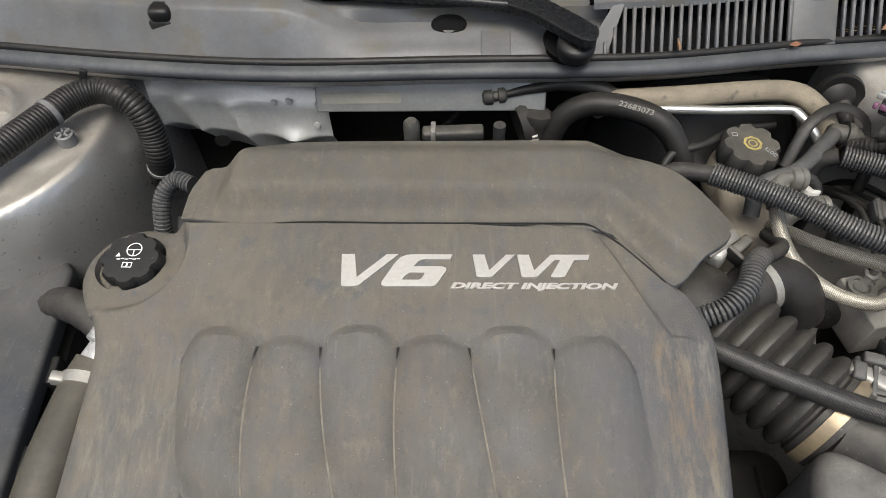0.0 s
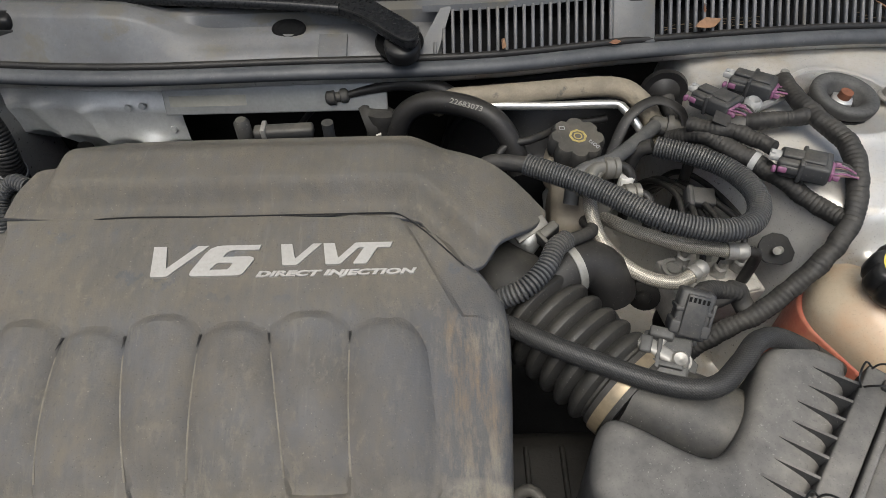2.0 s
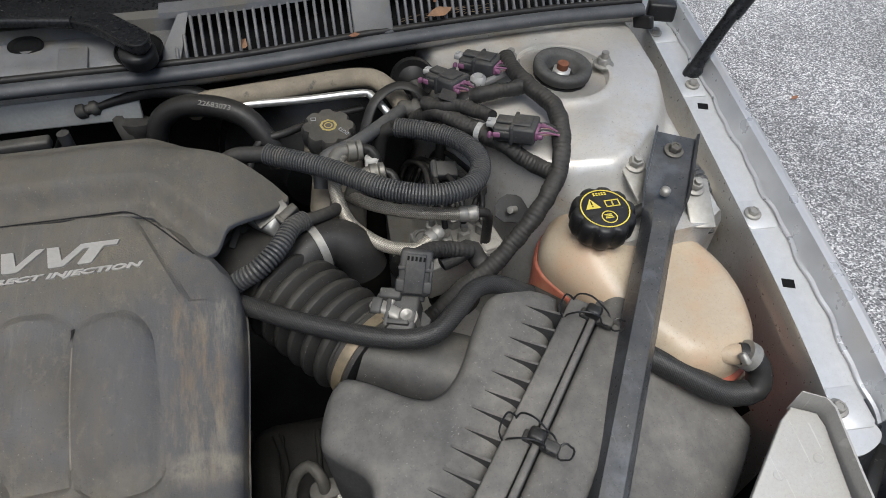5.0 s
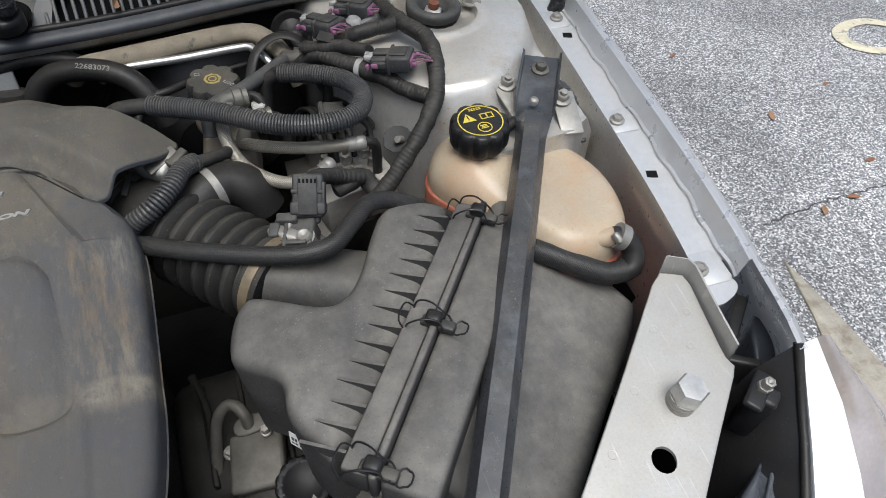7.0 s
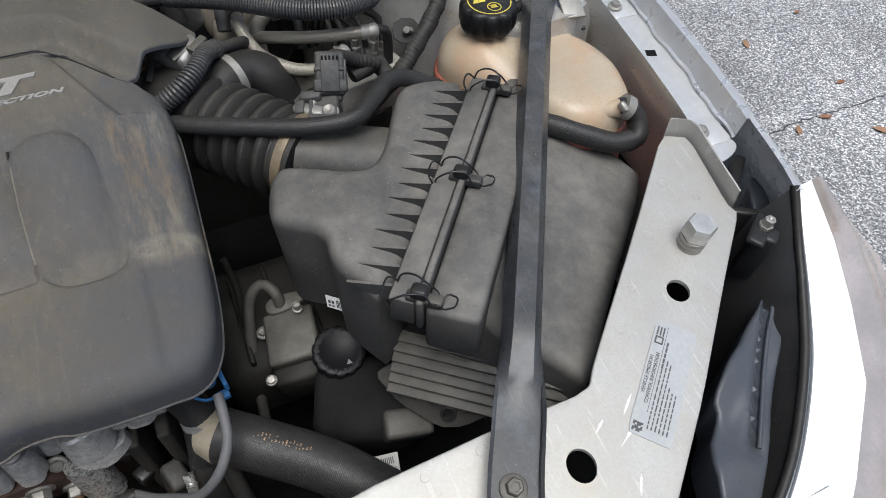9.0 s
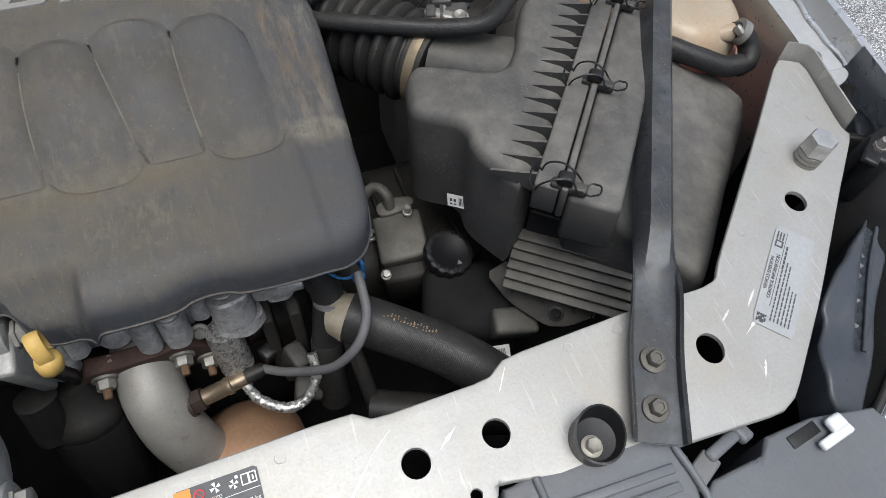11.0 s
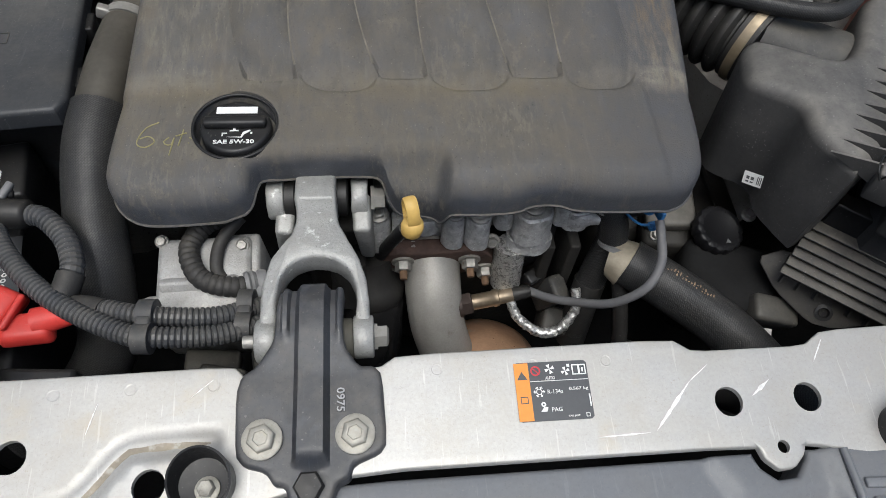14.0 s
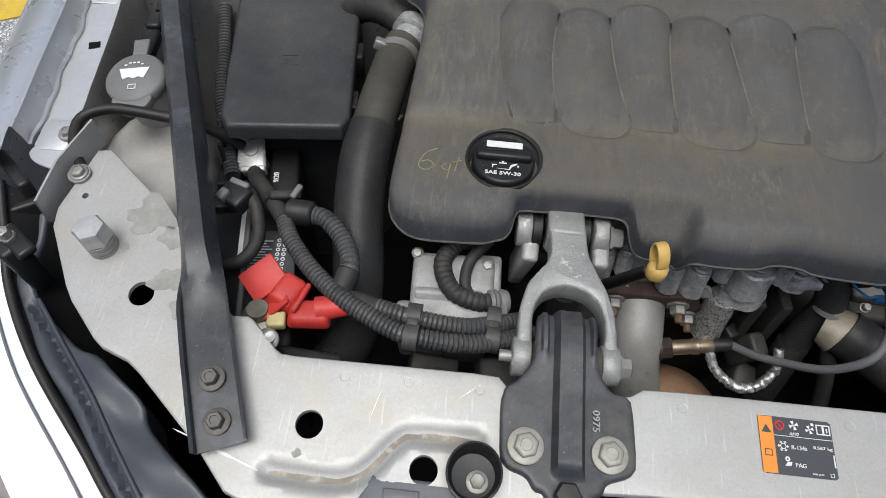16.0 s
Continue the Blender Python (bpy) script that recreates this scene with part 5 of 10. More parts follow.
part("oil_can_symbol", join(flat_print([(-0.006, -0.0125), (0.005, -0.0125), (0.0065, -0.0075), (0.012, -0.0050), (0.0125, -0.0062), (0.0075, -0.0100), (0.006, -0.0135)], OT), bars([(-0.010, -0.009, 0.004, 0.001), (-0.010, -0.0115, 0.001, 0.003), (-0.004, -0.0065, 0.007, 0.0012), (-0.0015, -0.0055, 0.002, 0.002), (0.0125, -0.0095, 0.0015, 0.002)], OT)), WHITE, ocb)
part("handwriting", join(*[tube([(x, y, on_cover(x, y) + 0.0002) for x, y in pts], 0.0006, 5, 0.003) for pts in (
    [(-0.262, 0.088), (-0.272, 0.082), (-0.277, 0.068), (-0.270, 0.063), (-0.263, 0.068), (-0.268, 0.074), (-0.275, 0.072)],
    [(-0.252, 0.072), (-0.256, 0.067), (-0.250, 0.064), (-0.248, 0.072), (-0.250, 0.054)], [(-0.241, 0.078), (-0.244, 0.063)], [(-0.247, 0.073), (-0.238, 0.074)], [(-0.231, 0.073), (-0.236, 0.070), (-0.231, 0.067), (-0.236, 0.064)])]),
    material("yellow_marker", (0.26, 0.23, 0.10), 0.7, vary=0.3), cover, "faded yellow marker handwriting")

# power steering cap
ps = thing("steering_fluid_cap", (-0.284, 0.331, 0.90), "black scalloped power steering cap with white symbols", "cap")
PM = pose(-0.280, 0.331, 0.906, 8, 0, 0)
grip = part("grip", lathe([(0.022, -0.006), (0.0255, -0.002), (0.0265, 0.004), (0.0265, 0.012), (0.024, 0.0155), (0.0001, 0.016)], 64, PM, scallop(8, 0.13)), PLASTIC, ps)
PT = PM @ Matrix.Translation((0, 0, 0.0163)) @ Matrix.Scale(0.86, 4)
part("wheel_symbol", join(ring_print(0.0068, 0.0078, PT @ Matrix.Translation((0.003, 0.008, 0)), 24), bars([(-0.004, 0.0075, 0.014, 0.001), (0.0025, 0.001, 0.001, 0.007)], PT)), WHITE, grip)
part("level_symbol", join(bars([(-0.012 + 0.004 * i, -0.0035 + 0.0006 * (i % 2), 0.0034, 0.001) for i in range(6)], PT), flat_print([(-0.014, 0.0), (-0.009, 0.0), (-0.0115, 0.0045)], PT), frame_print(-0.005, -0.0125, 0.005, 0.006, 0.0009, PT), frame_print(0.0, -0.0125, 0.005, 0.006, 0.0009, PT)), WHITE, grip)

# ---- brake fluid tank, booster and lines ----
GREYBROWN = material("stained_tank_plastic", (0.19, 0.165, 0.13), 0.55, dust=0.5, vary=0.3, blotch=20)
master = thing("brake_fluid_tank", (0.30, 0.49, 0.80), "brown-grey brake fluid tank under a dusty scalloped cap", "brake fluid tank")
BM_ = pose(0.300, 0.497, 0.880, 6, 3, 0)
bcap = part("cap", lathe([(0.024, -0.006), (0.0285, -0.002), (0.0305, 0.004), (0.0305, 0.018), (0.028, 0.022), (0.0001, 0.0225)], 64, BM_, scallop(8, 0.16)), PLASTIC_DUSTY, master, "dusty black scalloped cap")
BT = BM_ @ Matrix.Translation((0, 0, 0.0227))
part("cap_emblem", join(ring_print(0.0035, 0.0048, BT, 24), ring_print(0.0072, 0.0098, BT, 8)), material("faded_yellow_print", (0.36, 0.29, 0.10), 0.6, vary=0.3, blotch=200), bcap, "yellow printed brake symbol")
part("cap_writing", flat_text("DOT3", -0.0065, 0.0065, -0.0022, 0.0022, BT @ Matrix.Translation((0.016, -0.011, 0)) @ Matrix.Rotation(2.3, 4, "Z")), GREYINK, bcap)
part("cap_book", frame_print(-0.019, 0.009, 0.006, 0.005, 0.0007, BT), GREYINK, bcap)
part("tank_body", join(lathe([(0.026, -0.05), (0.030, -0.04), (0.030, -0.012), (0.026, -0.004)], 32, BM_), box(0.058, 0.094, 0.085, pose(0.302, 0.455, 0.822, 8, 0, -8), 0.014, 3)), GREYBROWN, master)
part("cylinder", lathe([(0.018, -0.08), (0.022, -0.075), (0.022, 0.07), (0.016, 0.075)], 24, aim((0.30, 0.47, 0.775), (0.05, 1, 0.08))), ALU, master)
boost = thing("brake_booster", (0.285, 0.6, 0.70), "large black round brake booster", "brake booster")
BOM = aim((0.285, 0.605, 0.79), (-0.03, 1, 0.10))
part("shell", lathe([(0.03, -0.075), (0.05, -0.07), (0.055, -0.055), (0.105, -0.035), (0.124, -0.014), (0.124, 0.01), (0.12, 0.05)], 48, BOM), PLASTIC, boost)
part("crimped_rim", lathe([(0.123, -0.010), (0.130, -0.008), (0.1315, 0.0), (0.129, 0.006), (0.123, 0.007)], 48, BOM), PLASTIC, boost)

TAN = material("tan_foam_sleeve", (0.24, 0.205, 0.15), 0.8, vary=0.25, blotch=35, grain=500, bump=0.8, second=(0.1, 0.09, 0.075), second_at=0.6)
POLISHED = material("dull_aluminium_pipe", (0.68, 0.67, 0.64), 0.35, metal=0.85, vary=0.12, blotch=60)


DUSTHOSE = material("grey_dusted_hose", (0.045, 0.046, 0.048), 0.5, dust=0.5, low=0.3, vary=0.2, blotch=30, dust_color=(0.15, 0.145, 0.13), speck=0.4)


def hose(name, pts, r, mat, label, cat="hose", **kw):
    b = tube(pts, r, **kw)
    ob = part(name, b, mat)
    return tagged(ob, label, cat)


hose("refrigerant_pipe", [(0.150, 0.556, 0.898), (0.165, 0.549, 0.914), (0.20, 0.549, 0.917), (0.245, 0.552, 0.918), (0.345, 0.560, 0.918), (0.376, 0.543, 0.912), (0.392, 0.524, 0.893), (0.402, 0.512, 0.865)], 0.0115, TAN, "tan foam-covered refrigerant pipe along the firewall", "pipe")
hose("refrigerant_pipe", [(0.180, 0.545, 0.895), (0.199, 0.541, 0.909), (0.275, 0.537, 0.911), (0.345, 0.535, 0.913), (0.357, 0.527, 0.911), (0.368, 0.512, 0.903), (0.382, 0.500, 0.885)], 0.0048, POLISHED, "thin bare aluminium refrigerant pipe", "pipe")
h1 = thing("heater_hose", (0.11, 0.54, 0.85), "black rubber heater hose with printed number", "hose")
HH = [(0.098, 0.535, 0.845), (0.105, 0.540, 0.880), (0.118, 0.543, 0.903), (0.145, 0.540, 0.917), (0.185, 0.527, 0.919), (0.215, 0.513, 0.909), (0.233, 0.497, 0.885), (0.240, 0.488, 0.86)]
part("hose", tube(HH, 0.0125), RUBBER, h1)
part("hose_clamp", lathe([(0.0132, -0.005), (0.0138, -0.005), (0.0138, 0.005), (0.0132, 0.005)], 20, aim((0.1005, 0.537, 0.855), (0.2, 0.15, 1))), STEEL, h1)
p0 = along(HH, 0.57)[0]
part("printed_number", flat_text("22683073", -0.018, 0.018, -0.0028, 0.0028, Matrix.Translation(p0) @ Matrix.Rotation(-0.31, 4, "Z") @ Matrix.Rotation(0.12, 4, "Y") @ Matrix.Rotation(0.75, 4, "X") @ Matrix.Translation((0.003, 0, 0.0128)), 0.01), material("worn_pale_ink", (0.20, 0.19, 0.165), 0.7, vary=0.4, blotch=300), h1, "pale printed number")
hose("vacuum_hose", [(0.205, 0.470, 0.865), (0.222, 0.492, 0.89), (0.254, 0.500, 0.895), (0.30, 0.535, 0.885), (0.345, 0.545, 0.885)], 0.0045, RUBBER, "thin black vacuum hose")
hose("vacuum_hose", [(0.284, 0.415, 0.880), (0.291, 0.434, 0.903), (0.328, 0.448, 0.910), (0.364, 0.483, 0.906), (0.392, 0.513, 0.902)], 0.0078, DUSTHOSE, "black bent rubber vacuum hose")
valve = thing("check_valve", (0.40, 0.51, 0.89), "dark plastic check valve between hoses", "valve")
part("valve_body", lathe([(0.006, -0.02), (0.010, -0.016), (0.0105, -0.003), (0.014, -0.003), (0.014, 0.003), (0.0105, 0.003), (0.0105, 0.014), (0.006, 0.018)], 20, aim((0.402, 0.509, 0.900), (1, -0.25, -0.1))), PLASTIC_DUSTY, valve)
part("valve_pipe", tube([(0.412, 0.507, 0.90), (0.424, 0.500, 0.893), (0.430, 0.490, 0.87), (0.425, 0.475, 0.83), (0.42, 0.46, 0.78)], 0.0062), RUBBER, valve)
hose("flat_cable", [(0.335, 0.478, 0.885), (0.355, 0.505, 0.918), (0.385, 0.520, 0.928), (0.412, 0.512, 0.92), (0.42, 0.50, 0.90)], 0.006, RUBBER, "flat dark cable strap", flat=0.3)
hose("control_cable", [(-0.060, 0.585, 0.80), (-0.024, 0.573, 0.850), (0.006, 0.565, 0.890), (0.034, 0.563, 0.914)], 0.0035, RUBBER, "thin black control cable", "cable")
cf = thing("cable_clip", (0.035, 0.565, 0.90), "dark plastic cable clip on a bolt", "clip")
part("clip", lathe([(0.005, -0.014), (0.0085, -0.011), (0.0085, -0.003), (0.006, -0.002), (0.006, 0.003), (0.0085, 0.004), (0.0085, 0.010), (0.005, 0.013)], 14, aim((0.040, 0.558, 0.914), (1, 0.05, 0.15))), PLASTIC_DUSTY, cf)
part("stud", lathe([(0.0035, -0.02), (0.0035, 0.004), (0.007, 0.004), (0.007, 0.009), (0.003, 0.009), (0.003, 0.016)], 10, aim((0.032, 0.572, 0.918), (-0.1, 0, 1))), STEEL, cf)
part("sleeve", tube([(0.05, 0.557, 0.916), (0.075, 0.560, 0.921), (0.115, 0.562, 0.926), (0.150, 0.560, 0.922), (0.165, 0.555, 0.915)], 0.0075, ends=(0.004, 0.010)), RUBBER, cf)
fit_ = thing("pipe_fitting", (0.08, 0.55, 0.86), "grimy metal heater pipe fitting", "fitting")
part("block", join(lathe([(0.014, -0.03), (0.016, 0.0), (0.019, 0.004), (0.019, 0.012), (0.012, 0.016)], 16, aim((0.085, 0.548, 0.885), (0.1, 0.3, 1))), lathe([(0.024, -0.006), (0.026, 0.0), (0.024, 0.006)], 20, aim((0.072, 0.553, 0.880), (1, 0.3, 0.2)))), DARK, fit_)
part("bolt", hexbolt((0.083, 0.535, 0.878), (0, -0.6, 1), 0.005, 0.006), STEEL, fit_)

# large corrugated loom by the brake tank
loom = thing("engine_loom", (0.37, 0.42, 0.88), "large black corrugated wiring loom in a loop", "wiring loom")
LP = [(0.236, 0.427, 0.925), (0.293, 0.392, 0.927), (0.350, 0.350, 0.926), (0.398, 0.336, 0.924), (0.434, 0.348, 0.922), (0.449, 0.383, 0.920), (0.437, 0.421, 0.917), (0.407, 0.445, 0.916), (0.374, 0.463, 0.913)]
part("conduit", tube(LP, 0.0108, 18, ring=0.0030, depth=0.09), LOOM, loom)
part("lead_in", tube([(0.188, 0.430, 0.915), (0.205, 0.434, 0.922), (0.238, 0.426, 0.925)], 0.0085), TAPE, loom)
part("inner_cable", tube([(0.372, 0.464, 0.913), (0.358, 0.468, 0.900), (0.350, 0.466, 0.86)], 0.008), TAPE, loom)

# braided brake hoses into the valve block
FITTING = material("dull_crimped_fitting", (0.17, 0.162, 0.142), 0.5, metal=0.5, dust=0.3, vary=0.2, blotch=60, dust_color=(0.24, 0.22, 0.18), speck=0.3)
BLOCKALU = material("dusty_block_aluminium", (0.34, 0.325, 0.295), 0.6, metal=0.15, dust=0.5, vary=0.2, blotch=40, dust_color=(0.27, 0.245, 0.20), speck=0.6, speck_color=(0.14, 0.12, 0.10))
PAPERTAG = material("paper_tag_white", (0.42, 0.41, 0.38), 0.7, vary=0.12, blotch=60)
CONN = material("dark_grey_connector", (0.030, 0.032, 0.036), 0.5, dust=0.4, low=0.15, vary=0.2, blotch=40, speck=0.4)
bh = thing("braided_brake_hose", (0.33, 0.35, 0.85), "braided steel brake hose with crimped ends", "hose", "braided brake hoses")
B1 = [(0.318, 0.440, 0.905), (0.306, 0.428, 0.905), (0.299, 0.398, 0.895), (0.309, 0.362, 0.877), (0.338, 0.333, 0.868), (0.369, 0.320, 0.869), (0.386, 0.326, 0.873)]
part("braid", tube(B1, 0.0068), BRAID, bh)
part("ferrule", lathe([(0.0072, -0.008), (0.0082, -0.008), (0.0082, -0.001), (0.0075, 0.0), (0.0082, 0.001), (0.0082, 0.008), (0.006, 0.010)], 16, aim((0.391, 0.330, 0.874), (1, 0.6, 0.2))), STEEL, bh)
part("elbow", tube([(0.299, 0.408, 0.899), (0.301, 0.424, 0.905), (0.308, 0.436, 0.908), (0.318, 0.439, 0.907)], 0.0084, 18), FITTING, bh)
part("ferrule", lathe([(0.0105, -0.006), (0.0118, -0.005), (0.0118, 0.003), (0.010, 0.004), (0.0115, 0.005), (0.0115, 0.010), (0.007, 0.012)], 20, aim((0.322, 0.440, 0.906), (1, 0.15, -0.1))), FITTING, bh)
part("pipe", tube([(0.331, 0.441, 0.905), (0.340, 0.443, 0.904), (0.347, 0.436, 0.897), (0.348, 0.430, 0.88), (0.348, 0.43, 0.84)], 0.0055), RUBBER, bh)
bh2 = thing("braided_brake_hose", (0.37, 0.36, 0.85), "braided steel brake hose with crimped ends", "hose", "braided brake hoses")
B2 = [(0.312, 0.420, 0.862), (0.320, 0.402, 0.871), (0.337, 0.379, 0.880), (0.368, 0.358, 0.885), (0.399, 0.347, 0.887), (0.420, 0.343, 0.887)]
part("braid", tube(B2, 0.0068), BRAID, bh2)
part("ferrule", lathe([(0.0072, -0.008), (0.0082, -0.008), (0.0082, 0.0), (0.0074, 0.001), (0.0082, 0.003), (0.0082, 0.010), (0.006, 0.012)], 16, aim((0.427, 0.342, 0.887), (1, -0.08, 0))), STEEL, bh2)
part("pipe", tube([(0.435, 0.342, 0.887), (0.447, 0.342, 0.884), (0.45, 0.342, 0.872), (0.449, 0.342, 0.83)], 0.0055), RUBBER, bh2)
part("elbow", tube([(0.316, 0.412, 0.868), (0.322, 0.416, 0.880), (0.332, 0.417, 0.889), (0.340, 0.418, 0.890)], 0.0085, 16), FITTING, bh2)
part("ferrule", lathe([(0.009, -0.006), (0.0105, -0.005), (0.0105, 0.003), (0.009, 0.004), (0.0105, 0.005), (0.0105, 0.010), (0.006, 0.012)], 20, aim((0.343, 0.418, 0.890), (1, 0.1, 0))), FITTING, bh2)
part("pipe", tube([(0.352, 0.419, 0.890), (0.361, 0.415, 0.888), (0.364, 0.405, 0.880), (0.363, 0.398, 0.85)], 0.0052), RUBBER, bh2)
tagd = thing("paper_tag", (0.36, 0.44, 0.86), "white paper tag with black number on a brake pipe", "tag")
TGP = Matrix.Translation((0.3415, 0.4265, 0.892)) @ Matrix.Rotation(0.95, 4, "X")
part("tag", join(lathe([(0.0078, -0.013), (0.0080, 0.010), (0.0075, 0.0105)], 22, aim((0.342, 0.434, 0.888), (0.05, 0.05, 1))), box(0.012, 0.018, 0.0012, TGP, 0.0004)), PAPERTAG, tagd)
part("printed_number", flat_text("208", -0.0055, 0.0055, -0.003, 0.003, TGP @ Matrix.Translation((0, -0.002, 0.0007)), 0.02), PLASTIC, tagd)

# hydraulic valve block
absu = thing("brake_valve_block", (0.42, 0.33, 0.78), "cast aluminium brake valve block with pipe nuts", "valve block")
AM = pose(0.421, 0.352, 0.815, 2, 0, 12)
part("block", box(0.090, 0.058, 0.05, AM, 0.002), BLOCKALU, absu)
for i, (x, y) in enumerate(((-0.0142, 0.0), (0.007, 0.0), (0.030, 0.002), (-0.022, 0.021), (0.004, 0.022), (0.028, 0.021))):
    part("pipe_nut", join(lathe([(0.0085, 0), (0.0085, 0.002), (0.0072, 0.003), (0.0072, 0.011), (0.005, 0.012)], 6, AM @ Matrix.Translation((x, y, 0.025))), lathe([(0.0036, 0.008), (0.0036, 0.02)], 10, AM @ Matrix.Translation((x, y, 0.025)))), STEEL, absu)
part("port", join(lathe([(0.012, 0), (0.012, 0.004), (0.009, 0.004), (0.009, 0.0005)], 24, AM @ Matrix.Translation((-0.034, 0.014, 0.025))), lathe([(0.006, 0.0), (0.006, 0.003), (0.0001, 0.0035)], 16, AM @ Matrix.Translation((-0.034, 0.014, 0.025)))), STEEL, absu)
part("edge_notch", box(0.02, 0.012, 0.006, AM @ Matrix.Translation((0.03, -0.022, 0.0255)), 0.002), BLOCKALU, absu)
part("motor", lathe([(0.028, -0.06), (0.032, -0.05), (0.032, 0.0)], 24, AM @ Matrix.Translation((0.0, 0.0, -0.025))), DARK, absu)
part("rubber_mount", lathe([(0.006, -0.012), (0.016, -0.010), (0.017, 0.002), (0.008, 0.004), (0.007, 0.010), (0.0001, 0.011)], 20, aim((0.362, 0.352, 0.806), (-0.4, -0.8, 0.4))), RUBBER, absu)
for a, b, c in (((0.407, 0.352, 0.85), (0.407, 0.375, 0.875), (0.408, 0.43, 0.872)), ((0.428, 0.356, 0.85), (0.429, 0.385, 0.878), (0.418, 0.43, 0.872)), ((0.450, 0.362, 0.85), (0.452, 0.39, 0.874), (0.428, 0.435, 0.870)),
                ((0.396, 0.371, 0.85), (0.398, 0.39, 0.866), (0.401, 0.44, 0.868)), ((0.421, 0.375, 0.85), (0.424, 0.40, 0.864), (0.414, 0.45, 0.862)), ((0.446, 0.378, 0.85), (0.462, 0.405, 0.862), (0.440, 0.46, 0.862))):
    part("brake_pipe", tube([a, (a[0], a[1] + 0.002, a[2] + 0.014), b, c, (c[0] - 0.012, c[1] + 0.05, c[2] - 0.03), (c[0] - 0.02, c[1] + 0.09, c[2] - 0.10)], 0.0034, 8), RUBBER, absu)
wb = thing("wall_bracket", (0.484, 0.360, 0.84), "black sheet bracket with a stud on the tower wall", "bracket")
part("plate", plate(round_off([(-0.018, -0.016), (0.016, -0.014), (0.020, 0.010), (-0.004, 0.018), (-0.020, 0.006)], 1), -0.001, 0.001, m=pose(0.484, 0.364, 0.862, 35, 12, -10)), PLASTIC, wb)
part("stud", lathe([(0.004, 0), (0.004, 0.012), (0.0001, 0.0125)], 10, aim((0.486, 0.362, 0.863), (-0.6, -0.5, 0.5))), STEEL, wb)
tagged(part("pipe_clip", join(box(0.030, 0.020, 0.012, pose(0.420, 0.424, 0.876, 15, 5, -4), 0.002), box(0.006, 0.024, 0.016, pose(0.409, 0.424, 0.876, 15, 5, -4), 0.002)), CONN), "black plastic pipe clip", "clip")

GREYTAB = material("pale_grey_plastic", (0.34, 0.34, 0.33), 0.5, dust=0.2, vary=0.15, speck=0.3)
# taped loom from the strut tower down to the valve block
tl = thing("taped_loom", (0.5, 0.4, 0.80), "thick cloth-taped wiring loom over the strut tower", "wiring loom")
T1 = [(0.511, 0.520, 0.952), (0.513, 0.482, 0.953), (0.521, 0.450, 0.954), (0.534, 0.420, 0.952), (0.534, 0.388, 0.945), (0.522, 0.348, 0.926), (0.491, 0.316, 0.900), (0.446, 0.293, 0.862), (0.405, 0.283, 0.835), (0.37, 0.275, 0.80)]
part("main_run", crumple(tube(T1, 0.0094, 14, ring=0.0048, depth=0.035), 0.0016, 75.0), TAPE, tl)
part("branch", crumple(tube([(0.457, 0.461, 0.944), (0.467, 0.457, 0.948), (0.492, 0.457, 0.950), (0.519, 0.458, 0.953)], 0.0085, 12, ring=0.0046, depth=0.035), 0.0016, 75.0), TAPE, tl)
part("branch", crumple(tube([(0.400, 0.490, 0.90), (0.417, 0.466, 0.925), (0.436, 0.446, 0.927), (0.459, 0.423, 0.925), (0.480, 0.400, 0.922), (0.496, 0.380, 0.917), (0.512, 0.358, 0.918), (0.520, 0.345, 0.922)], 0.0092, 12, ring=0.0046, depth=0.035), 0.0016, 75.0), TAPE, tl)
part("branch", crumple(tube([(0.408, 0.476, 0.93), (0.428, 0.460, 0.937), (0.446, 0.450, 0.940), (0.462, 0.432, 0.942), (0.470, 0.422, 0.944)], 0.0080, 12, ring=0.0046, depth=0.035), 0.0016, 75.0), TAPE, tl)
part("band", lathe([(0.0096, -0.003), (0.0106, -0.003), (0.0106, 0.003), (0.0096, 0.003)], 16, aim((0.459, 0.423, 0.925), (0.7, -0.7, 0))), GREYTAB, tl)
part("tape_flag", plate([(-0.010, -0.008), (0.010, -0.008), (0.008, 0.008), (-0.008, 0.008)], 0, 0.001, m=pose(0.432, 0.462, 0.947, 10, 15, -20)), TAPE, tl)
part("branch", crumple(tube([(0.392, 0.300, 0.866), (0.410, 0.305, 0.868), (0.425, 0.313, 0.866), (0.432, 0.305, 0.855), (0.440, 0.292, 0.85)], 0.0095, 12), 0.0016, 75.0), TAPE, tl)

PURPLE = material("magenta_plastic", (0.20, 0.08, 0.155), 0.5, vary=0.2, dust=0.25)
GREYPLASTIC = material("grey_plastic", (0.17, 0.17, 0.17), 0.45, dust=0.2, vary=0.15)


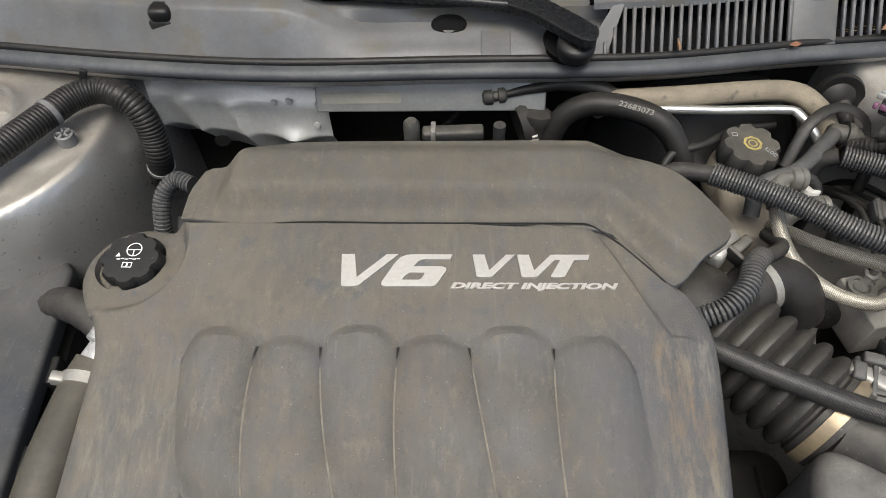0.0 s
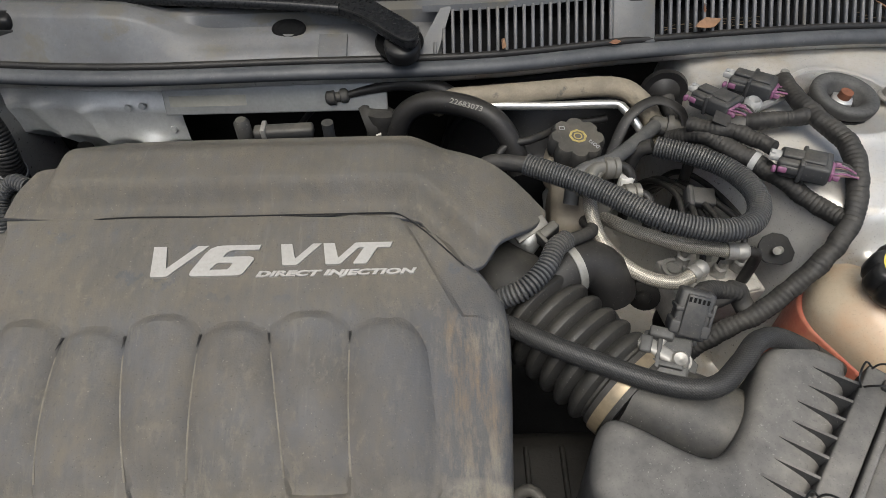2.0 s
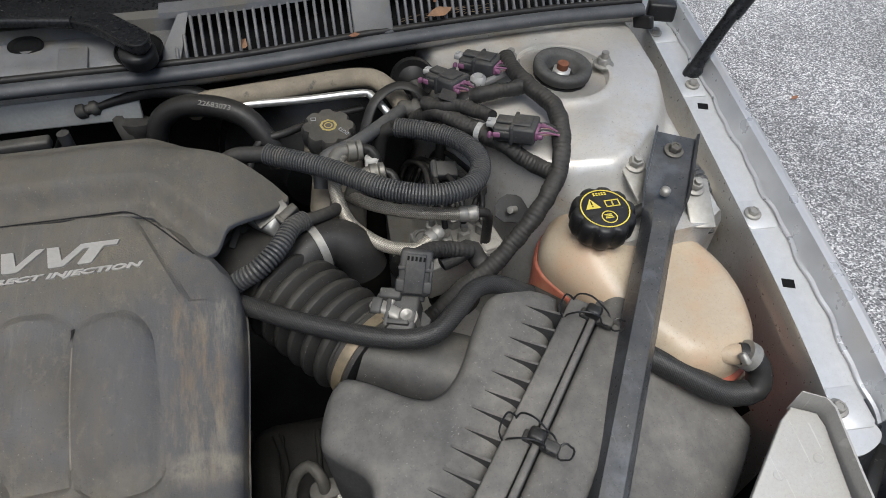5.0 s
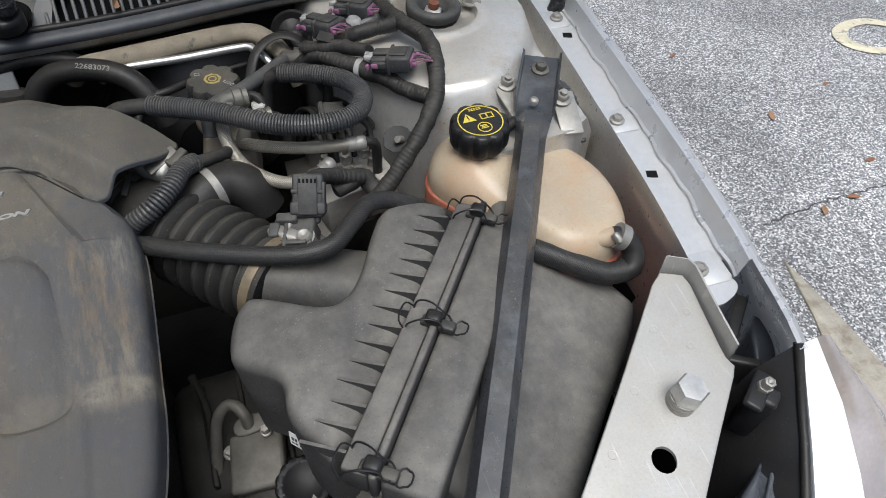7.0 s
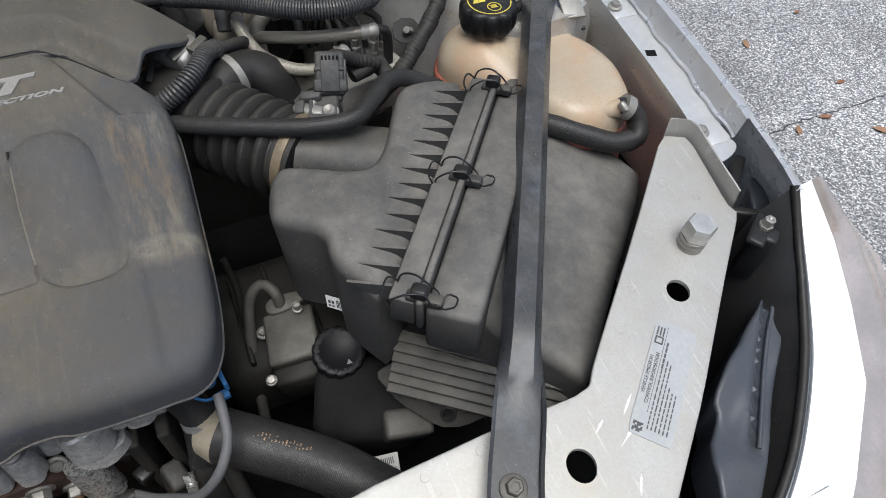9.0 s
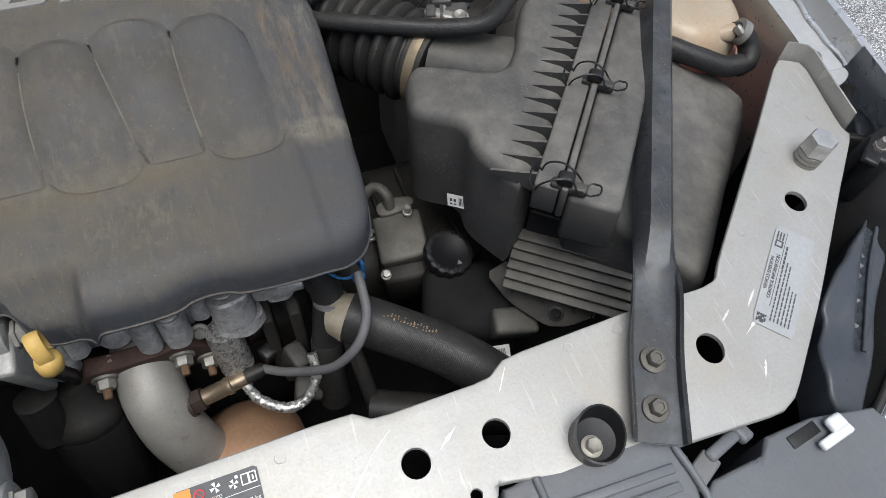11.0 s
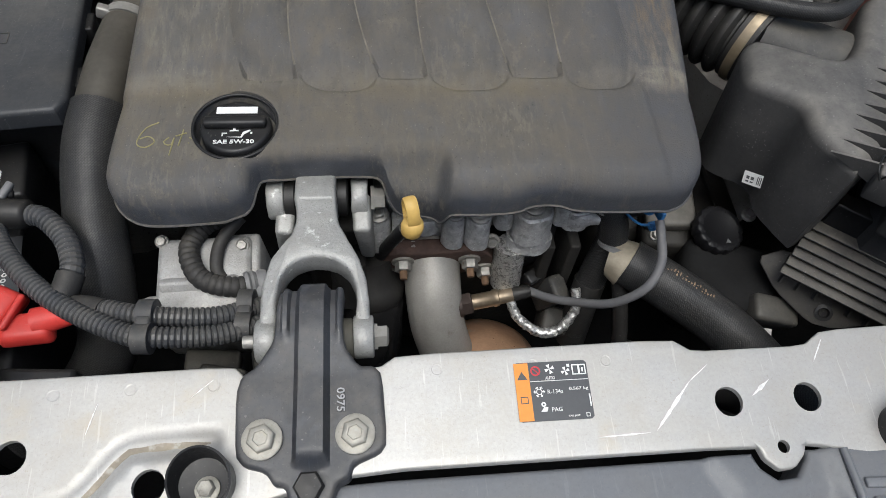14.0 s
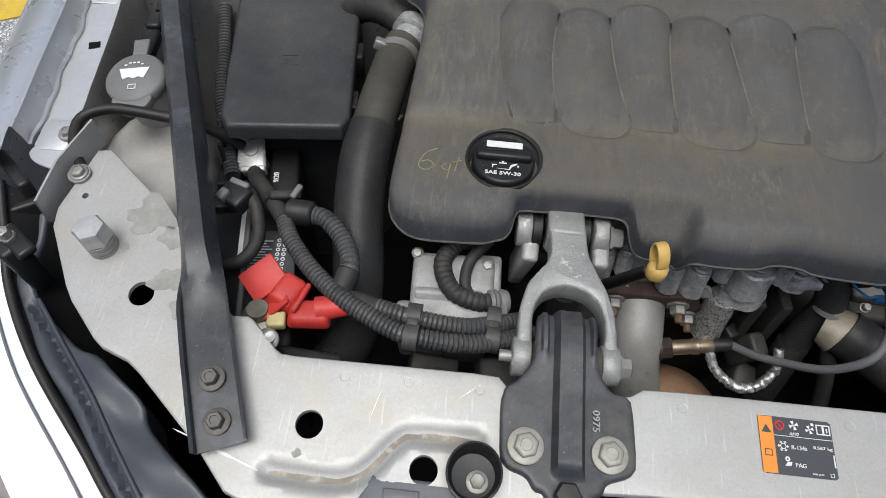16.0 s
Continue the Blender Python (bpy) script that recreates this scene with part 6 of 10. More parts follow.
def connector(at, turn, tilt, group="wiring connectors"):
    th = thing("wiring_connector", at, "dark grey multi-pin wiring connector with magenta locks", "connector", group)
    m = pose(*at, tilt, 4, turn)
    b_ = lambda x, y, z, sx, sy, sz, e=0.0015: box(sx, sy, sz, m @ Matrix.Translation((x, y, z)), e)
    shell_ = part("housing", join(b_(0, -0.008, 0, 0.032, 0.026, 0.018, 0.003), b_(0, -0.006, 0.0098, 0.020, 0.020, 0.003), b_(0.0165, -0.008, 0, 0.003, 0.024, 0.010)), CONN, th)
    half_ = part("cap_half", join(b_(0, 0.013, -0.001, 0.028, 0.020, 0.017, 0.003), b_(0, 0.012, 0.009, 0.014, 0.018, 0.004), b_(-0.0145, 0.012, 0, 0.003, 0.018, 0.008)), CONN, th)
    part("collar", b_(0, 0.003, 0, 0.0345, 0.004, 0.0205), CONN, th)
    part("release_tab", join(b_(0, 0.026, 0.004, 0.012, 0.012, 0.006), b_(0, 0.029, 0.0075, 0.006, 0.004, 0.002, 0.0005)), GREYTAB, half_, "pale grey release tab")
    part("lock", join(b_(-0.004, -0.0220, 0.001, 0.020, 0.0035, 0.010), b_(-0.013, -0.026, 0.001, 0.004, 0.006, 0.005), b_(0.006, -0.026, 0.003, 0.003, 0.006, 0.005)), PURPLE, shell_, "magenta lock")
    part("rear_lock", join(b_(-0.016, 0.018, 0.0, 0.003, 0.008, 0.006), b_(-0.017, 0.025, 0.0, 0.006, 0.004, 0.006)), PURPLE, half_, "magenta lock")
    for i in range(8):
        a = -0.012 + i * 0.0034
        part("wire", tube([m @ Vector((a, -0.022, 0.004 - 0.006 * (i % 2))), m @ Vector((a * 0.8, -0.032, 0.005 - 0.004 * (i % 2))), m @ Vector((a * 0.35, -0.044, 0.0))], 0.0010, 6), (PURPLE, PINK, CONN, GREYTAB)[i % 4], th)
    return th


PINK = material("pale_pink_wire", (0.42, 0.25, 0.22), 0.5, vary=0.2)
connector((0.438, 0.496, 0.943), 37, -6)
connector((0.482, 0.517, 0.948), 52, -4)
connector((0.491, 0.398, 0.943), 60, -6)
part("grey_clip", lathe([(0.007, 0), (0.009, 0.003), (0.009, 0.009), (0.006, 0.012), (0.004, 0.006)], 14, pose(0.471, 0.487, 0.940)), GREYTAB, tl)
part("grey_clip", box(0.006, 0.05, 0.006, pose(0.492, 0.492, 0.943, 0, 0, -62), 0.001), GREYPLASTIC, tl)

# rubber grommet high on the firewall
gr = thing("wiring_grommet", (0.41, 0.56, 0.88), "black rubber grommet in the firewall", "grommet")
part("ring", lathe([(0.012, -0.012), (0.024, -0.008), (0.028, 0.0), (0.026, 0.006), (0.018, 0.004), (0.010, 0.010), (0.0001, 0.012)], 32, aim((0.410, 0.565, 0.905), (-0.1, -1, 0.25))), RUBBER, gr)
part("lead", tube([(0.410, 0.553, 0.908), (0.412, 0.54, 0.90), (0.42, 0.52, 0.88), (0.43, 0.50, 0.86)], 0.008), TAPE, gr)

# ---- intake duct ----
duct = thing("intake_duct", (0.26, 0.28, 0.78), "black rubber bellows intake duct with metal clamps", "intake duct")
D0, D1 = Vector((0.184, 0.3705, 0.8494)), Vector((0.316, 0.218, 0.838))
dd = (D1 - D0).normalized()
DM = aim(D0, dd)
LEN = (D1 - D0).length
prof = [(0.040, 0.0), (0.046, 0.002), (0.046, 0.014), (0.043, 0.018), (0.044, 0.030), (0.047, 0.044), (0.048, 0.070), (0.047, 0.076)]
k = 0.078
while k < LEN - 0.036:
    prof += [(0.0448, k), (0.0462, k + 0.0012), (0.0508, k + 0.0034), (0.0535, k + 0.0062), (0.0545, k + 0.0090), (0.0540, k + 0.0116), (0.0512, k + 0.0140), (0.0465, k + 0.0158)]
    k += 0.0168
prof += [(0.046, LEN - 0.022), (0.049, LEN - 0.020), (0.049, LEN), (0.044, LEN)]
DUSTRUB = material("dusty_black_rubber", (0.016, 0.016, 0.016), 0.5, dust=0.24, low=0.2, vary=0.2, blotch=18, speck=0.4)
part("bellows", lathe([(r * 0.90, h) for r, h in prof], 48, DM), DUSTRUB, duct, smooth=28)
TARN = material("tarnished_steel_band", (0.25, 0.20, 0.13), 0.38, metal=0.5, vary=0.25, blotch=60)
for f, r in ((0.008, 0.0425), (LEN - 0.010, 0.0448)):
    part("clamp", lathe([(r, f - 0.005), (r + 0.001, f - 0.005), (r + 0.0013, f), (r + 0.001, f + 0.005), (r, f + 0.005)], 40, DM), TARN, duct, "steel band clamp")
side = dd.cross(Vector((0, 0, 1))).normalized()
scr = D0 + dd * (LEN - 0.010) + (Vector((0, 0, 1)) * 0.8 - side * 0.55).normalized() * 0.048
part("clamp_screw", join(box(0.013, 0.032, 0.010, aim(scr, (0, 0, 1), 0.85), 0.003), lathe([(0.0035, -0.02), (0.0035, 0.016), (0.0055, 0.016), (0.0055, 0.021)], 8, aim(scr, (-0.62, -0.62, -0.35)))), STEEL, duct)
part("throttle_body", join(lathe([(0.045, -0.04), (0.05, -0.03), (0.05, -0.012), (0.041, -0.010), (0.041, 0.0)], 32, DM), box(0.05, 0.028, 0.03, pose(0.225, 0.375, 0.888, 20, 0, -40), 0.005)), ALU, duct, "cast aluminium throttle body")
part("clamp_slot", join(box(0.026, 0.006, 0.0015, aim(D0 + dd * 0.008 + Vector((0.2, -0.35, 0.9)).normalized() * 0.0492, (0.2, -0.35, 0.9), 0.75), 0.0005), lathe([(0.0045, 0), (0.0045, 0.0012), (0.0001, 0.0013)], 14, aim(D0 + dd * 0.008 + Vector((0.33, -0.2, 0.9)).normalized() * 0.0490, (0.33, -0.2, 0.9)))), DARK, duct)
part("throttle_bracket", crumple(join(box(0.030, 0.012, 0.012, pose(0.238, 0.372, 0.898, 15, 10, -50), 0.002), box(0.010, 0.020, 0.016, pose(0.252, 0.360, 0.900, 15, 10, -50), 0.002), box(0.016, 0.004, 0.020, pose(0.246, 0.352, 0.896, 15, 10, -50), 0.001)), 0.0008, 120.0), PLASTIC_DUSTY, duct)
part("throttle_bracket", box(0.012, 0.035, 0.004, pose(0.235, 0.362, 0.902, 12, 20, -55), 0.001), FITTING, duct)
EL = [(0.245, 0.318, 0.862), (0.270, 0.338, 0.870), (0.292, 0.345, 0.868), (0.310, 0.340, 0.858), (0.318, 0.334, 0.835)]
part("resonator_elbow", tube(EL, 0.0245, 26), RUBBER, duct)
p1, d1 = along(EL, 0.36)
part("clamp", lathe([(0.0248, -0.004), (0.0260, -0.004), (0.0260, 0.004), (0.0248, 0.004)], 32, aim(p1, d1)), STEEL, duct, "steel band clamp")
part("outlet_tube", lathe([(0.0385, 0), (0.0385, 0.03), (0.043, 0.08), (0.045, 0.125)], 32, aim(D1 - dd * 0.012, (0.105, -0.050, -0.02))), PLASTIC_DUSTY, airbox)
maf = thing("airflow_sensor", (0.35, 0.235, 0.86), "black plastic airflow sensor with plugged connector", "sensor")
MM = pose(0.339, 0.240, 0.868, 12, -6, -21)
MAFGREY = material("grey_sensor_plastic", (0.050, 0.050, 0.049), 0.5, dust=0.3, low=0.1, vary=0.2, blotch=40, speck=0.5, dust_color=(0.19, 0.18, 0.155))
part("sensor_block", join(box(0.040, 0.038, 0.026, MM, 0.003), box(0.020, 0.010, 0.016, MM @ Matrix.Translation((-0.006, 0.016, 0.012)), 0.002), box(0.010, 0.016, 0.012, MM @ Matrix.Translation((-0.017, 0.004, 0.012)), 0.002), box(0.030, 0.005, 0.004, MM @ Matrix.Translation((0.0, -0.010, 0.0145)), 0.001),
                          box(0.004, 0.030, 0.004, MM @ Matrix.Translation((-0.006, 0.0, 0.0145)), 0.001), lathe([(0.010, -0.012), (0.011, 0.010), (0.009, 0.012)], 16, MM @ Matrix.Translation((-0.012, -0.012, 0.0)))), MAFGREY, maf)
part("flange", plate(round_off([(-0.028, -0.020), (0.026, -0.022), (0.030, 0.016), (-0.024, 0.022)], 1), -0.016, -0.011, 0.001, MM), MAFGREY, maf)
part("screw", join(lathe([(0.0075, 0.012), (0.0075, 0.015), (0.0055, 0.017), (0.003, 0.0165), (0.0001, 0.015)], 16, MM @ Matrix.Translation((0.012, -0.003, 0.0))), lathe([(0.0095, -0.02), (0.0095, 0.012)], 18, MM @ Matrix.Translation((0.012, -0.003, 0.0)))), STEEL, maf)
KM = pose(0.361, 0.266, 0.898, 50, 4, -16)
part("plug", join(box(0.029, 0.042, 0.018, KM, 0.003), box(0.033, 0.012, 0.021, KM @ Matrix.Translation((0, -0.012, 0)), 0.002), box(0.031, 0.004, 0.020, KM @ Matrix.Translation((0, 0.004, 0)), 0.001), box(0.018, 0.036, 0.004, KM @ Matrix.Translation((0, 0, 0.0105)), 0.001),
                  box(0.003, 0.030, 0.020, KM @ Matrix.Translation((0.0145, -0.002, 0)), 0.001), box(0.022, 0.008, 0.012, KM @ Matrix.Translation((0, -0.023, -0.002)), 0.002)), CONN, maf)
part("plug_slot", bars([(-0.008 + i * 0.0036, 0.012, 0.0020, 0.004) for i in range(5)], KM @ Matrix.Translation((0, 0, 0.0127))), DARKHOLE, maf)
part("lead", tube([KM @ Vector((0.004, 0.016, -0.004)), (0.380, 0.290, 0.897), (0.398, 0.302, 0.882), (0.424, 0.308, 0.868)], 0.0085, 12, ring=0.006, depth=0.05), TAPE, maf)

vh = thing("vent_hose", (0.3, 0.23, 0.87), "woven-sleeved black vent hose across the intake duct", "hose")
VH = [(0.180, 0.288, 0.868), (0.204, 0.272, 0.880), (0.254, 0.239, 0.886), (0.322, 0.207, 0.888), (0.363, 0.201, 0.890), (0.390, 0.220, 0.893), (0.410, 0.240, 0.892), (0.433, 0.248, 0.885), (0.465, 0.244, 0.868), (0.50, 0.24, 0.84)]
part("sleeve", tube(VH, 0.0089, 18), SLEEVE, vh)
part("cuff", tube(VH[:2], 0.0096, 16), RUBBER, vh)
part("cuff", tube(VH[-2:], 0.0096, 16), RUBBER, vh)
hose("breather_loom", [(0.188, 0.292, 0.872), (0.200, 0.290, 0.890), (0.222, 0.293, 0.902), (0.241, 0.309, 0.908), (0.254, 0.333, 0.908), (0.266, 0.347, 0.903)], 0.0098, LOOM, "short black corrugated loom by the throttle", "wiring loom", ring=0.0037, depth=0.18)
hose("breather_lead", [(0.264, 0.345, 0.903), (0.282, 0.355, 0.898), (0.297, 0.372, 0.888), (0.298, 0.40, 0.87)], 0.0065, TAPE, "black taped sensor lead")


# ---- engine front, under the cover's lip ----
engine = thing("engine", (0, 0.1, 0.45), "cast aluminium engine head with rusty exhaust flange", "engine")
CAST = material("dirty_cast_aluminium", (0.45, 0.45, 0.44), 0.40, metal=0.35, dust=0.12, vary=0.35, blotch=120, grain=420, bump=1.0, second=(0.22, 0.215, 0.205), second_at=0.56, spread=0.16, speck=0.7, speck_color=(0.85, 0.85, 0.84))
part("head", box(0.235, 0.10, 0.05, pose(0.025, 0.128, 0.745, 4, 0, 0), 0.008), CAST, engine)
UPR = (0.0, 0.12, 1)
DULLBOLT = material("dull_casting_bolt", (0.34, 0.33, 0.30), 0.45, metal=0.4, dust=0.15, vary=0.3, blotch=90)
for x, y, z, r, h in ((-0.088, 0.066, 0.742, 0.0115, 0.034), (-0.016, 0.064, 0.744, 0.011, 0.032), (0.008, 0.063, 0.742, 0.0125, 0.030), (0.060, 0.064, 0.752, 0.019, 0.030), (0.062, 0.067, 0.722, 0.0225, 0.012),
                      (0.088, 0.064, 0.762, 0.0075, 0.020), (0.034, 0.070, 0.752, 0.010, 0.018), (0.104, 0.068, 0.754, 0.013, 0.020), (-0.068, 0.062, 0.757, 0.008, 0.020)):
    y, z, h = y - 0.004, z + 0.005, h * 0.74
    part("casting_boss", lathe([(r * 0.92, -h), (r * 1.04, -h * 0.9), (r, -h * 0.3), (r, h * 0.55), (r * 0.9, h * 0.66), (r * 0.55, h * 0.66), (r * 0.5, h * 0.55), (r * 0.3, h * 0.5)], 22, aim((x, y, z), UPR), lambda a, q, w: q * (1 + 0.05 * math.sin(3 * a + x * 300) + 0.04 * math.sin(5 * a + w * 160))), CAST, engine, smooth=30)
for x, y, z, r in ((-0.088, 0.061, 0.770, 0.0065), (-0.016, 0.059, 0.770, 0.006), (0.008, 0.058, 0.768, 0.0065), (0.034, 0.066, 0.768, 0.006), (0.104, 0.063, 0.776, 0.0065), (0.058, 0.058, 0.782, 0.008), (0.130, 0.060, 0.770, 0.006)):
    part("bolt", hexbolt((x, y, z), (0.0, -0.25, 1), r, 0.006, 1.45), DULLBOLT, engine)
for x, y, z, sx, sy, sz, r in ((-0.044, 0.080, 0.738, 0.060, 0.03, 0.040, 0), (-0.005, 0.078, 0.730, 0.060, 0.03, 0.034, 4), (0.030, 0.076, 0.748, 0.050, 0.024, 0.030, -6), (0.078, 0.078, 0.757, 0.06, 0.024, 0.020, 3)):
    part("casting_web", box(sx, sy, sz, pose(x, y + 0.003, z + 0.008, 10, r, r), 0.006, 3), CAST, engine)
part("cover_disc", lathe([(0.0165, -0.006), (0.0165, 0.002), (0.014, 0.004), (0.0001, 0.0045)], 24, aim((-0.042, 0.072, 0.744), (0, -0.75, 0.6))), CAST, engine)
part("cone_end", lathe([(0.013, -0.012), (0.013, 0.004), (0.007, 0.014), (0.005, 0.022), (0.0001, 0.023)], 18, aim((0.106, 0.062, 0.757), (0.9, -0.35, 0.1))), CAST, engine)
for x, z, r in ((-0.055, 0.715, 0.006), (-0.015, 0.720, 0.005), (0.025, 0.722, 0.006), (0.045, 0.712, 0.005)):
    part("bolt", hexbolt((x, 0.060, z), (0, -0.9, 0.4), r, 0.006, 1.4), STEEL, engine)
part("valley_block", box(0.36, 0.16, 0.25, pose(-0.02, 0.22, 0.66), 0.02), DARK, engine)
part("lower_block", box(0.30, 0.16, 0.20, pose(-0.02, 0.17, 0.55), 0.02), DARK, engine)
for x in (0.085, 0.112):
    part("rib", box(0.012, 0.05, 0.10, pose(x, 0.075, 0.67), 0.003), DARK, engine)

# exhaust
exhaust = thing("exhaust_manifold", (-0.03, 0.03, 0.5), "grey cast exhaust outlet on a rusty bolted flange", "exhaust manifold")
EXH = material("heat_stained_iron", (0.36, 0.345, 0.315), 0.52, metal=0.35, dust=0.1, vary=0.2, blotch=20, grain=500, bump=0.5, second=(0.2, 0.17, 0.14))
XM = Matrix(((1, 0, 0, -0.033), (0, -0.25, -0.97, 0.064), (0, 0.97, -0.25, 0.690), (0, 0, 0, 1)))
flange = part("flange", plate(round_off([(-0.047, 0.036), (-0.020, 0.031), (0.018, 0.033), (0.046, 0.040), (0.068, 0.0), (0.066, -0.024), (0.03, -0.032), (-0.03, -0.032), (-0.058, -0.024), (-0.060, 0.0)], 2), -0.009, 0.008, 0.002, XM), RUST, exhaust, "rusty flange")
part("outlet", tube([(-0.033, 0.085, 0.690), (-0.034, 0.060, 0.683), (-0.033, 0.036, 0.664), (-0.028, 0.018, 0.628), (-0.014, 0.004, 0.580), (0.002, 0.0, 0.53)], 0.0295, 28), EXH, exhaust)
DULL = material("dull_flange_nut", (0.27, 0.26, 0.235), 0.5, metal=0.5, dust=0.2, vary=0.3, blotch=90, second=(0.16, 0.09, 0.05), second_at=0.62)
RUSTY = material("rusty_stud", (0.13, 0.075, 0.04), 0.8, vary=0.4, blotch=80, bump=0.6)
for x, v in ((-0.032, 0.016), (0.036, 0.016), (0.055, -0.012), (-0.049, -0.014)):
    m = XM @ Matrix.Translation((x, v, 0.008))
    part("nut", join(lathe([(0.0115, 0), (0.0115, 0.0025), (0.0095, 0.003)], 20, m), lathe([(0.0085, 0.003), (0.0085, 0.010), (0.0075, 0.0115), (0.005, 0.0115)], 6, m)), DULL, flange)
    part("stud", lathe([(0.0040, 0.010), (0.0040, 0.018), (0.0034, 0.020), (0.0001, 0.0202)], 10, m), RUSTY, flange, "rusty stud end")
HEAT = material("bronzed_heat_shield", (0.50, 0.31, 0.19), 0.33, metal=0.55, vary=0.3, blotch=14, second=(0.45, 0.36, 0.26))
part("heat_shield", lathe([(0.05, -0.05), (0.058, -0.03), (0.060, 0.0), (0.056, 0.018), (0.040, 0.032), (0.015, 0.038), (0.0001, 0.039)], 32, pose(0.030, 0.000, 0.560, -15, 8, 0)), HEAT, exhaust, "bronzed heat shield")
oxy = thing("oxygen_sensor", (0.01, 0.03, 0.65), "brass-coloured oxygen sensor with grey lead", "sensor")
BRASS = material("tarnished_brass", (0.27, 0.215, 0.15), 0.42, metal=0.7, vary=0.25, blotch=60)
om = aim((-0.004, 0.026, 0.655), (1, 0.08, 0.18))
part("hex", join(lathe([(0.0125, 0), (0.0125, 0.011), (0.0105, 0.012)], 6, om), lathe([(0.0135, -0.003), (0.0135, 0.001)], 20, om)), material("blackened_hex", (0.05, 0.036, 0.03), 0.55, metal=0.4, vary=0.4, blotch=80), oxy)
part("barrel", lathe([(0.0085, 0.012), (0.0085, 0.034), (0.0095, 0.035), (0.0095, 0.040), (0.0080, 0.041), (0.0080, 0.055), (0.0065, 0.057)], 20, om), BRASS, oxy)
GREYLEAD = material("grey_sleeve", (0.11, 0.11, 0.115), 0.55, dust=0.15, vary=0.2, blotch=40)
part("boot", lathe([(0.0075, 0.055), (0.008, 0.060), (0.007, 0.064), (0.008, 0.068), (0.006, 0.075)], 14, om), RUBBER, oxy)
part("lead", tube([om @ Vector((0, 0, 0.074)), (0.085, 0.018, 0.676), (0.104, 0.004, 0.69), (0.131, -0.017, 0.72), (0.155, -0.02, 0.75), (0.17, -0.002, 0.765), (0.173, 0.021, 0.775), (0.173, 0.034, 0.782)], 0.0045, 10), GREYLEAD, oxy)
FOIL = material("crinkled_foil", (0.50, 0.49, 0.465), 0.30, metal=0.6, vary=0.3, blotch=160, grain=330, bump=1.0, second=(0.16, 0.155, 0.145), second_at=0.52, spread=0.08)
part("foil_lead", crumple(tube([(0.047, 0.028, 0.662), (0.056, 0.012, 0.648), (0.078, -0.003, 0.640), (0.100, -0.002, 0.643), (0.116, 0.012, 0.660), (0.117, 0.028, 0.675)], 0.0052, 12, step=0.0016), 0.0018, 300.0), FOIL, oxy, "crinkled foil sleeve")
sol = thing("cam_solenoid", (0.05, 0.06, 0.65), "round solenoid in a silver heat sleeve", "solenoid")
part("sleeve", crumple(lathe([(0.0135, -0.050), (0.0165, -0.049), (0.0165, -0.046)] + [(0.0160, -0.044 + 0.0025 * i) for i in range(20)] + [(0.015, 0.010), (0.0001, 0.010)], 40, aim((0.044, 0.054, 0.712), (-0.02, 0.10, 0.98))), 0.0011, 380.0), FOIL, sol)
part("plug", box(0.022, 0.02, 0.03, pose(0.070, 0.075, 0.675, 15, 0, 10), 0.003), PLASTIC, sol)
part("plug", box(0.018, 0.016, 0.022, pose(0.076, 0.055, 0.655, 15, 0, 30), 0.003), PLASTIC, sol)
clutter = thing("wiring_cluster", (0.1, 0.07, 0.6), "dark cluster of plugs and small pipes", "wiring")
for x, y, z, sx, sy, sz, r in ((0.098, 0.045, 0.64, 0.02, 0.03, 0.05, 20), (0.105, 0.03, 0.60, 0.03, 0.03, 0.04, -15), (-0.18, -0.05, 0.70, 0.05, 0.03, 0.03, 10), (-0.23, -0.07, 0.70, 0.04, 0.03, 0.03, -8), (-0.25, -0.04, 0.66, 0.05, 0.04, 0.04, 0)):
    part("plug", box(sx, sy, sz, pose(x, y, z, 20, 10, r), 0.004), PLASTIC_DUSTY, clutter)
OF_ = aim((-0.099, 0.047, 0.655), (0.05, 0.30, 1))
tagged(part("oil_filter", lathe([(0.034, -0.11), (0.036, -0.10), (0.036, -0.006), (0.034, -0.001), (0.030, 0.0), (0.0001, 0.0)], 40, OF_), material("gloss_black_can", (0.012, 0.012, 0.013), 0.18, vary=0.1, dust=0.08)), "glossy black oil filter can", "oil filter")

tagged(part("filter_housing", crumple(join(lathe([(0.033, -0.002), (0.035, 0.002), (0.035, 0.012), (0.030, 0.020), (0.022, 0.030), (0.02, 0.05)], 32, OF_), lathe([(0.016, 0.0), (0.018, 0.05), (0.015, 0.052)], 18, OF_ @ Matrix.Translation((0.02, 0.02, 0.005)))), 0.0012, 80.0), material("grimy_cast_housing", (0.022, 0.021, 0.020), 0.55, spec=0.25, metal=0.1, dust=0.1, vary=0.3, blotch=50, bump=0.6)), "grimy cast oil filter housing above the can", "filter housing")

# dipstick
dip = thing("dipstick", (-0.06, 0.0, 0.78), "yellow loop-handled engine dipstick", "dipstick")
YPL = material("aged_yellow_plastic", (0.55, 0.36, 0.10), 0.45, vary=0.15, dust=0.15)
bmr = bmesh.new()
n1, n2 = 32, 10
vsr = [[bmr.verts.new(((0.0100 + 0.0022 * math.cos(b)) * math.cos(a), (0.0150 + 0.0022 * math.cos(b)) * math.sin(a), 0.0065 * math.sin(b) * abs(math.sin(b)) ** -0.4 if abs(math.sin(b)) > 1e-6 else 0.0)) for b in (2 * math.pi * j / n2 for j in range(n2))] for a in (2 * math.pi * i / n1 for i in range(n1))]
for i in range(n1):
    for j in range(n2):
        bmr.faces.new((vsr[i][j], vsr[(i + 1) % n1][j], vsr[(i + 1) % n1][(j + 1) % n2], vsr[i][(j + 1) % n2]))
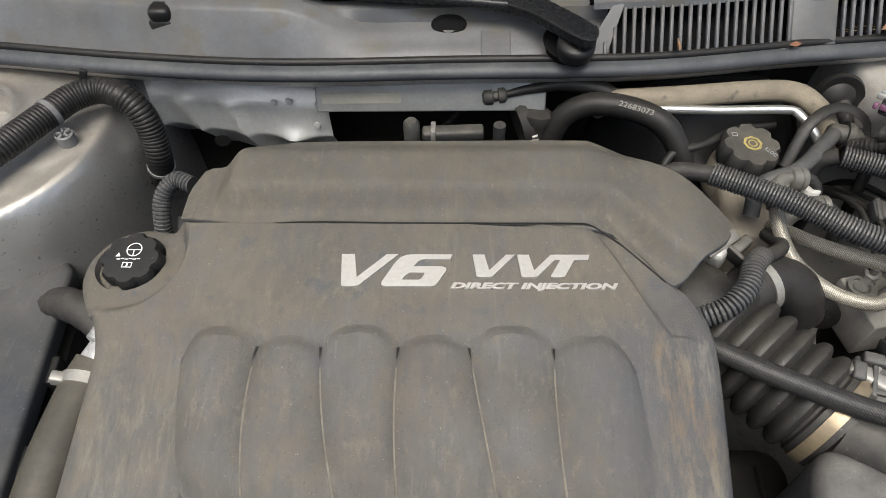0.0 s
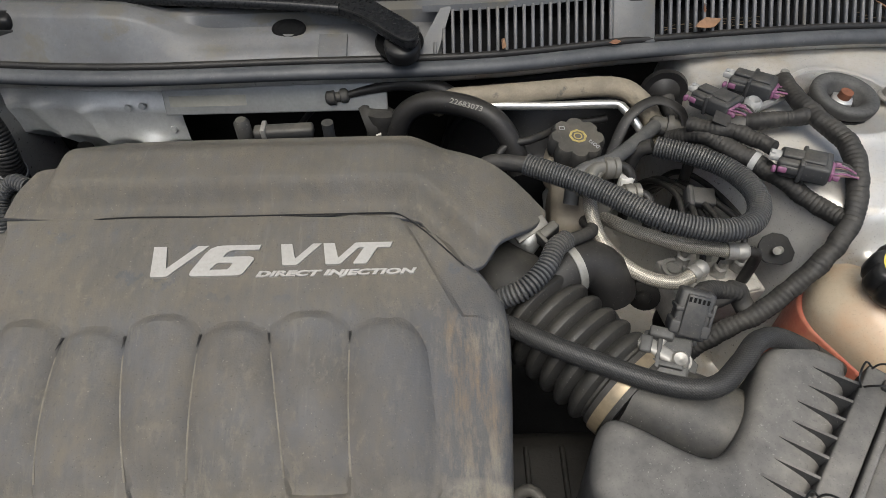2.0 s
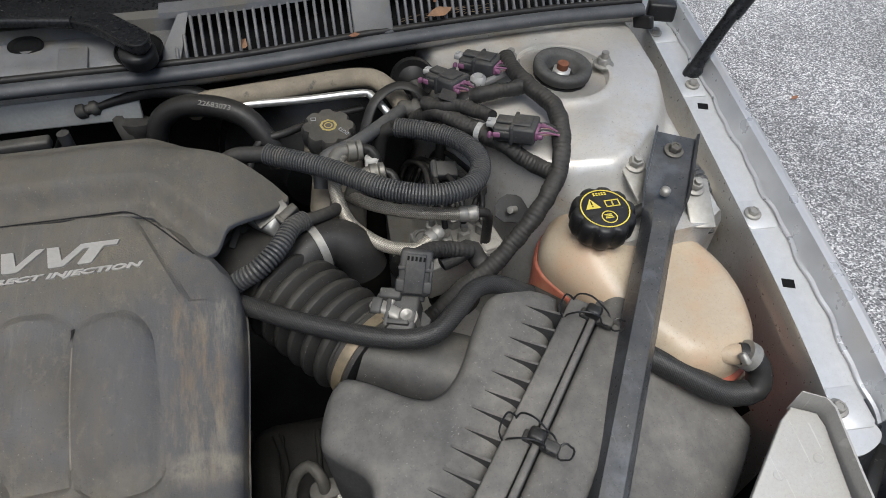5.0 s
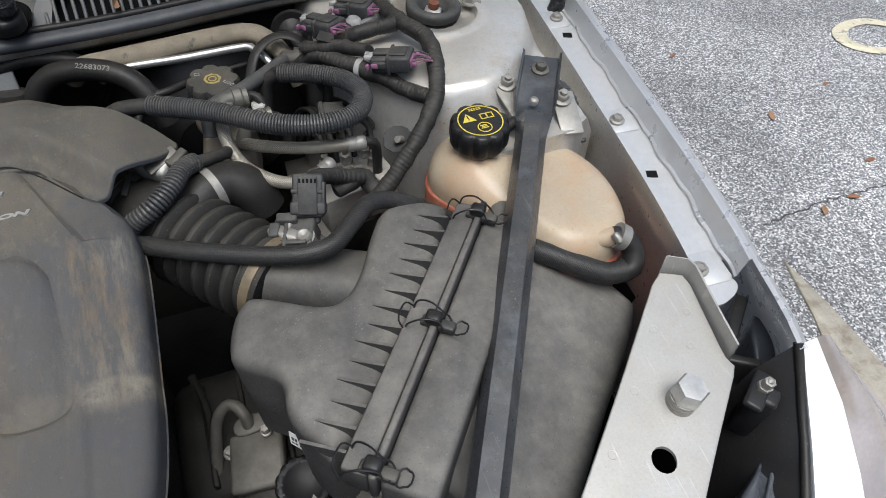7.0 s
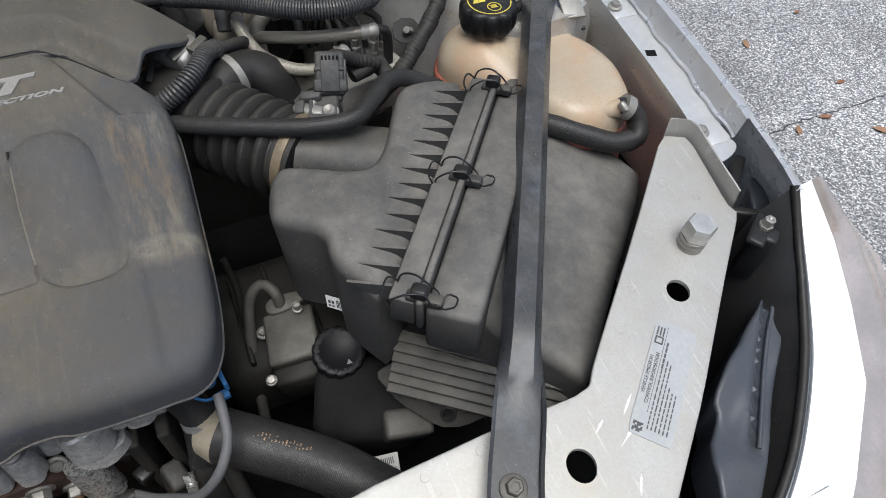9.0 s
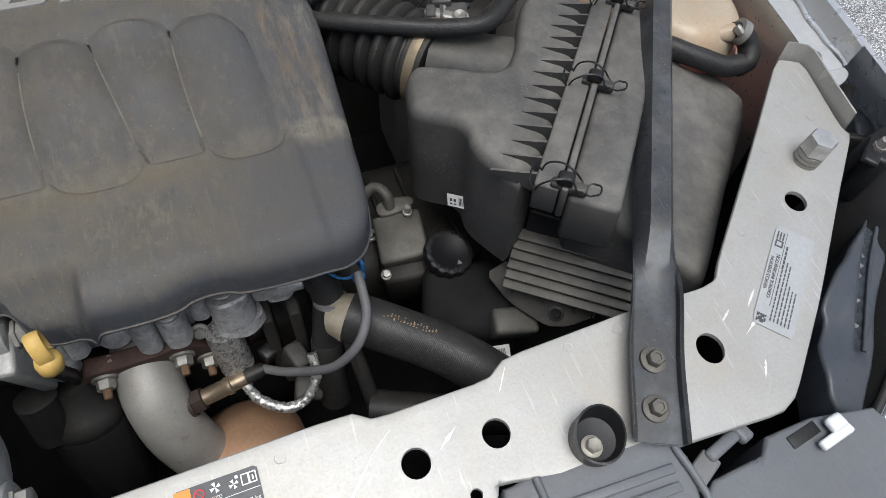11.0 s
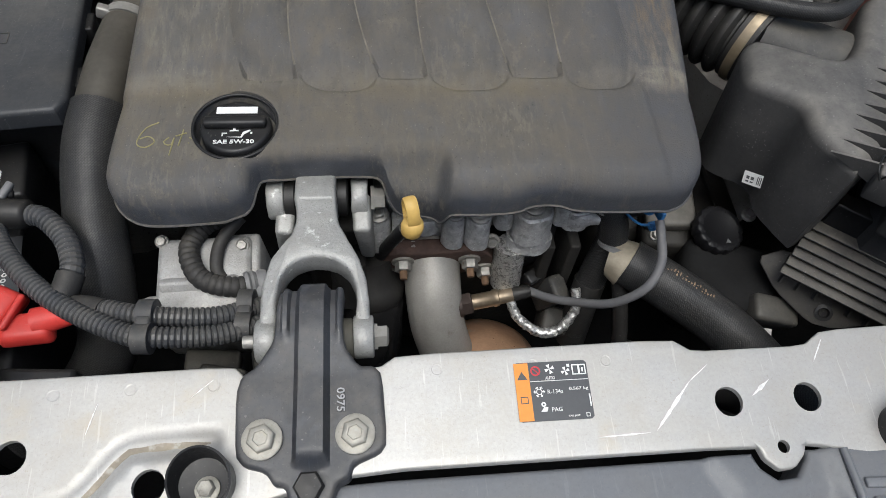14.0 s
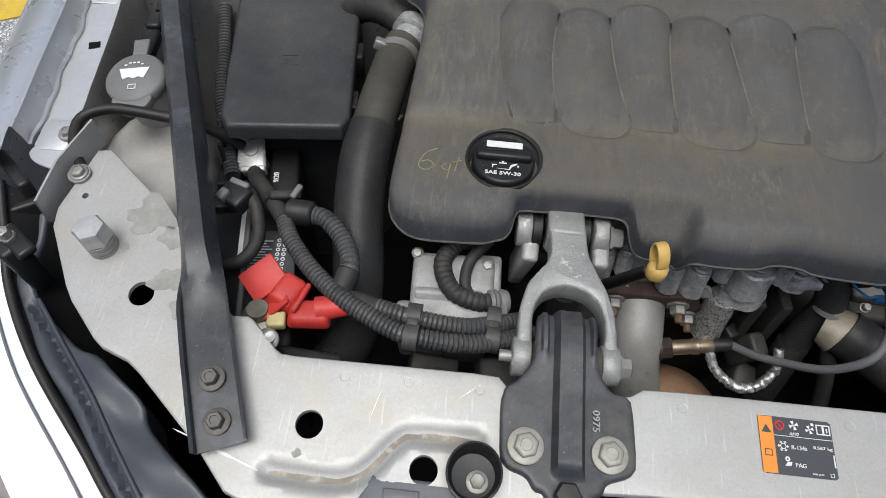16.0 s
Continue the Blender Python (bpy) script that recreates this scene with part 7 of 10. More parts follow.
UPW = Vector((-0.10, 0.35, 0.93)).normalized()
SID = Vector((0.95, 0.25, 0.05)).normalized()
SID = (SID - UPW * SID.dot(UPW)).normalized()
RX = UPW.cross(SID)
DR = Matrix(((RX.x, UPW.x, SID.x, -0.062), (RX.y, UPW.y, SID.y, 0.006), (RX.z, UPW.z, SID.z, 0.840), (0, 0, 0, 1)))
part("handle", moved(bmr, DR @ Matrix.Scale(0.82, 4)), YPL, dip)
part("stem", lathe([(0.0055, -0.010), (0.0085, -0.007), (0.0095, 0.0), (0.0085, 0.005), (0.005, 0.007)], 18, aim((-0.061, 0.001, 0.828), (0.15, 0.1, 1))), YPL, dip)
part("tube", tube([(-0.066, 0.003, 0.824), (-0.071, 0.014, 0.800), (-0.079, 0.036, 0.755), (-0.085, 0.055, 0.715), (-0.09, 0.07, 0.66)], 0.006, 12), RUBBER, dip)

# ---- torque strut: cast fork and bracket ----
strut = thing("torque_strut", (-0.139, -0.03, 0.78), "cast aluminium fork-shaped engine torque strut", "engine mount")
FK = material("sandcast_aluminium", (0.33, 0.33, 0.315), 0.5, metal=0.35, dust=0.35, vary=0.22, blotch=60, grain=520, bump=0.7, second=(0.66, 0.66, 0.64), second_at=0.62, dust_color=(0.28, 0.26, 0.22), speck=0.8, speck_color=(0.14, 0.13, 0.12))
fo = [(-0.1555, 0.050), (-0.1225, 0.050), (-0.1215, 0.012), (-0.118, 0.000), (-0.108, -0.018), (-0.1015, -0.032), (-0.0975, -0.050), (-0.0965, -0.075), (-0.0960, -0.092), (-0.1075, -0.092), (-0.1070, -0.072), (-0.1065, -0.050), (-0.1105, -0.037), (-0.121, -0.0265), (-0.138, -0.0225),
      (-0.155, -0.0275), (-0.163, -0.038), (-0.1665, -0.052), (-0.1660, -0.074), (-0.1665, -0.092), (-0.1805, -0.092), (-0.1775, -0.074), (-0.1780, -0.052), (-0.1745, -0.033), (-0.169, -0.019), (-0.157, -0.006), (-0.1525, 0.006), (-0.1535, 0.020)]


def fork_z(y):
    return np.interp(y, (-0.1, -0.06, -0.02, 0.0, 0.03, 0.05), (0.801, 0.808, 0.816, 0.821, 0.825, 0.822))


bmf = plate(round_off(fo, 2, 0.25), -0.011, 0.011, 0.0025)
for v in bmf.verts:
    v.co.z += float(fork_z(v.co.y))
part("fork", crumple(bmf, 0.0006, 140.0), FK, strut)
for x in (-0.1735, -0.1018):
    part("eye", lathe([(0.0150, -0.0075), (0.0162, -0.0065), (0.0162, 0.0065), (0.0150, 0.0075)], 24, aim((x, -0.083, 0.802), (1, 0, 0))), FK, strut)
part("rear_block", box(0.033, 0.030, 0.030, pose(-0.139, 0.040, 0.820, -4, 0, 0), 0.003), FK, strut)
part("rear_eye", lathe([(0.019, -0.0165), (0.0205, -0.015), (0.0205, 0.015), (0.019, 0.0165)], 28, aim((-0.139, 0.050, 0.812), (1, 0, 0))), FK, strut)
part("through_bolt", join(lathe([(0.005, -0.052), (0.005, 0.05)], 14, aim((-0.139, -0.083, 0.802), (1, 0, 0))), lathe([(0.011, 0.045), (0.011, 0.0475), (0.0088, 0.0475), (0.0088, 0.0545), (0.0065, 0.056)], 6, aim((-0.139, -0.083, 0.802), (1, 0, 0)))), STEEL, strut)
part("bush", lathe([(0.014, -0.028), (0.016, -0.026), (0.016, 0.026), (0.014, 0.028)], 24, aim((-0.137, -0.085, 0.803), (1, 0, 0))), material("olive_dusted_rubber", (0.05, 0.047, 0.036), 0.6, dust=0.3, vary=0.25, blotch=40), strut)
part("cast_mark", join(ring_print(0.0035, 0.0045, Matrix.Translation((-0.139, -0.010, 0.8290)) @ Matrix.Rotation(0.22, 4, "X"), 20), bars([(-0.0075, -0.0005, 0.004, 0.001), (0.0045, -0.0005, 0.004, 0.001), (-0.0025, -0.002, 0.005, 0.001)], Matrix.Translation((-0.139, -0.010, 0.8290)) @ Matrix.Rotation(0.22, 4, "X"))), FK, strut)
brk = thing("engine_bracket", (-0.14, 0.05, 0.76), "cast engine-side bracket ears with bolt", "bracket")
for x, lean in ((-0.1745, 7), (-0.1035, -3)):
    part("ear", crumple(join(lathe([(0.0165, -0.007), (0.0175, -0.006), (0.0175, 0.006), (0.0165, 0.007)], 24, aim((x, 0.052, 0.805), (1, 0, 0))), box(0.0135, 0.030, 0.074, pose(x + (0.004 if x < -0.14 else 0.003), 0.044, 0.770, 14, lean, 0), 0.004, 3, 1.2)), 0.0010, 90.0), FK, brk)
for x in (-0.1625, -0.1185):
    part("rubber_washer", lathe([(0.014, -0.005), (0.017, -0.004), (0.017, 0.004), (0.014, 0.005)], 24, aim((x, 0.052, 0.806), (1, 0, 0))), RUBBER, brk)
part("bolt", lathe([(0.012, 0.0), (0.012, 0.003), (0.0095, 0.003), (0.0095, 0.012), (0.007, 0.013)], 6, aim((-0.094, 0.052, 0.803), (1, 0, 0))), STEEL, brk)
part("mount_arm", crumple(box(0.07, 0.04, 0.04, pose(-0.14, 0.070, 0.750, 10, 0, 0), 0.008, 3), 0.002, 70.0), DARK, brk)

# pressed bracket bolted on the radiator support
pb = thing("strut_bracket", (-0.139, -0.13, 0.80), "black pressed steel strut bracket bolted to the support", "bracket")
po = [(-0.1625, -0.052), (-0.152, -0.052), (-0.148, -0.0475), (-0.129, -0.0475), (-0.125, -0.052), (-0.1150, -0.052), (-0.1165, -0.082), (-0.1150, -0.100), (-0.105, -0.115), (-0.095, -0.115), (-0.089, -0.121), (-0.087, -0.167), (-0.092, -0.174), (-0.109, -0.180), (-0.112, -0.188), (-0.120, -0.191), (-0.124, -0.203), (-0.131, -0.209), (-0.143, -0.209), (-0.150, -0.203), (-0.154, -0.191), (-0.161, -0.190), (-0.167, -0.181), (-0.181, -0.177), (-0.187, -0.170), (-0.189, -0.130), (-0.186, -0.118), (-0.176, -0.112), (-0.1645, -0.094), (-0.1640, -0.075)]


def bracket_top(x, y):
    z = np.interp(y, (-0.21, -0.16, -0.12, -0.09, -0.07, -0.055, -0.04), (0.804, 0.813, 0.820, 0.827, 0.830, 0.826, 0.806))
    u_ = (x + 0.1375)
    z = z + 0.0085 * smoothstep(-np.abs(u_), -0.0125, -0.0085) * smoothstep(y, -0.183, -0.172)
    z = z + 0.0035 * smoothstep(-np.abs(np.abs(u_) - 0.0195), -0.0035, -0.0015) * smoothstep(y, -0.100, -0.080)
    return z


TANBOLT = material("tan_dusted_bolt", (0.36, 0.345, 0.30), 0.5, metal=0.25, dust=0.4, vary=0.25, blotch=70, dust_color=(0.26, 0.235, 0.185), speck=0.5, speck_color=(0.14, 0.12, 0.09))
BROWN_DUST = material("dusty_black_steel", (0.026, 0.030, 0.038), 0.36, dust=0.5, low=0.1, blotch=20, second=(0.045, 0.05, 0.06), second_at=0.5, scratch=0.15, speck=0.5, dust_color=(0.15, 0.135, 0.11))
part("pressing", sheet(round_off(po, 1, 0.18), bracket_top, 0.010, 0.003, 0.0025, lines=[[(-0.1375 + o, -0.104 + 0.050 * j / 20) for j in range(21)] for o in (-0.023, -0.021, -0.018, -0.016, 0.016, 0.018, 0.021, 0.023)] + [[(-0.1375 + o, -0.186 + 0.132 * j / 60) for j in range(61)] for o in (-0.0125, -0.0105, -0.0085, 0.0085, 0.0105, 0.0125)]), BROWN_DUST, pb, smooth=40)
for x in (-0.169, -0.108):
    part("bolt", hexbolt((x, -0.162, 0.8155), (0, -0.19, 1), 0.0094, 0.008, 1.42), TANBOLT, pb)
part("pin", lathe([(0.010, -0.01), (0.010, 0.003), (0.0085, 0.005), (0.0001, 0.0055)], 6, aim((-0.138, -0.193, 0.811), (0, -0.19, 1))), RUBBER, pb)
part("cast_number", flat_text("0975", -0.008, 0.008, -0.0027, 0.0027, Matrix.Translation((-0.1175, -0.139, 0.8197)) @ Matrix.Rotation(0.2, 4, "X") @ Matrix.Rotation(-1.57, 4, "Z"), 0.01), GREYINK, pb, "stamped number 0975")

# ---- labels on the support ----
tilt = math.atan(0.19)
LBL = Matrix.Translation((0.0325, -0.1385, slope(0, -0.1385) + 0.0006)) @ Matrix.Rotation(tilt, 4, "X")
ORANGE = material("orange_label", (0.75, 0.25, 0.02), 0.45, vary=0.05)
CHAR = material("charcoal_label", (0.045, 0.047, 0.05), 0.4, vary=0.08)
REDP = material("red_print", (0.5, 0.02, 0.03), 0.5, vary=0.05)
ac = thing("refrigerant_label", (0.033, -0.1405, 0.80), "orange and charcoal refrigerant label stuck on metal", "label")
field_ = part("charcoal_field", plate(round_off([(-0.027, -0.021), (0.027, -0.021), (0.027, 0.021), (-0.027, 0.021)], 1, 0.04), 0, 0.0004, m=LBL), CHAR, ac)
LT = LBL @ Matrix.Translation((0, 0, 0.0005))
part("orange_field", plate([(-0.027, -0.0205), (-0.0165, -0.0205), (-0.0165, 0.0205), (-0.027, 0.0205)], 0, 0.0003, m=LT), ORANGE, ac, "orange warning field")
L2 = LT @ Matrix.Translation((0, 0, 0.0002))
part("warning_triangle", flat_print([(-0.0255, 0.0085), (-0.018, 0.0085), (-0.02175, 0.0145)], L2), CHAR, field_)
part("book_symbol", frame_print(-0.0245, -0.0085, 0.0055, 0.005, 0.0006, L2), CHAR, field_)
part("prohibition_disc", join(ring_print(0.0026, 0.0036, L2 @ Matrix.Translation((-0.0115, 0.0145, 0)), 20), plate([(-0.014, 0.0165), (-0.0135, 0.017), (-0.009, 0.0125), (-0.0095, 0.012)], 0, 0.0004, m=L2)), REDP, field_, "red prohibition symbol")


def fan(cx, cy, r):
    return join(*[plate([(cx, cy), (cx + r * math.cos(a - 0.45), cy + r * math.sin(a - 0.45)), (cx + r * math.cos(a + 0.3), cy + r * math.sin(a + 0.3))], 0, 0.0004, m=L2) for a in (0.4, 1.97, 3.54, 5.11)])


part("fan_symbol", join(fan(-0.001, 0.0155, 0.0036), fan(0.0105, 0.0135, 0.0032), bars([(0.012, 0.0165, 0.002, 0.002)], L2)), WHITE, field_)
part("book_symbol", join(frame_print(0.0155, 0.0105, 0.0052, 0.0075, 0.0008, L2), frame_print(0.0205, 0.0105, 0.0052, 0.0075, 0.0008, L2), bars([(0.0227, 0.0125, 0.001, 0.003)], L2)), WHITE, field_)
part("writing", join(flat_text("AUTO", -0.0048, 0.0022, 0.0080, 0.0102, L2), flat_text("R-134a", -0.0045, 0.0068, -0.0022, 0.0008, L2), flat_text("0.567 kg", 0.0115, 0.0255, -0.0010, 0.0018, L2), flat_text("PAG", -0.0030, 0.0045, -0.0148, -0.0118, L2), flat_text("SAE J639", 0.0085, 0.0165, -0.0192, -0.0178, L2)), WHITE, field_, "white letters R-134a 0.567 kg PAG")
part("snow_symbol", join(ring_print(0.0017, 0.0022, L2 @ Matrix.Translation((-0.0105, -0.0005, 0)), 16), *[bars([(0.0021, -0.0003, 0.0020, 0.0006), (-0.0041, -0.0003, 0.0020, 0.0006), (0.0030, -0.0011, 0.0005, 0.0022), (-0.0035, -0.0011, 0.0005, 0.0022)], L2 @ Matrix.Translation((-0.0105, -0.0005, 0)) @ Matrix.Rotation(a, 4, "Z")) for a in (0, 1.05, 2.09)]), WHITE, field_)
part("oil_symbol", join(flat_print([(-0.011, -0.0145), (-0.0065, -0.0145), (-0.0055, -0.0115), (-0.0085, -0.0115)], L2), ring_print(0.0008, 0.0018, L2 @ Matrix.Translation((-0.0085, -0.0095, 0)), 10)), WHITE, field_)
part("rule", bars([(-0.0163, 0.0068, 0.0428, 0.0004)], L2), WHITE, field_)
part("square_mark", frame_print(0.0212, -0.0195, 0.0028, 0.0028, 0.0004, L2), WHITE, field_)
part("side_mark", bars([(0.0252, -0.0125, 0.0009, 0.009)], L2), WHITE, field_)

em = thing("emission_label", (0.54, -0.10, 0.81), "grey emission label with black print on metal", "label")
EMM = Matrix.Translation((0.5062, -0.1190, slope(0, -0.1190) + 0.0006)) @ Matrix.Rotation(tilt, 4, "X") @ Matrix.Rotation(0.752, 4, "Z")
PAPER = material("grey_label", (0.36, 0.37, 0.37), 0.5, vary=0.04)
INK = material("black_print", (0.07, 0.072, 0.075), 0.5, vary=0.05)
paper_ = part("paper", plate(round_off([(-0.0525, -0.0175), (0.0505, -0.0175), (0.0505, 0.0175), (-0.0525, 0.0175)], 1, 0.05), 0, 0.0004, m=EMM), PAPER, em)
E2 = EMM @ Matrix.Translation((0, 0, 0.0005))
part("writing", join(flat_text("VEHICLE EMISSION", -0.018, 0.016, 0.0130, 0.0160, E2), flat_text("CONTROL INFORMATION", -0.025, 0.020, 0.0085, 0.0115, E2)), INK, paper_, "black letters VEHICLE EMISSION CONTROL INFORMATION")
rows = []
random.seed(4)
for j in range(6):
    x = -0.045
    while x < (0.005, 0.012, 0.012, -0.008, -0.010, -0.012)[j]:
        wd = random.uniform(0.002, 0.006)
        rows.append((x, 0.0035 - j * 0.0031, wd, 0.0010))
        x += wd + 0.0012
rows += [(0.008 + 0.005 * i, 0.0035, 0.004, 0.0015) for i in range(5)]
rows += [(-0.032, 0.0068, 0.078, 0.0003)]
part("small_print", bars(rows, E2), INK, paper_)
part("square_mark", join(frame_print(0.028, 0.0085, 0.007, 0.007, 0.0012, E2), bars([(0.036, 0.009 + 0.0026 * i, 0.008, 0.0012) for i in range(3)], E2)), INK, paper_)
part("dark_square", bars([(-0.050 + 0.0016 * i, 0.0075 + 0.0016 * j, 0.0015, 0.0015) for i in range(5) for j in range(5) if (i * 7 + j * 5 + i * j) % 3], E2), INK, paper_)

# ---- big bolts and details on the support ----
BOLTHEAD = material("zinc_bolt_head", (0.55, 0.545, 0.52), 0.4, metal=0.6, dust=0.15, vary=0.2, blotch=70, speck=0.4, speck_color=(0.3, 0.24, 0.16))
for x, y in ((0.602, -0.021), (-0.533, -0.036)):
    bb = thing("hood_stop_bolt", (x, y, slope(x, y)), "large silver hexagonal bolt with stacked washers", "bolt", "hood stop bolts")
    m = aim((x, y, slope(x, y) - 0.001), (0, -0.12, 1), 0.4)
    part("washers", lathe([(0.0125, 0), (0.0125, 0.004), (0.0105, 0.0045), (0.0125, 0.005), (0.0125, 0.009), (0.011, 0.0095), (0.0125, 0.010), (0.0125, 0.014), (0.009, 0.015)], 28, m), STEEL, bb)
    part("head", lathe([(0.0130, 0.015), (0.0138, 0.017), (0.0138, 0.029), (0.0120, 0.032), (0.0001, 0.0325)], 6, m), BOLTHEAD, bb)
tagged(part("ground_cable", tube([(-0.577, 0.033, 0.842), (-0.597, 0.058, 0.845), (-0.607, 0.093, 0.850), (-0.586, 0.108, 0.854), (-0.55, 0.112, 0.850), (-0.50, 0.117, 0.835), (-0.47, 0.13, 0.80)], 0.0055, 12), RUBBER), "black ground cable bolted to the support", "cable")
gb = thing("cable_lug", (-0.579, 0.032, slope(0, 0.032)), "cable lug under a small bolt", "cable lug")
part("lug", plate(circle(0, 0, 0.010), 0, 0.002, m=aim((-0.579, 0.030, slope(0, 0.030) + 0.001), (0, -0.19, 1))), STEEL, gb)
part("bolt", hexbolt((-0.579, 0.030, slope(0, 0.030) + 0.003), (0, -0.19, 1), 0.0065, 0.006, 1.3), STEEL, gb)


# ---- battery, cables, hoses on the battery side ----
RED = material("red_soft_plastic", (0.50, 0.035, 0.028), 0.45, vary=0.25, blotch=22, dust=0.14, speck=0.3)
BATTZINC = material("dull_lead_clamp", (0.50, 0.49, 0.46), 0.45, metal=0.4, dust=0.2, vary=0.25, blotch=60, speck=0.5, speck_color=(0.2, 0.18, 0.15))
GREASE = material("greasy_terminal", (0.20, 0.185, 0.14), 0.35, metal=0.3, vary=0.4, blotch=70)
part("printed_label", plate([(-0.445, 0.045), (-0.400, 0.051), (-0.386, -0.010), (-0.432, -0.016)], 0.7655, 0.7660), INK, battery, "black printed label")
BTL = Matrix.Translation((-0.418, 0.018, 0.7662)) @ Matrix.Rotation(-0.22 + 0.34, 4, "Z")
part("label_rows", bars([(-0.020, -0.024 + 0.0034 * i, 0.022 - 0.003 * (i % 3), 0.0013) for i in range(13)], BTL), WHITE, battery)
part("punch_dots", join(*[ring_print(0.0012, 0.0022, BTL @ Matrix.Translation((0.008 + 0.006 * i, -0.022 + 0.0058 * j, 0)), 10) for i in range(2) for j in range(8)]), WHITE, battery)
part("white_strip", plate([(-0.461, 0.075), (-0.452, 0.077), (-0.436, 0.0), (-0.445, -0.002)], 0.7655, 0.7660), WHITE, battery)
part("edge_rail", tube([(-0.470, 0.16, 0.767), (-0.452, 0.07, 0.767), (-0.425, -0.06, 0.767)], 0.003, 8), GREYPLASTIC, battery)
part("date_block", box(0.030, 0.070, 0.040, pose(-0.428, 0.122, 0.756, 0, 0, 12), 0.004), PLASTIC, battery)
part("date_print", flat_text("9/20", -0.007, 0.007, -0.0028, 0.0028, Matrix.Translation((-0.434, 0.112, 0.7765)) @ Matrix.Rotation(1.75, 4, "Z"), 0.02), WHITE, battery, "white date 9/20")
for i in range(3):
    part("vent_cap", box(0.026, 0.022, 0.012, pose(-0.487 + 0.004 * i, 0.14 - 0.032 * i, 0.770, 0, 0, 12), 0.002), PLASTIC, battery)
neg = thing("battery_clamp", (-0.463, 0.135, 0.77), "silver battery terminal clamp with black cable", "clamp")
part("clamp", join(box(0.029, 0.036, 0.006, pose(-0.462, 0.128, 0.790, 20, -6, 12), 0.003), box(0.025, 0.006, 0.018, pose(-0.456, 0.112, 0.783, 25, 0, 12), 0.0015), box(0.004, 0.022, 0.014, pose(-0.475, 0.128, 0.784, 8, 0, 12), 0.001)), BATTZINC, neg)
part("post", lathe([(0.0085, -0.03), (0.0080, 0.0035), (0.007, 0.0042), (0.0001, 0.0035)], 20, pose(-0.4625, 0.132, 0.7915, 12, -8, 0)), ALU, neg)
part("cable", tube([(-0.454, 0.108, 0.784), (-0.445, 0.092, 0.794), (-0.430, 0.072, 0.801), (-0.414, 0.052, 0.803), (-0.401, 0.036, 0.803)], 0.0085), TAPE, neg)
part("tie", lathe([(0.0095, -0.004), (0.0105, -0.004), (0.0105, 0.004), (0.0095, 0.004)], 14, aim((-0.418, 0.057, 0.803), (0.6, -0.7, 0.1))), PLASTIC, neg)
part("tie", box(0.030, 0.010, 0.008, pose(-0.404, 0.058, 0.812, 10, 5, 15), 0.003), TAPE, neg)
part("tie", box(0.006, 0.016, 0.006, pose(-0.393, 0.060, 0.816, 10, 5, -20), 0.002), GREYPLASTIC, neg)
sen = thing("battery_sensor", (-0.46, 0.08, 0.77), "black battery sensor plug with looping lead", "sensor")
part("plug", box(0.028, 0.024, 0.018, pose(-0.449, 0.050, 0.812, 12, 0, -30), 0.003), PLASTIC, sen)
part("plug_tip", box(0.009, 0.012, 0.010, pose(-0.458, 0.044, 0.820, 12, 0, -30), 0.002), GREYPLASTIC, sen)
part("plug_clip", box(0.020, 0.006, 0.006, pose(-0.446, 0.058, 0.822, 12, 0, -20), 0.0015), GREYPLASTIC, sen)
part("lead", tube([(-0.446, 0.062, 0.815), (-0.437, 0.054, 0.812), (-0.428, 0.040, 0.803), (-0.424, 0.018, 0.790), (-0.434, -0.003, 0.784), (-0.456, -0.006, 0.778), (-0.482, 0.004, 0.772), (-0.50, 0.03, 0.765)], 0.0065, 12), TAPE, sen)
pc = thing("battery_cable", (-0.30, -0.05, 0.77), "long black corrugated battery cable", "wiring loom", "battery cables")
part("conduit", tube([(-0.402, 0.038, 0.803), (-0.388, 0.012, 0.803), (-0.360, -0.020, 0.802), (-0.326, -0.046, 0.801), (-0.284, -0.068, 0.800), (-0.262, -0.073, 0.799), (-0.221, -0.070, 0.790), (-0.187, -0.057, 0.780), (-0.160, -0.040, 0.768)], 0.0084, 14, ring=0.0042, depth=0.10), LOOM, pc)
pc2 = thing("battery_cable", (-0.25, -0.05, 0.77), "shorter black corrugated cable from the red boot", "wiring loom", "battery cables")
part("conduit", tube([(-0.322, -0.040, 0.794), (-0.297, -0.047, 0.797), (-0.267, -0.054, 0.798), (-0.223, -0.053, 0.790), (-0.193, -0.041, 0.780), (-0.165, -0.025, 0.768)], 0.0080, 14, ring=0.0042, depth=0.10), LOOM, pc2)
part("tape_end", tube([(-0.345, -0.038, 0.790), (-0.318, -0.041, 0.794), (-0.30, -0.047, 0.797)], 0.0088), TAPE, pc2)
pc3 = thing("battery_cable", (-0.34, 0.0, 0.77), "thick black corrugated cable loop beside the battery", "wiring loom", "battery cables")
part("conduit", tube([(-0.376, 0.042, 0.806), (-0.360, 0.036, 0.808), (-0.340, 0.016, 0.806), (-0.329, -0.008, 0.804), (-0.330, -0.020, 0.801)], 0.0090, 14, ring=0.0048, depth=0.10), LOOM, pc3)
part("end_boot", lathe([(0.010, -0.014), (0.0125, -0.012), (0.0125, 0.010), (0.009, 0.013)], 18, aim((-0.385, 0.043, 0.806), (1, -0.15, 0.1))), RUBBER, pc3)
part("tape_end", tube([(-0.329, -0.016, 0.802), (-0.332, -0.028, 0.798), (-0.339, -0.038, 0.792)], 0.0105), TAPE, pc3)
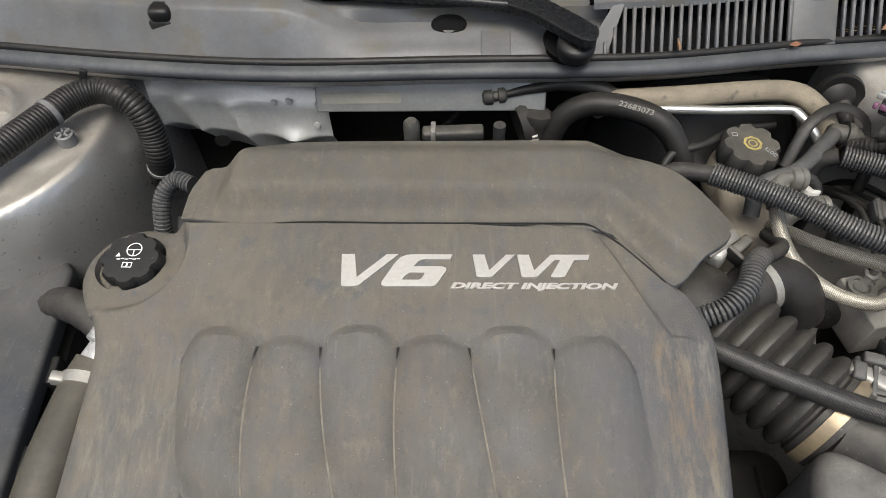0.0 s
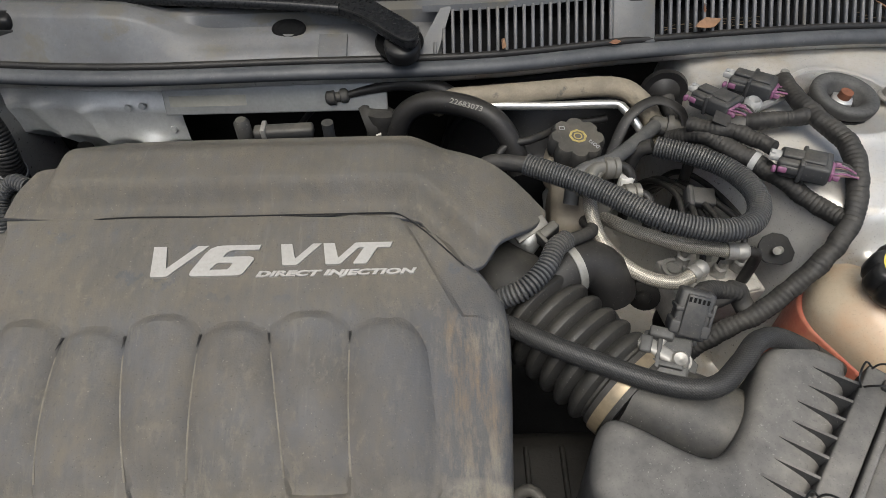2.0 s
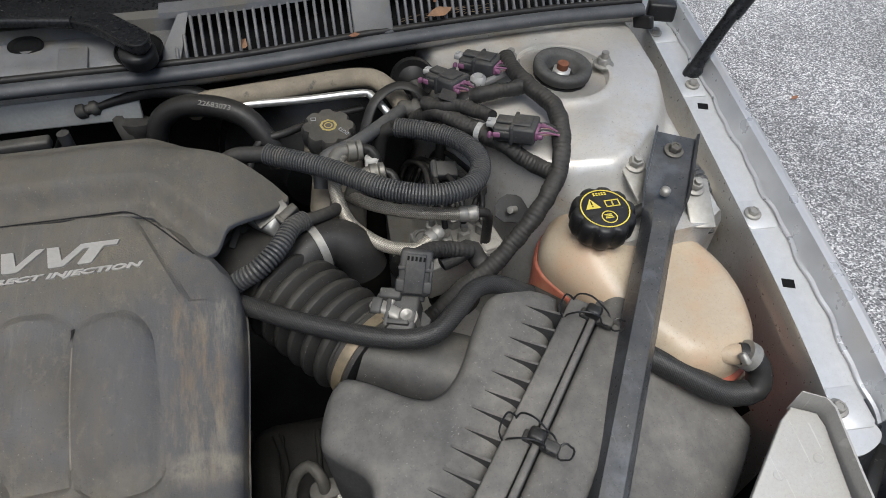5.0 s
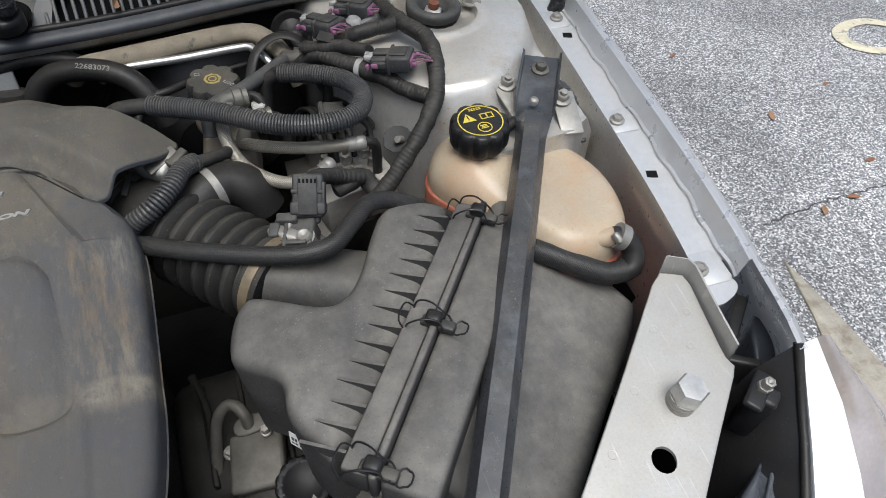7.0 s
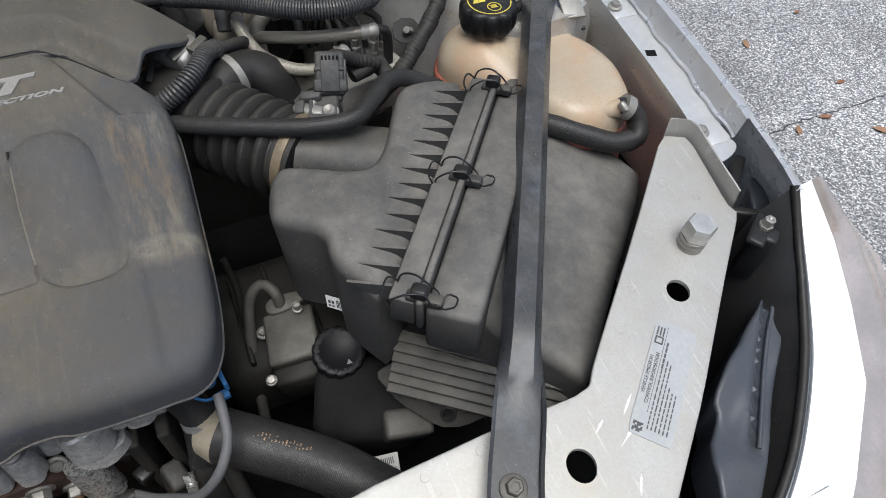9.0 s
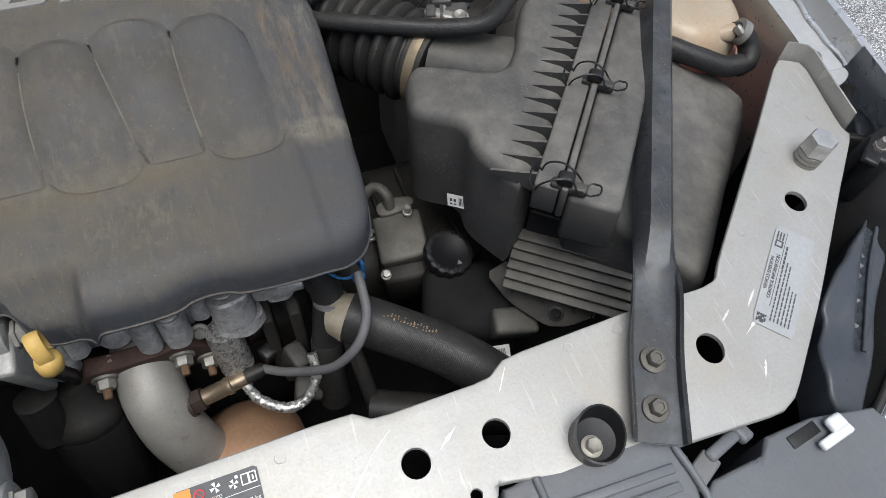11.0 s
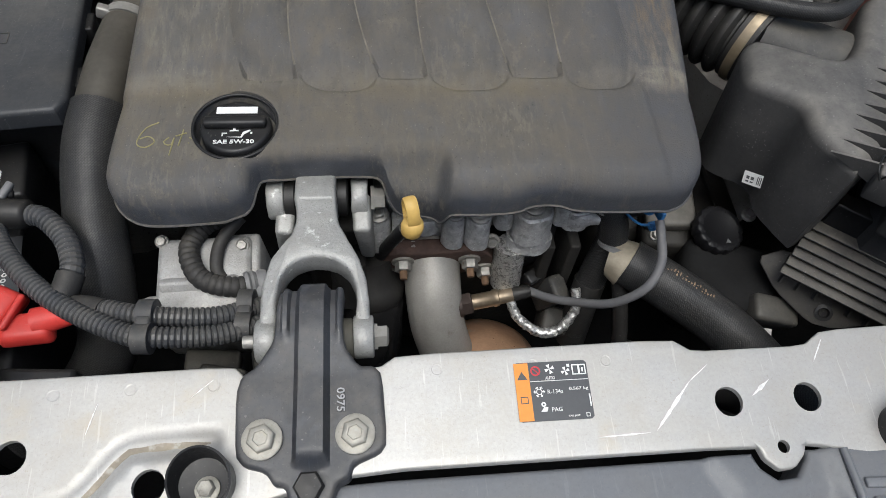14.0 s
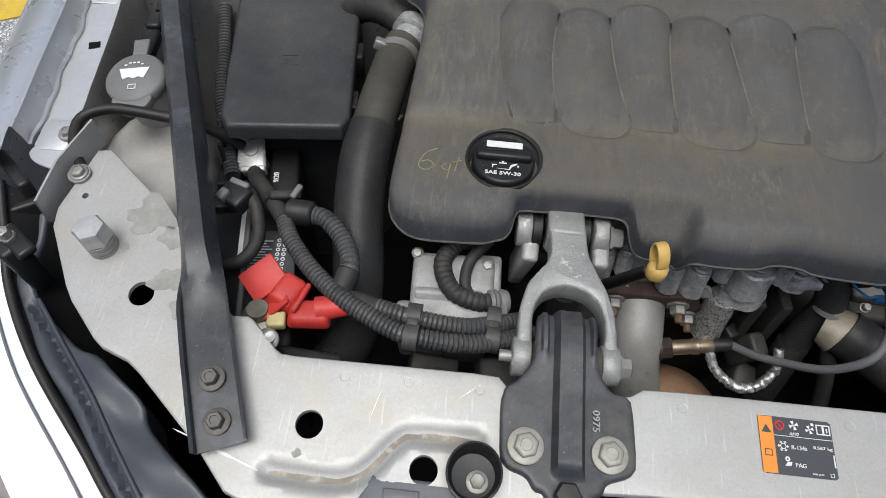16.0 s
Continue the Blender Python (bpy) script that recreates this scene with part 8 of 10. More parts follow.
for x, y, z in ((-0.265, -0.064, 0.799), (-0.196, -0.048, 0.782)):
    cl = thing("cable_separator", (x, y, z), "black plastic cable separator clip", "clip", "cable separators")
    for o in (-0.010, 0.010):
        part("loop", lathe([(0.0105, -0.006), (0.0122, -0.006), (0.0122, 0.006), (0.0105, 0.006)], 16, aim((x, y + o, z), (1, -0.05, 0))), CONN, cl)
    part("bridge", box(0.011, 0.010, 0.012, pose(x, y, z + 0.004, 6, 0, 0), 0.002), CONN, cl)
boot = thing("terminal_boot", (-0.37, -0.03, 0.77), "red soft plastic battery terminal cover, flipped open", "terminal cover")
part("flap", box(0.036, 0.030, 0.003, pose(-0.404, -0.029, 0.797, 22, -20, 38), 0.001), RED, boot)
part("flap", box(0.030, 0.034, 0.003, pose(-0.392, -0.044, 0.790, -12, -34, 30), 0.001), RED, boot)
part("hood", box(0.028, 0.036, 0.020, pose(-0.380, -0.038, 0.792, 6, 16, -22), 0.005, 3, 0.78), RED, boot)
part("skirt", box(0.040, 0.026, 0.016, pose(-0.358, -0.054, 0.786, 5, 6, 8), 0.005, 3, 0.82), RED, boot)
part("rib", box(0.005, 0.030, 0.012, pose(-0.366, -0.046, 0.796, 6, 16, -16), 0.002), RED, boot)
part("sleeve", tube([(-0.352, -0.050, 0.788), (-0.334, -0.046, 0.790), (-0.314, -0.043, 0.793)], 0.010, ends=(0.0115, 0.0085)), RED, boot)
pos = thing("battery_terminal", (-0.40, -0.06, 0.76), "greasy positive battery terminal with brass fuse", "terminal")
part("post", join(lathe([(0.016, -0.01), (0.016, 0.002), (0.012, 0.004)], 24, pose(-0.403, -0.057, 0.778)), lathe([(0.010, 0.0), (0.0095, 0.010), (0.0001, 0.010)], 20, pose(-0.403, -0.057, 0.781))), GREASE, pos)
part("fuse", box(0.016, 0.014, 0.010, pose(-0.385, -0.064, 0.785, 0, 0, 10), 0.002), material("pale_yellow_plastic", (0.5, 0.42, 0.2), 0.5), pos)
part("bolt", hexbolt((-0.389, -0.082, 0.782), (0, -0.3, 1), 0.007, 0.008, 1.5), STEEL, pos)
part("tray", box(0.09, 0.03, 0.02, pose(-0.37, -0.09, 0.755, 10, 0, -4), 0.004), PLASTIC, pos)

rad = thing("radiator_hose", (-0.33, 0.1, 0.70), "large woven-sleeved upper radiator hose with rubber end", "hose", "radiator hoses")
part("rubber_end", tube([(-0.318, 0.268, 0.842), (-0.325, 0.244, 0.838), (-0.331, 0.19, 0.832), (-0.336, 0.145, 0.820)], 0.0225, 22), material("brown_dusty_rubber", (0.040, 0.036, 0.029), 0.6, dust=0.26, vary=0.25, blotch=20), rad, "dusty brown rubber hose end")
part("sleeve", tube([(-0.335, 0.150, 0.822), (-0.338, 0.110, 0.808), (-0.336, 0.06, 0.780), (-0.330, 0.01, 0.745), (-0.335, -0.03, 0.70), (-0.37, -0.06, 0.66), (-0.42, -0.08, 0.63)], 0.0255, 24), SLEEVE, rad)
part("clamp", join(lathe([(0.0232, -0.005), (0.0242, -0.005), (0.0242, 0.005), (0.0232, 0.005)], 26, aim((-0.3235, 0.250, 0.839), (0.1, 1, 0.1))), box(0.016, 0.010, 0.012, pose(-0.340, 0.248, 0.855, 0, 20, 0), 0.002)), STEEL, rad, "spring clamp")
part("outlet", lathe([(0.021, -0.01), (0.021, 0.02), (0.026, 0.022), (0.026, 0.035)], 24, aim((-0.319, 0.262, 0.840), (0.35, 0.9, 0.15))), CAST, rad)
up = thing("coolant_hose", (-0.35, 0.32, 0.80), "dark wrapped coolant hose behind the fuse box", "hose")
part("hose", tube([(-0.42, 0.34, 0.80), (-0.392, 0.338, 0.832), (-0.365, 0.328, 0.848), (-0.335, 0.312, 0.848), (-0.312, 0.292, 0.840), (-0.295, 0.270, 0.83)], 0.0165, 18, ring=0.016, depth=0.04), TAPE, up)
alt = thing("alternator", (-0.235, 0.0, 0.66), "grey cast aluminium alternator with bolts", "alternator")
ALTC = material("rough_grey_casting", (0.34, 0.335, 0.32), 0.6, metal=0.3, dust=0.35, vary=0.3, blotch=50, grain=600, bump=0.6, dust_color=(0.24, 0.22, 0.18), speck=0.8, speck_color=(0.55, 0.54, 0.52))
part("housing", box(0.078, 0.075, 0.13, pose(-0.236, 0.008, 0.715, 14, 0, 2), 0.006), ALTC, alt)
part("step", box(0.050, 0.030, 0.10, pose(-0.262, -0.018, 0.715, 14, 0, 2), 0.005), ALTC, alt)
part("step", box(0.026, 0.050, 0.10, pose(-0.204, 0.022, 0.728, 14, 0, 2), 0.004), ALTC, alt)
part("cover_plate", box(0.064, 0.05, 0.012, pose(-0.238, -0.022, 0.758, 60, 0, 2), 0.003), ALTC, alt)
for x, y, z in ((-0.272, 0.025, 0.785), (-0.205, 0.02, 0.783), (-0.268, -0.03, 0.745)):
    part("bolt", hexbolt((x, y, z), (0, -0.5, 1), 0.0045, 0.005, 1.3), DULL, alt)
hose("alternator_loom", [(-0.215, 0.040, 0.80), (-0.236, 0.034, 0.794), (-0.247, 0.013, 0.789), (-0.236, -0.012, 0.784), (-0.212, -0.019, 0.779), (-0.190, -0.012, 0.772)], 0.0088, TAPE, "black wrapped alternator lead bent round", "wiring loom", ring=0.0055, depth=0.06)
hose("alternator_lead", [(-0.205, 0.038, 0.80), (-0.222, 0.018, 0.79), (-0.224, -0.004, 0.78), (-0.212, -0.014, 0.77)], 0.0055, TAPE, "thin black taped lead", "wiring loom")
fitc = thing("hose_fitting", (-0.195, -0.015, 0.76), "ribbed grey quick fitting on the alternator lead", "fitting")
part("collar", lathe([(0.011, -0.009), (0.012, -0.006), (0.010, -0.004), (0.012, -0.002), (0.010, 0.001), (0.012, 0.004), (0.011, 0.009)], 16, aim((-0.193, -0.013, 0.773), (1, 0.3, -0.2))), GREYPLASTIC, fitc)
part("tab", box(0.018, 0.018, 0.003, pose(-0.192, -0.026, 0.776, 20, 0, 10), 0.001), GREYPLASTIC, fitc)

# washer filler
wash = thing("washer_filler", (-0.57, 0.16, 0.75), "grey washer filler cap on its pale bottle neck", "washer filler")
WM = pose(-0.575, 0.156, 0.852, 14, -6, 8) @ Matrix.Scale(1.2, 4)
part("cap", join(lathe([(0.024, -0.006), (0.0255, -0.003), (0.0255, 0.003), (0.023, 0.0055), (0.0001, 0.006)], 40, WM), plate(round_off([(-0.012, -0.034), (0.012, -0.034), (0.02, -0.015), (-0.02, -0.015)], 2), -0.004, 0.004, 0.001, WM), plate([(-0.006, 0.022), (0.006, 0.022), (0.007, 0.042), (-0.007, 0.042)], -0.002, 0.003, 0.001, WM)), GREYPLASTIC, wash)
WT = WM @ Matrix.Translation((0, 0, 0.0062))
part("washer_symbol", join(plate([(-0.013, 0.008), (0.013, 0.008), (0.009, -0.003), (0.004, -0.001), (0, -0.003), (-0.004, -0.001), (-0.009, -0.003)], 0, 0.0004, m=WT), bars([(-0.009 + 0.0035 * i, 0.011 + (0.002 if i in (1, 2, 3) else 0), 0.0022, 0.0014) for i in range(5)], WT), frame_print(-0.0035, -0.0135, 0.007, 0.005, 0.0008, WT)), WHITE, wash)
MILKY = material("milky_bottle_plastic", (0.42, 0.40, 0.36), 0.4, dust=0.3, vary=0.12, blotch=12)
part("neck", lathe([(0.020, -0.05), (0.022, -0.02), (0.024, -0.006)], 28, WM), MILKY, wash)
part("bottle", sheet(round_off([(-0.625, 0.06), (-0.52, 0.02), (-0.49, 0.09), (-0.52, 0.18), (-0.62, 0.19)], 2), lambda x, y: 0.80 + 0 * x, 0.15, 0.03, 0.01), MILKY, wash)
wl = thing("washer_wiring", (-0.58, 0.24, 0.80), "dark plug and wires behind the washer cap", "wiring")
part("plug", box(0.018, 0.045, 0.014, pose(-0.594, 0.225, 0.842, 5, 0, 5), 0.003), PLASTIC, wl)
part("plug", box(0.016, 0.025, 0.012, pose(-0.598, 0.262, 0.848, 5, 0, 5), 0.003), PLASTIC, wl)
for i in range(3):
    part("wire", tube([(-0.590 - 0.006 * i, 0.28, 0.85), (-0.60 - 0.004 * i, 0.33, 0.86), (-0.59 - 0.008 * i, 0.40, 0.87)], 0.003, 8), RUBBER, wl)

# fuse box details
part("moulded_symbol", join(frame_print(-0.010, -0.008, 0.020, 0.016, 0.001, Matrix.Translation((-0.437, 0.225, 0.8421)) @ Matrix.Rotation(0.12, 4, "Z")), plate([(-0.002, 0.005), (0.002, 0.005), (-0.001, -0.001), (0.003, -0.001), (-0.003, -0.006), (-0.0005, -0.0005), (-0.004, 0.0)], 0, 0.0004, m=Matrix.Translation((-0.437, 0.225, 0.8421)))), PLASTIC_DUSTY, fuse)
for x, y, a in ((-0.362, 0.185, 8), (-0.372, 0.27, 8), (-0.478, 0.155, 12), (-0.494, 0.22, 12), (-0.51, 0.29, 12)):
    part("latch", box(0.012, 0.028, 0.030, pose(x, y, 0.815, 0, 0, a), 0.002), PLASTIC, fuse)
for i in range(9):
    part("side_rib", box(0.004, 0.005, 0.05, pose(-0.487 - 0.004 * i, 0.115 + 0.018 * i, 0.79, 0, 0, 12), 0.001), PLASTIC, fuse)
hose("fuse_box_loom", [(-0.475, 0.10, 0.785), (-0.492, 0.14, 0.79), (-0.515, 0.20, 0.80), (-0.53, 0.27, 0.815), (-0.545, 0.33, 0.83)], 0.008, LOOM, "black corrugated loom beside the fuse box", "wiring loom", ring=0.0045, depth=0.15)


# ---- details of the air box ----
WIRE = material("black_spring_wire", (0.03, 0.03, 0.03), 0.4, metal=0.5, vary=0.2)
for l in (0.006, 0.135, 0.262):
    ck = thing("wire_clip", fold(l, 0.0, 0.01), "black wire spring clip on the air box rim", "clip", "air box clips")
    part("catch", box(0.012, 0.014, 0.010, Matrix.Translation(fold(l, 0.008, 0.018)) @ Matrix.Rotation(math.atan2(u.y, u.x), 4, "Z"), 0.003), PLASTIC, ck)
    part("lug", box(0.010, 0.030, 0.008, Matrix.Translation(fold(l, 0.012, 0.010)) @ Matrix.Rotation(math.atan2(u.y, u.x), 4, "Z"), 0.002), PLASTIC_DUSTY, ck)
    for o in (-0.009, 0.009):
        part("wire", tube([fold(l + o, -0.014, 0.006), fold(l + o * 1.3, -0.010, 0.018), fold(l + o, 0.002, 0.025), fold(l + o * 0.6, 0.014, 0.022), fold(l + o * 0.8, 0.019, 0.015), fold(l + o * 0.35, 0.025, 0.012), fold(l + o * 0.8, 0.029, 0.013), fold(l + o * 0.65, 0.033, 0.014)], 0.0009, 6, 0.003), WIRE, ck)
    part("wire", tube([fold(l - 0.0058, 0.033, 0.014), fold(l - 0.004, 0.037, 0.015), fold(l + 0.004, 0.037, 0.015), fold(l + 0.0058, 0.033, 0.014)], 0.0009, 6, 0.003), WIRE, ck)
    part("wire", tube([fold(l - 0.012, -0.014, 0.008), fold(l - 0.008, -0.020, 0.016), fold(l + 0.008, -0.020, 0.016), fold(l + 0.012, -0.012, 0.008)], 0.0009, 6, 0.003), WIRE, ck)

# lower half with its slatted inlet and fixing foot
low = thing("air_box_inlet", (0.36, 0.0, 0.68), "slatted black plastic inlet at the foot of the air box", "air inlet")
A0, A1 = Vector((0.334, 0.036, 0.766)), Vector((0.462, -0.068, 0.766))
dirx = (A1 - A0).normalized()
outw = Vector((dirx.y, -dirx.x, 0)) * 1.0
for i in range(6):
    c = (A0 + A1) / 2 + Vector((0, 0, -0.0080 * i)) + outw * (0.0065 * i - 0.002)
    m = Matrix.Translation(c) @ Matrix.Rotation(math.atan2(dirx.y, dirx.x), 4, "Z") @ Matrix.Rotation(0.3, 4, "X")
    part("slat", box((A1 - A0).length, 0.012, 0.0026, m, 0.0008), PLASTIC_DUSTY, low)
part("back", box(0.15, 0.02, 0.085, Matrix.Translation((A0 + A1) / 2 - outw * 0.016 + Vector((0, 0, -0.012))) @ Matrix.Rotation(math.atan2(dirx.y, dirx.x), 4, "Z"), 0.002), PLASTIC, low)
foot = plate(round_off([(-0.055, 0.022), (-0.075, 0.0), (-0.045, -0.022), (0.0, -0.036), (0.022, -0.030), (0.06, 0.0), (0.065, 0.022)], 1, 0.15), 0, 0.004, 0.001)
FM = Matrix.Translation((0.369, -0.006, 0.703)) @ Matrix.Rotation(math.atan2(dirx.y, dirx.x), 4, "Z") @ Matrix.Rotation(0.75, 4, "X")
part("foot", moved(foot, FM), PLASTIC_DUSTY, low)
for x in (-0.045, -0.028, -0.010, 0.024, 0.042):
    part("web", box(0.0025, 0.034, 0.014, FM @ Matrix.Translation((x, 0.004, 0.008)), 0.0006), PLASTIC_DUSTY, low)
part("screw", lathe([(0.0085, 0.003), (0.0085, 0.006), (0.0055, 0.0065), (0.004, 0.004), (0.0001, 0.004)], 18, FM @ Matrix.Translation((0.006, -0.020, 0.0))), PLASTIC, low)
st = tagged(part("code_sticker", plate([(-0.011, -0.0065), (0.011, -0.0065), (0.011, 0.0065), (-0.011, 0.0065)], 0, 0.0005, m=aim((0.293, 0.091, 0.771), (-0.85, -0.42, 0.30), 0.4)), material("white_sticker", (0.7, 0.7, 0.68), 0.5, vary=0.04)), "small white code sticker on the air box side", "sticker")
STM = aim((0.293, 0.091, 0.771), (-0.85, -0.42, 0.30), 0.4) @ Matrix.Translation((0, 0, 0.0007))
part("code_print", bars([(-0.009 + 0.0016 * i, -0.004 + 0.0016 * j, 0.0014, 0.0014) for i in range(6) for j in range(5) if (i * 5 + j * 3 + i * j) % 3] + [(0.004 + 0.0018 * i, -0.004, 0.0008, 0.008) for i in range(3)], STM), INK, st)

# tank fixings, hose and brackets beside it
part("seam", tube([(0.500, 0.300, 0.832), (0.512, 0.262, 0.829), (0.560, 0.190, 0.822), (0.585, 0.150, 0.815), (0.638, 0.143, 0.815), (0.675, 0.172, 0.818), (0.684, 0.245, 0.828)], 0.0028, 8), TANK, tank)
th_ = thing("coolant_hose", (0.61, 0.15, 0.80), "woven-sleeved coolant hose clipped to the tank", "hose")
part("sleeve", tube([(0.480, 0.235, 0.81), (0.535, 0.196, 0.838), (0.565, 0.168, 0.842), (0.595, 0.144, 0.836), (0.620, 0.128, 0.830), (0.640, 0.124, 0.831)], 0.0115, 18), SLEEVE, th_)
part("rubber_bend", tube([(0.636, 0.125, 0.828), (0.650, 0.126, 0.832), (0.653, 0.138, 0.845), (0.645, 0.146, 0.854), (0.637, 0.150, 0.854)], 0.0115, 18), RUBBER, th_)
part("clamp", lathe([(0.0122, -0.005), (0.0135, -0.005), (0.0135, 0.005), (0.0122, 0.005)], 20, aim((0.643, 0.147, 0.856), (-0.8, 0.4, 0.45))), STEEL, th_, "spring clamp")
part("clamp_ear", box(0.006, 0.012, 0.008, pose(0.633, 0.140, 0.864, 30, 0, 20), 0.002), STEEL, th_)
part("nipple", tube([(0.641, 0.148, 0.856), (0.628, 0.155, 0.851), (0.612, 0.165, 0.844)], 0.0098, 16), TANK, tank)
for x, y, z, r in ((0.607, 0.352, 0.915, 10), (0.660, 0.318, 0.905, -10)):
    br = thing("tank_bracket", (x, y, z - 0.05), "grey sheet bracket with a nut", "bracket", "tank brackets")
    part("strap", box(0.026, 0.055, 0.003, pose(x, y - 0.016, z - 0.008, 22, 0, r), 0.001), STEEL, br)
    part("nut", join(hexbolt((x, y, z + 0.001), (0, -0.3, 1), 0.0075, 0.008, 1.5), lathe([(0.004, 0), (0.004, 0.013), (0.0001, 0.0135)], 10, aim((x, y, z), (0, -0.3, 1)))), STEEL, br)
hose("tank_side_hose", [(0.652, 0.385, 0.87), (0.675, 0.365, 0.890), (0.683, 0.335, 0.885), (0.682, 0.30, 0.85)], 0.010, LOOM, "short black corrugated hose beside the tank", ring=0.006, depth=0.1)
tagged(part("tank_outlet", tube([(0.572, 0.288, 0.903), (0.592, 0.297, 0.905), (0.606, 0.302, 0.902)], 0.006, 10), RUBBER), "small black overflow hose on the tank neck", "hose")
part("rivet", lathe([(0.005, -0.004), (0.005, 0.001), (0.0035, 0.0025), (0.0001, 0.003)], 14, aim((0.612, 0.296, 0.928), (0, -0.2, 1))), STEEL, LB)

# strut mount and nuts on the tower
mount = thing("strut_mount", (0.577, 0.506, 0.90), "black rubber strut mount disc with rusty nut", "strut mount")
SM = pose(0.577, 0.508, 0.927, 4, 4, 0)
MOUNTR = material("dusty_grey_rubber", (0.034, 0.034, 0.034), 0.6, dust=0.48, vary=0.2, blotch=40, speck=0.9, speck_color=(0.03, 0.03, 0.03), dust_color=(0.17, 0.165, 0.15))
part("disc", lathe([(0.0125, 0.001), (0.0145, 0.003), (0.0195, 0.0125), (0.0215, 0.0150), (0.0300, 0.0170), (0.0335, 0.0155), (0.0345, 0.0125), (0.0340, 0.0060), (0.031, 0.003)], 40, SM), MOUNTR, mount)
# its wide black foot fills the seat gap, in place of shadow and grime
part("bearing", lathe([(0.0520, -0.024), (0.0510, -0.016), (0.044, -0.016), (0.036, -0.010), (0.032, 0.002), (0.02, 0.003), (0.0001, 0.003)], 48, SM, lambda a, r, z: r * (1 - 0.03 * (math.cos(a * 20) > 0))), PLASTIC, mount)
part("nut", lathe([(0.0115, -0.002), (0.0115, 0.008), (0.009, 0.0095)], 6, SM), BOLTHEAD, mount)
part("rod", lathe([(0.0066, 0.008), (0.0066, 0.017), (0.0001, 0.0175)], 12, SM), material("orange_rust", (0.16, 0.06, 0.03), 0.8, vary=0.4, blotch=120, bump=0.6), mount, "rusty rod end")
part("seat_ring", lathe([(0.053, 0.000), (0.058, 0.003), (0.060, 0.000)], 48, SM), SILVER, mount)
for x, y in ((0.632, 0.514), (0.524, 0.540)):
    nt = thing("tower_nut", (x, y, 0.93), "zinc flange nut on a strut tower stud", "nut", "tower nuts")
    part("nut", join(hexbolt((x, y, 0.932), (0, 0, 1), 0.0085, 0.009, 1.45), lathe([(0.0045, 0), (0.0045, 0.016), (0.0001, 0.0165)], 10, pose(x, y, 0.932))), STEEL, nt)
nt = thing("tower_nut", (-0.423, 0.514, 0.89), "zinc flange nut on a strut tower stud", "nut", "tower nuts")
part("nut", join(hexbolt((-0.423, 0.514, 0.902), (0.2, 0, 1), 0.0085, 0.010, 1.45), lathe([(0.0045, 0), (0.0045, 0.016), (0.0001, 0.0165)], 10, pose(-0.423, 0.514, 0.902))), STEEL, nt)

# gas strut holding the hood
gsx = thing("hood_strut", (0.758, 0.519, 0.90), "black gas strut holding up the hood", "strut")
part("rod", tube([(0.767, 0.528, 0.905), (0.790, 0.531, 0.958), (0.816, 0.535, 1.004)], 0.0082, 14), WP, gsx)
part("cylinder", tube([(0.796, 0.532, 0.968), (0.816, 0.535, 1.004), (0.90, 0.545, 1.18), (1.02, 0.56, 1.45)], 0.0100, 14), WP, gsx)
part("ball_end", lathe([(0.009, -0.012), (0.011, -0.008), (0.011, 0.006), (0.008, 0.012)], 14, aim((0.766, 0.528, 0.897), (0.4, 0.05, 1))), WP, gsx)

# loom over the other tower, shield and bar on the firewall
rl = thing("firewall_loom", (-0.40, 0.53, 0.85), "thick black corrugated loom arching over the tower", "wiring loom")
RLP = [(-0.48, 0.368, 0.942), (-0.455, 0.402, 0.945), (-0.429, 0.438, 0.947), (-0.405, 0.486, 0.947), (-0.388, 0.513, 0.948), (-0.365, 0.524, 0.948), (-0.341, 0.518, 0.944), (-0.327, 0.512, 0.93), (-0.322, 0.507, 0.905), (-0.324, 0.502, 0.875), (-0.336, 0.512, 0.84), (-0.361, 0.538, 0.79), (-0.36, 0.54, 0.72), (-0.36, 0.55, 0.66)]
part("conduit", tube(RLP, 0.0138, 18, ring=0.0040, depth=0.035), RUBBER, rl)
for f_ in (0.275, 0.60):
    p_, d_ = along(RLP, f_)
    part("band", lathe([(0.0140, -0.0026), (0.0150, -0.0026), (0.0150, 0.0026), (0.0140, 0.0026)], 20, aim(p_, d_)), GREYPLASTIC, rl)
p_, d_ = along(RLP, 0.36)
part("band_tail", box(0.007, 0.004, 0.012, Matrix.Translation(p_ + Vector((-0.004, 0.004, 0.017))) @ Matrix.Rotation(0.5, 4, "Y"), 0.001), PLASTIC, rl)
sn = thing("tower_clip", (-0.392, 0.476, 0.935), "grey star-slotted plastic clip on the tower", "clip")
SNM = aim((-0.392, 0.476, 0.928), (0.1, -0.1, 1))
part("collar", lathe([(0.0088, -0.012), (0.0088, 0.004), (0.0072, 0.005), (0.0065, 0.002), (0.0001, 0.002)], 24, SNM), GREYPLASTIC, sn)
for a in range(5):
    part("tooth", box(0.0055, 0.0024, 0.005, SNM @ Matrix.Rotation(a * 1.2566, 4, "Z") @ Matrix.Translation((0.0045, 0, 0.0035)), 0.0006), GREYPLASTIC, sn)
shield = thing("firewall_shield", (-0.27, 0.58, 0.80), "dull silver pressed shield on the firewall", "shield")
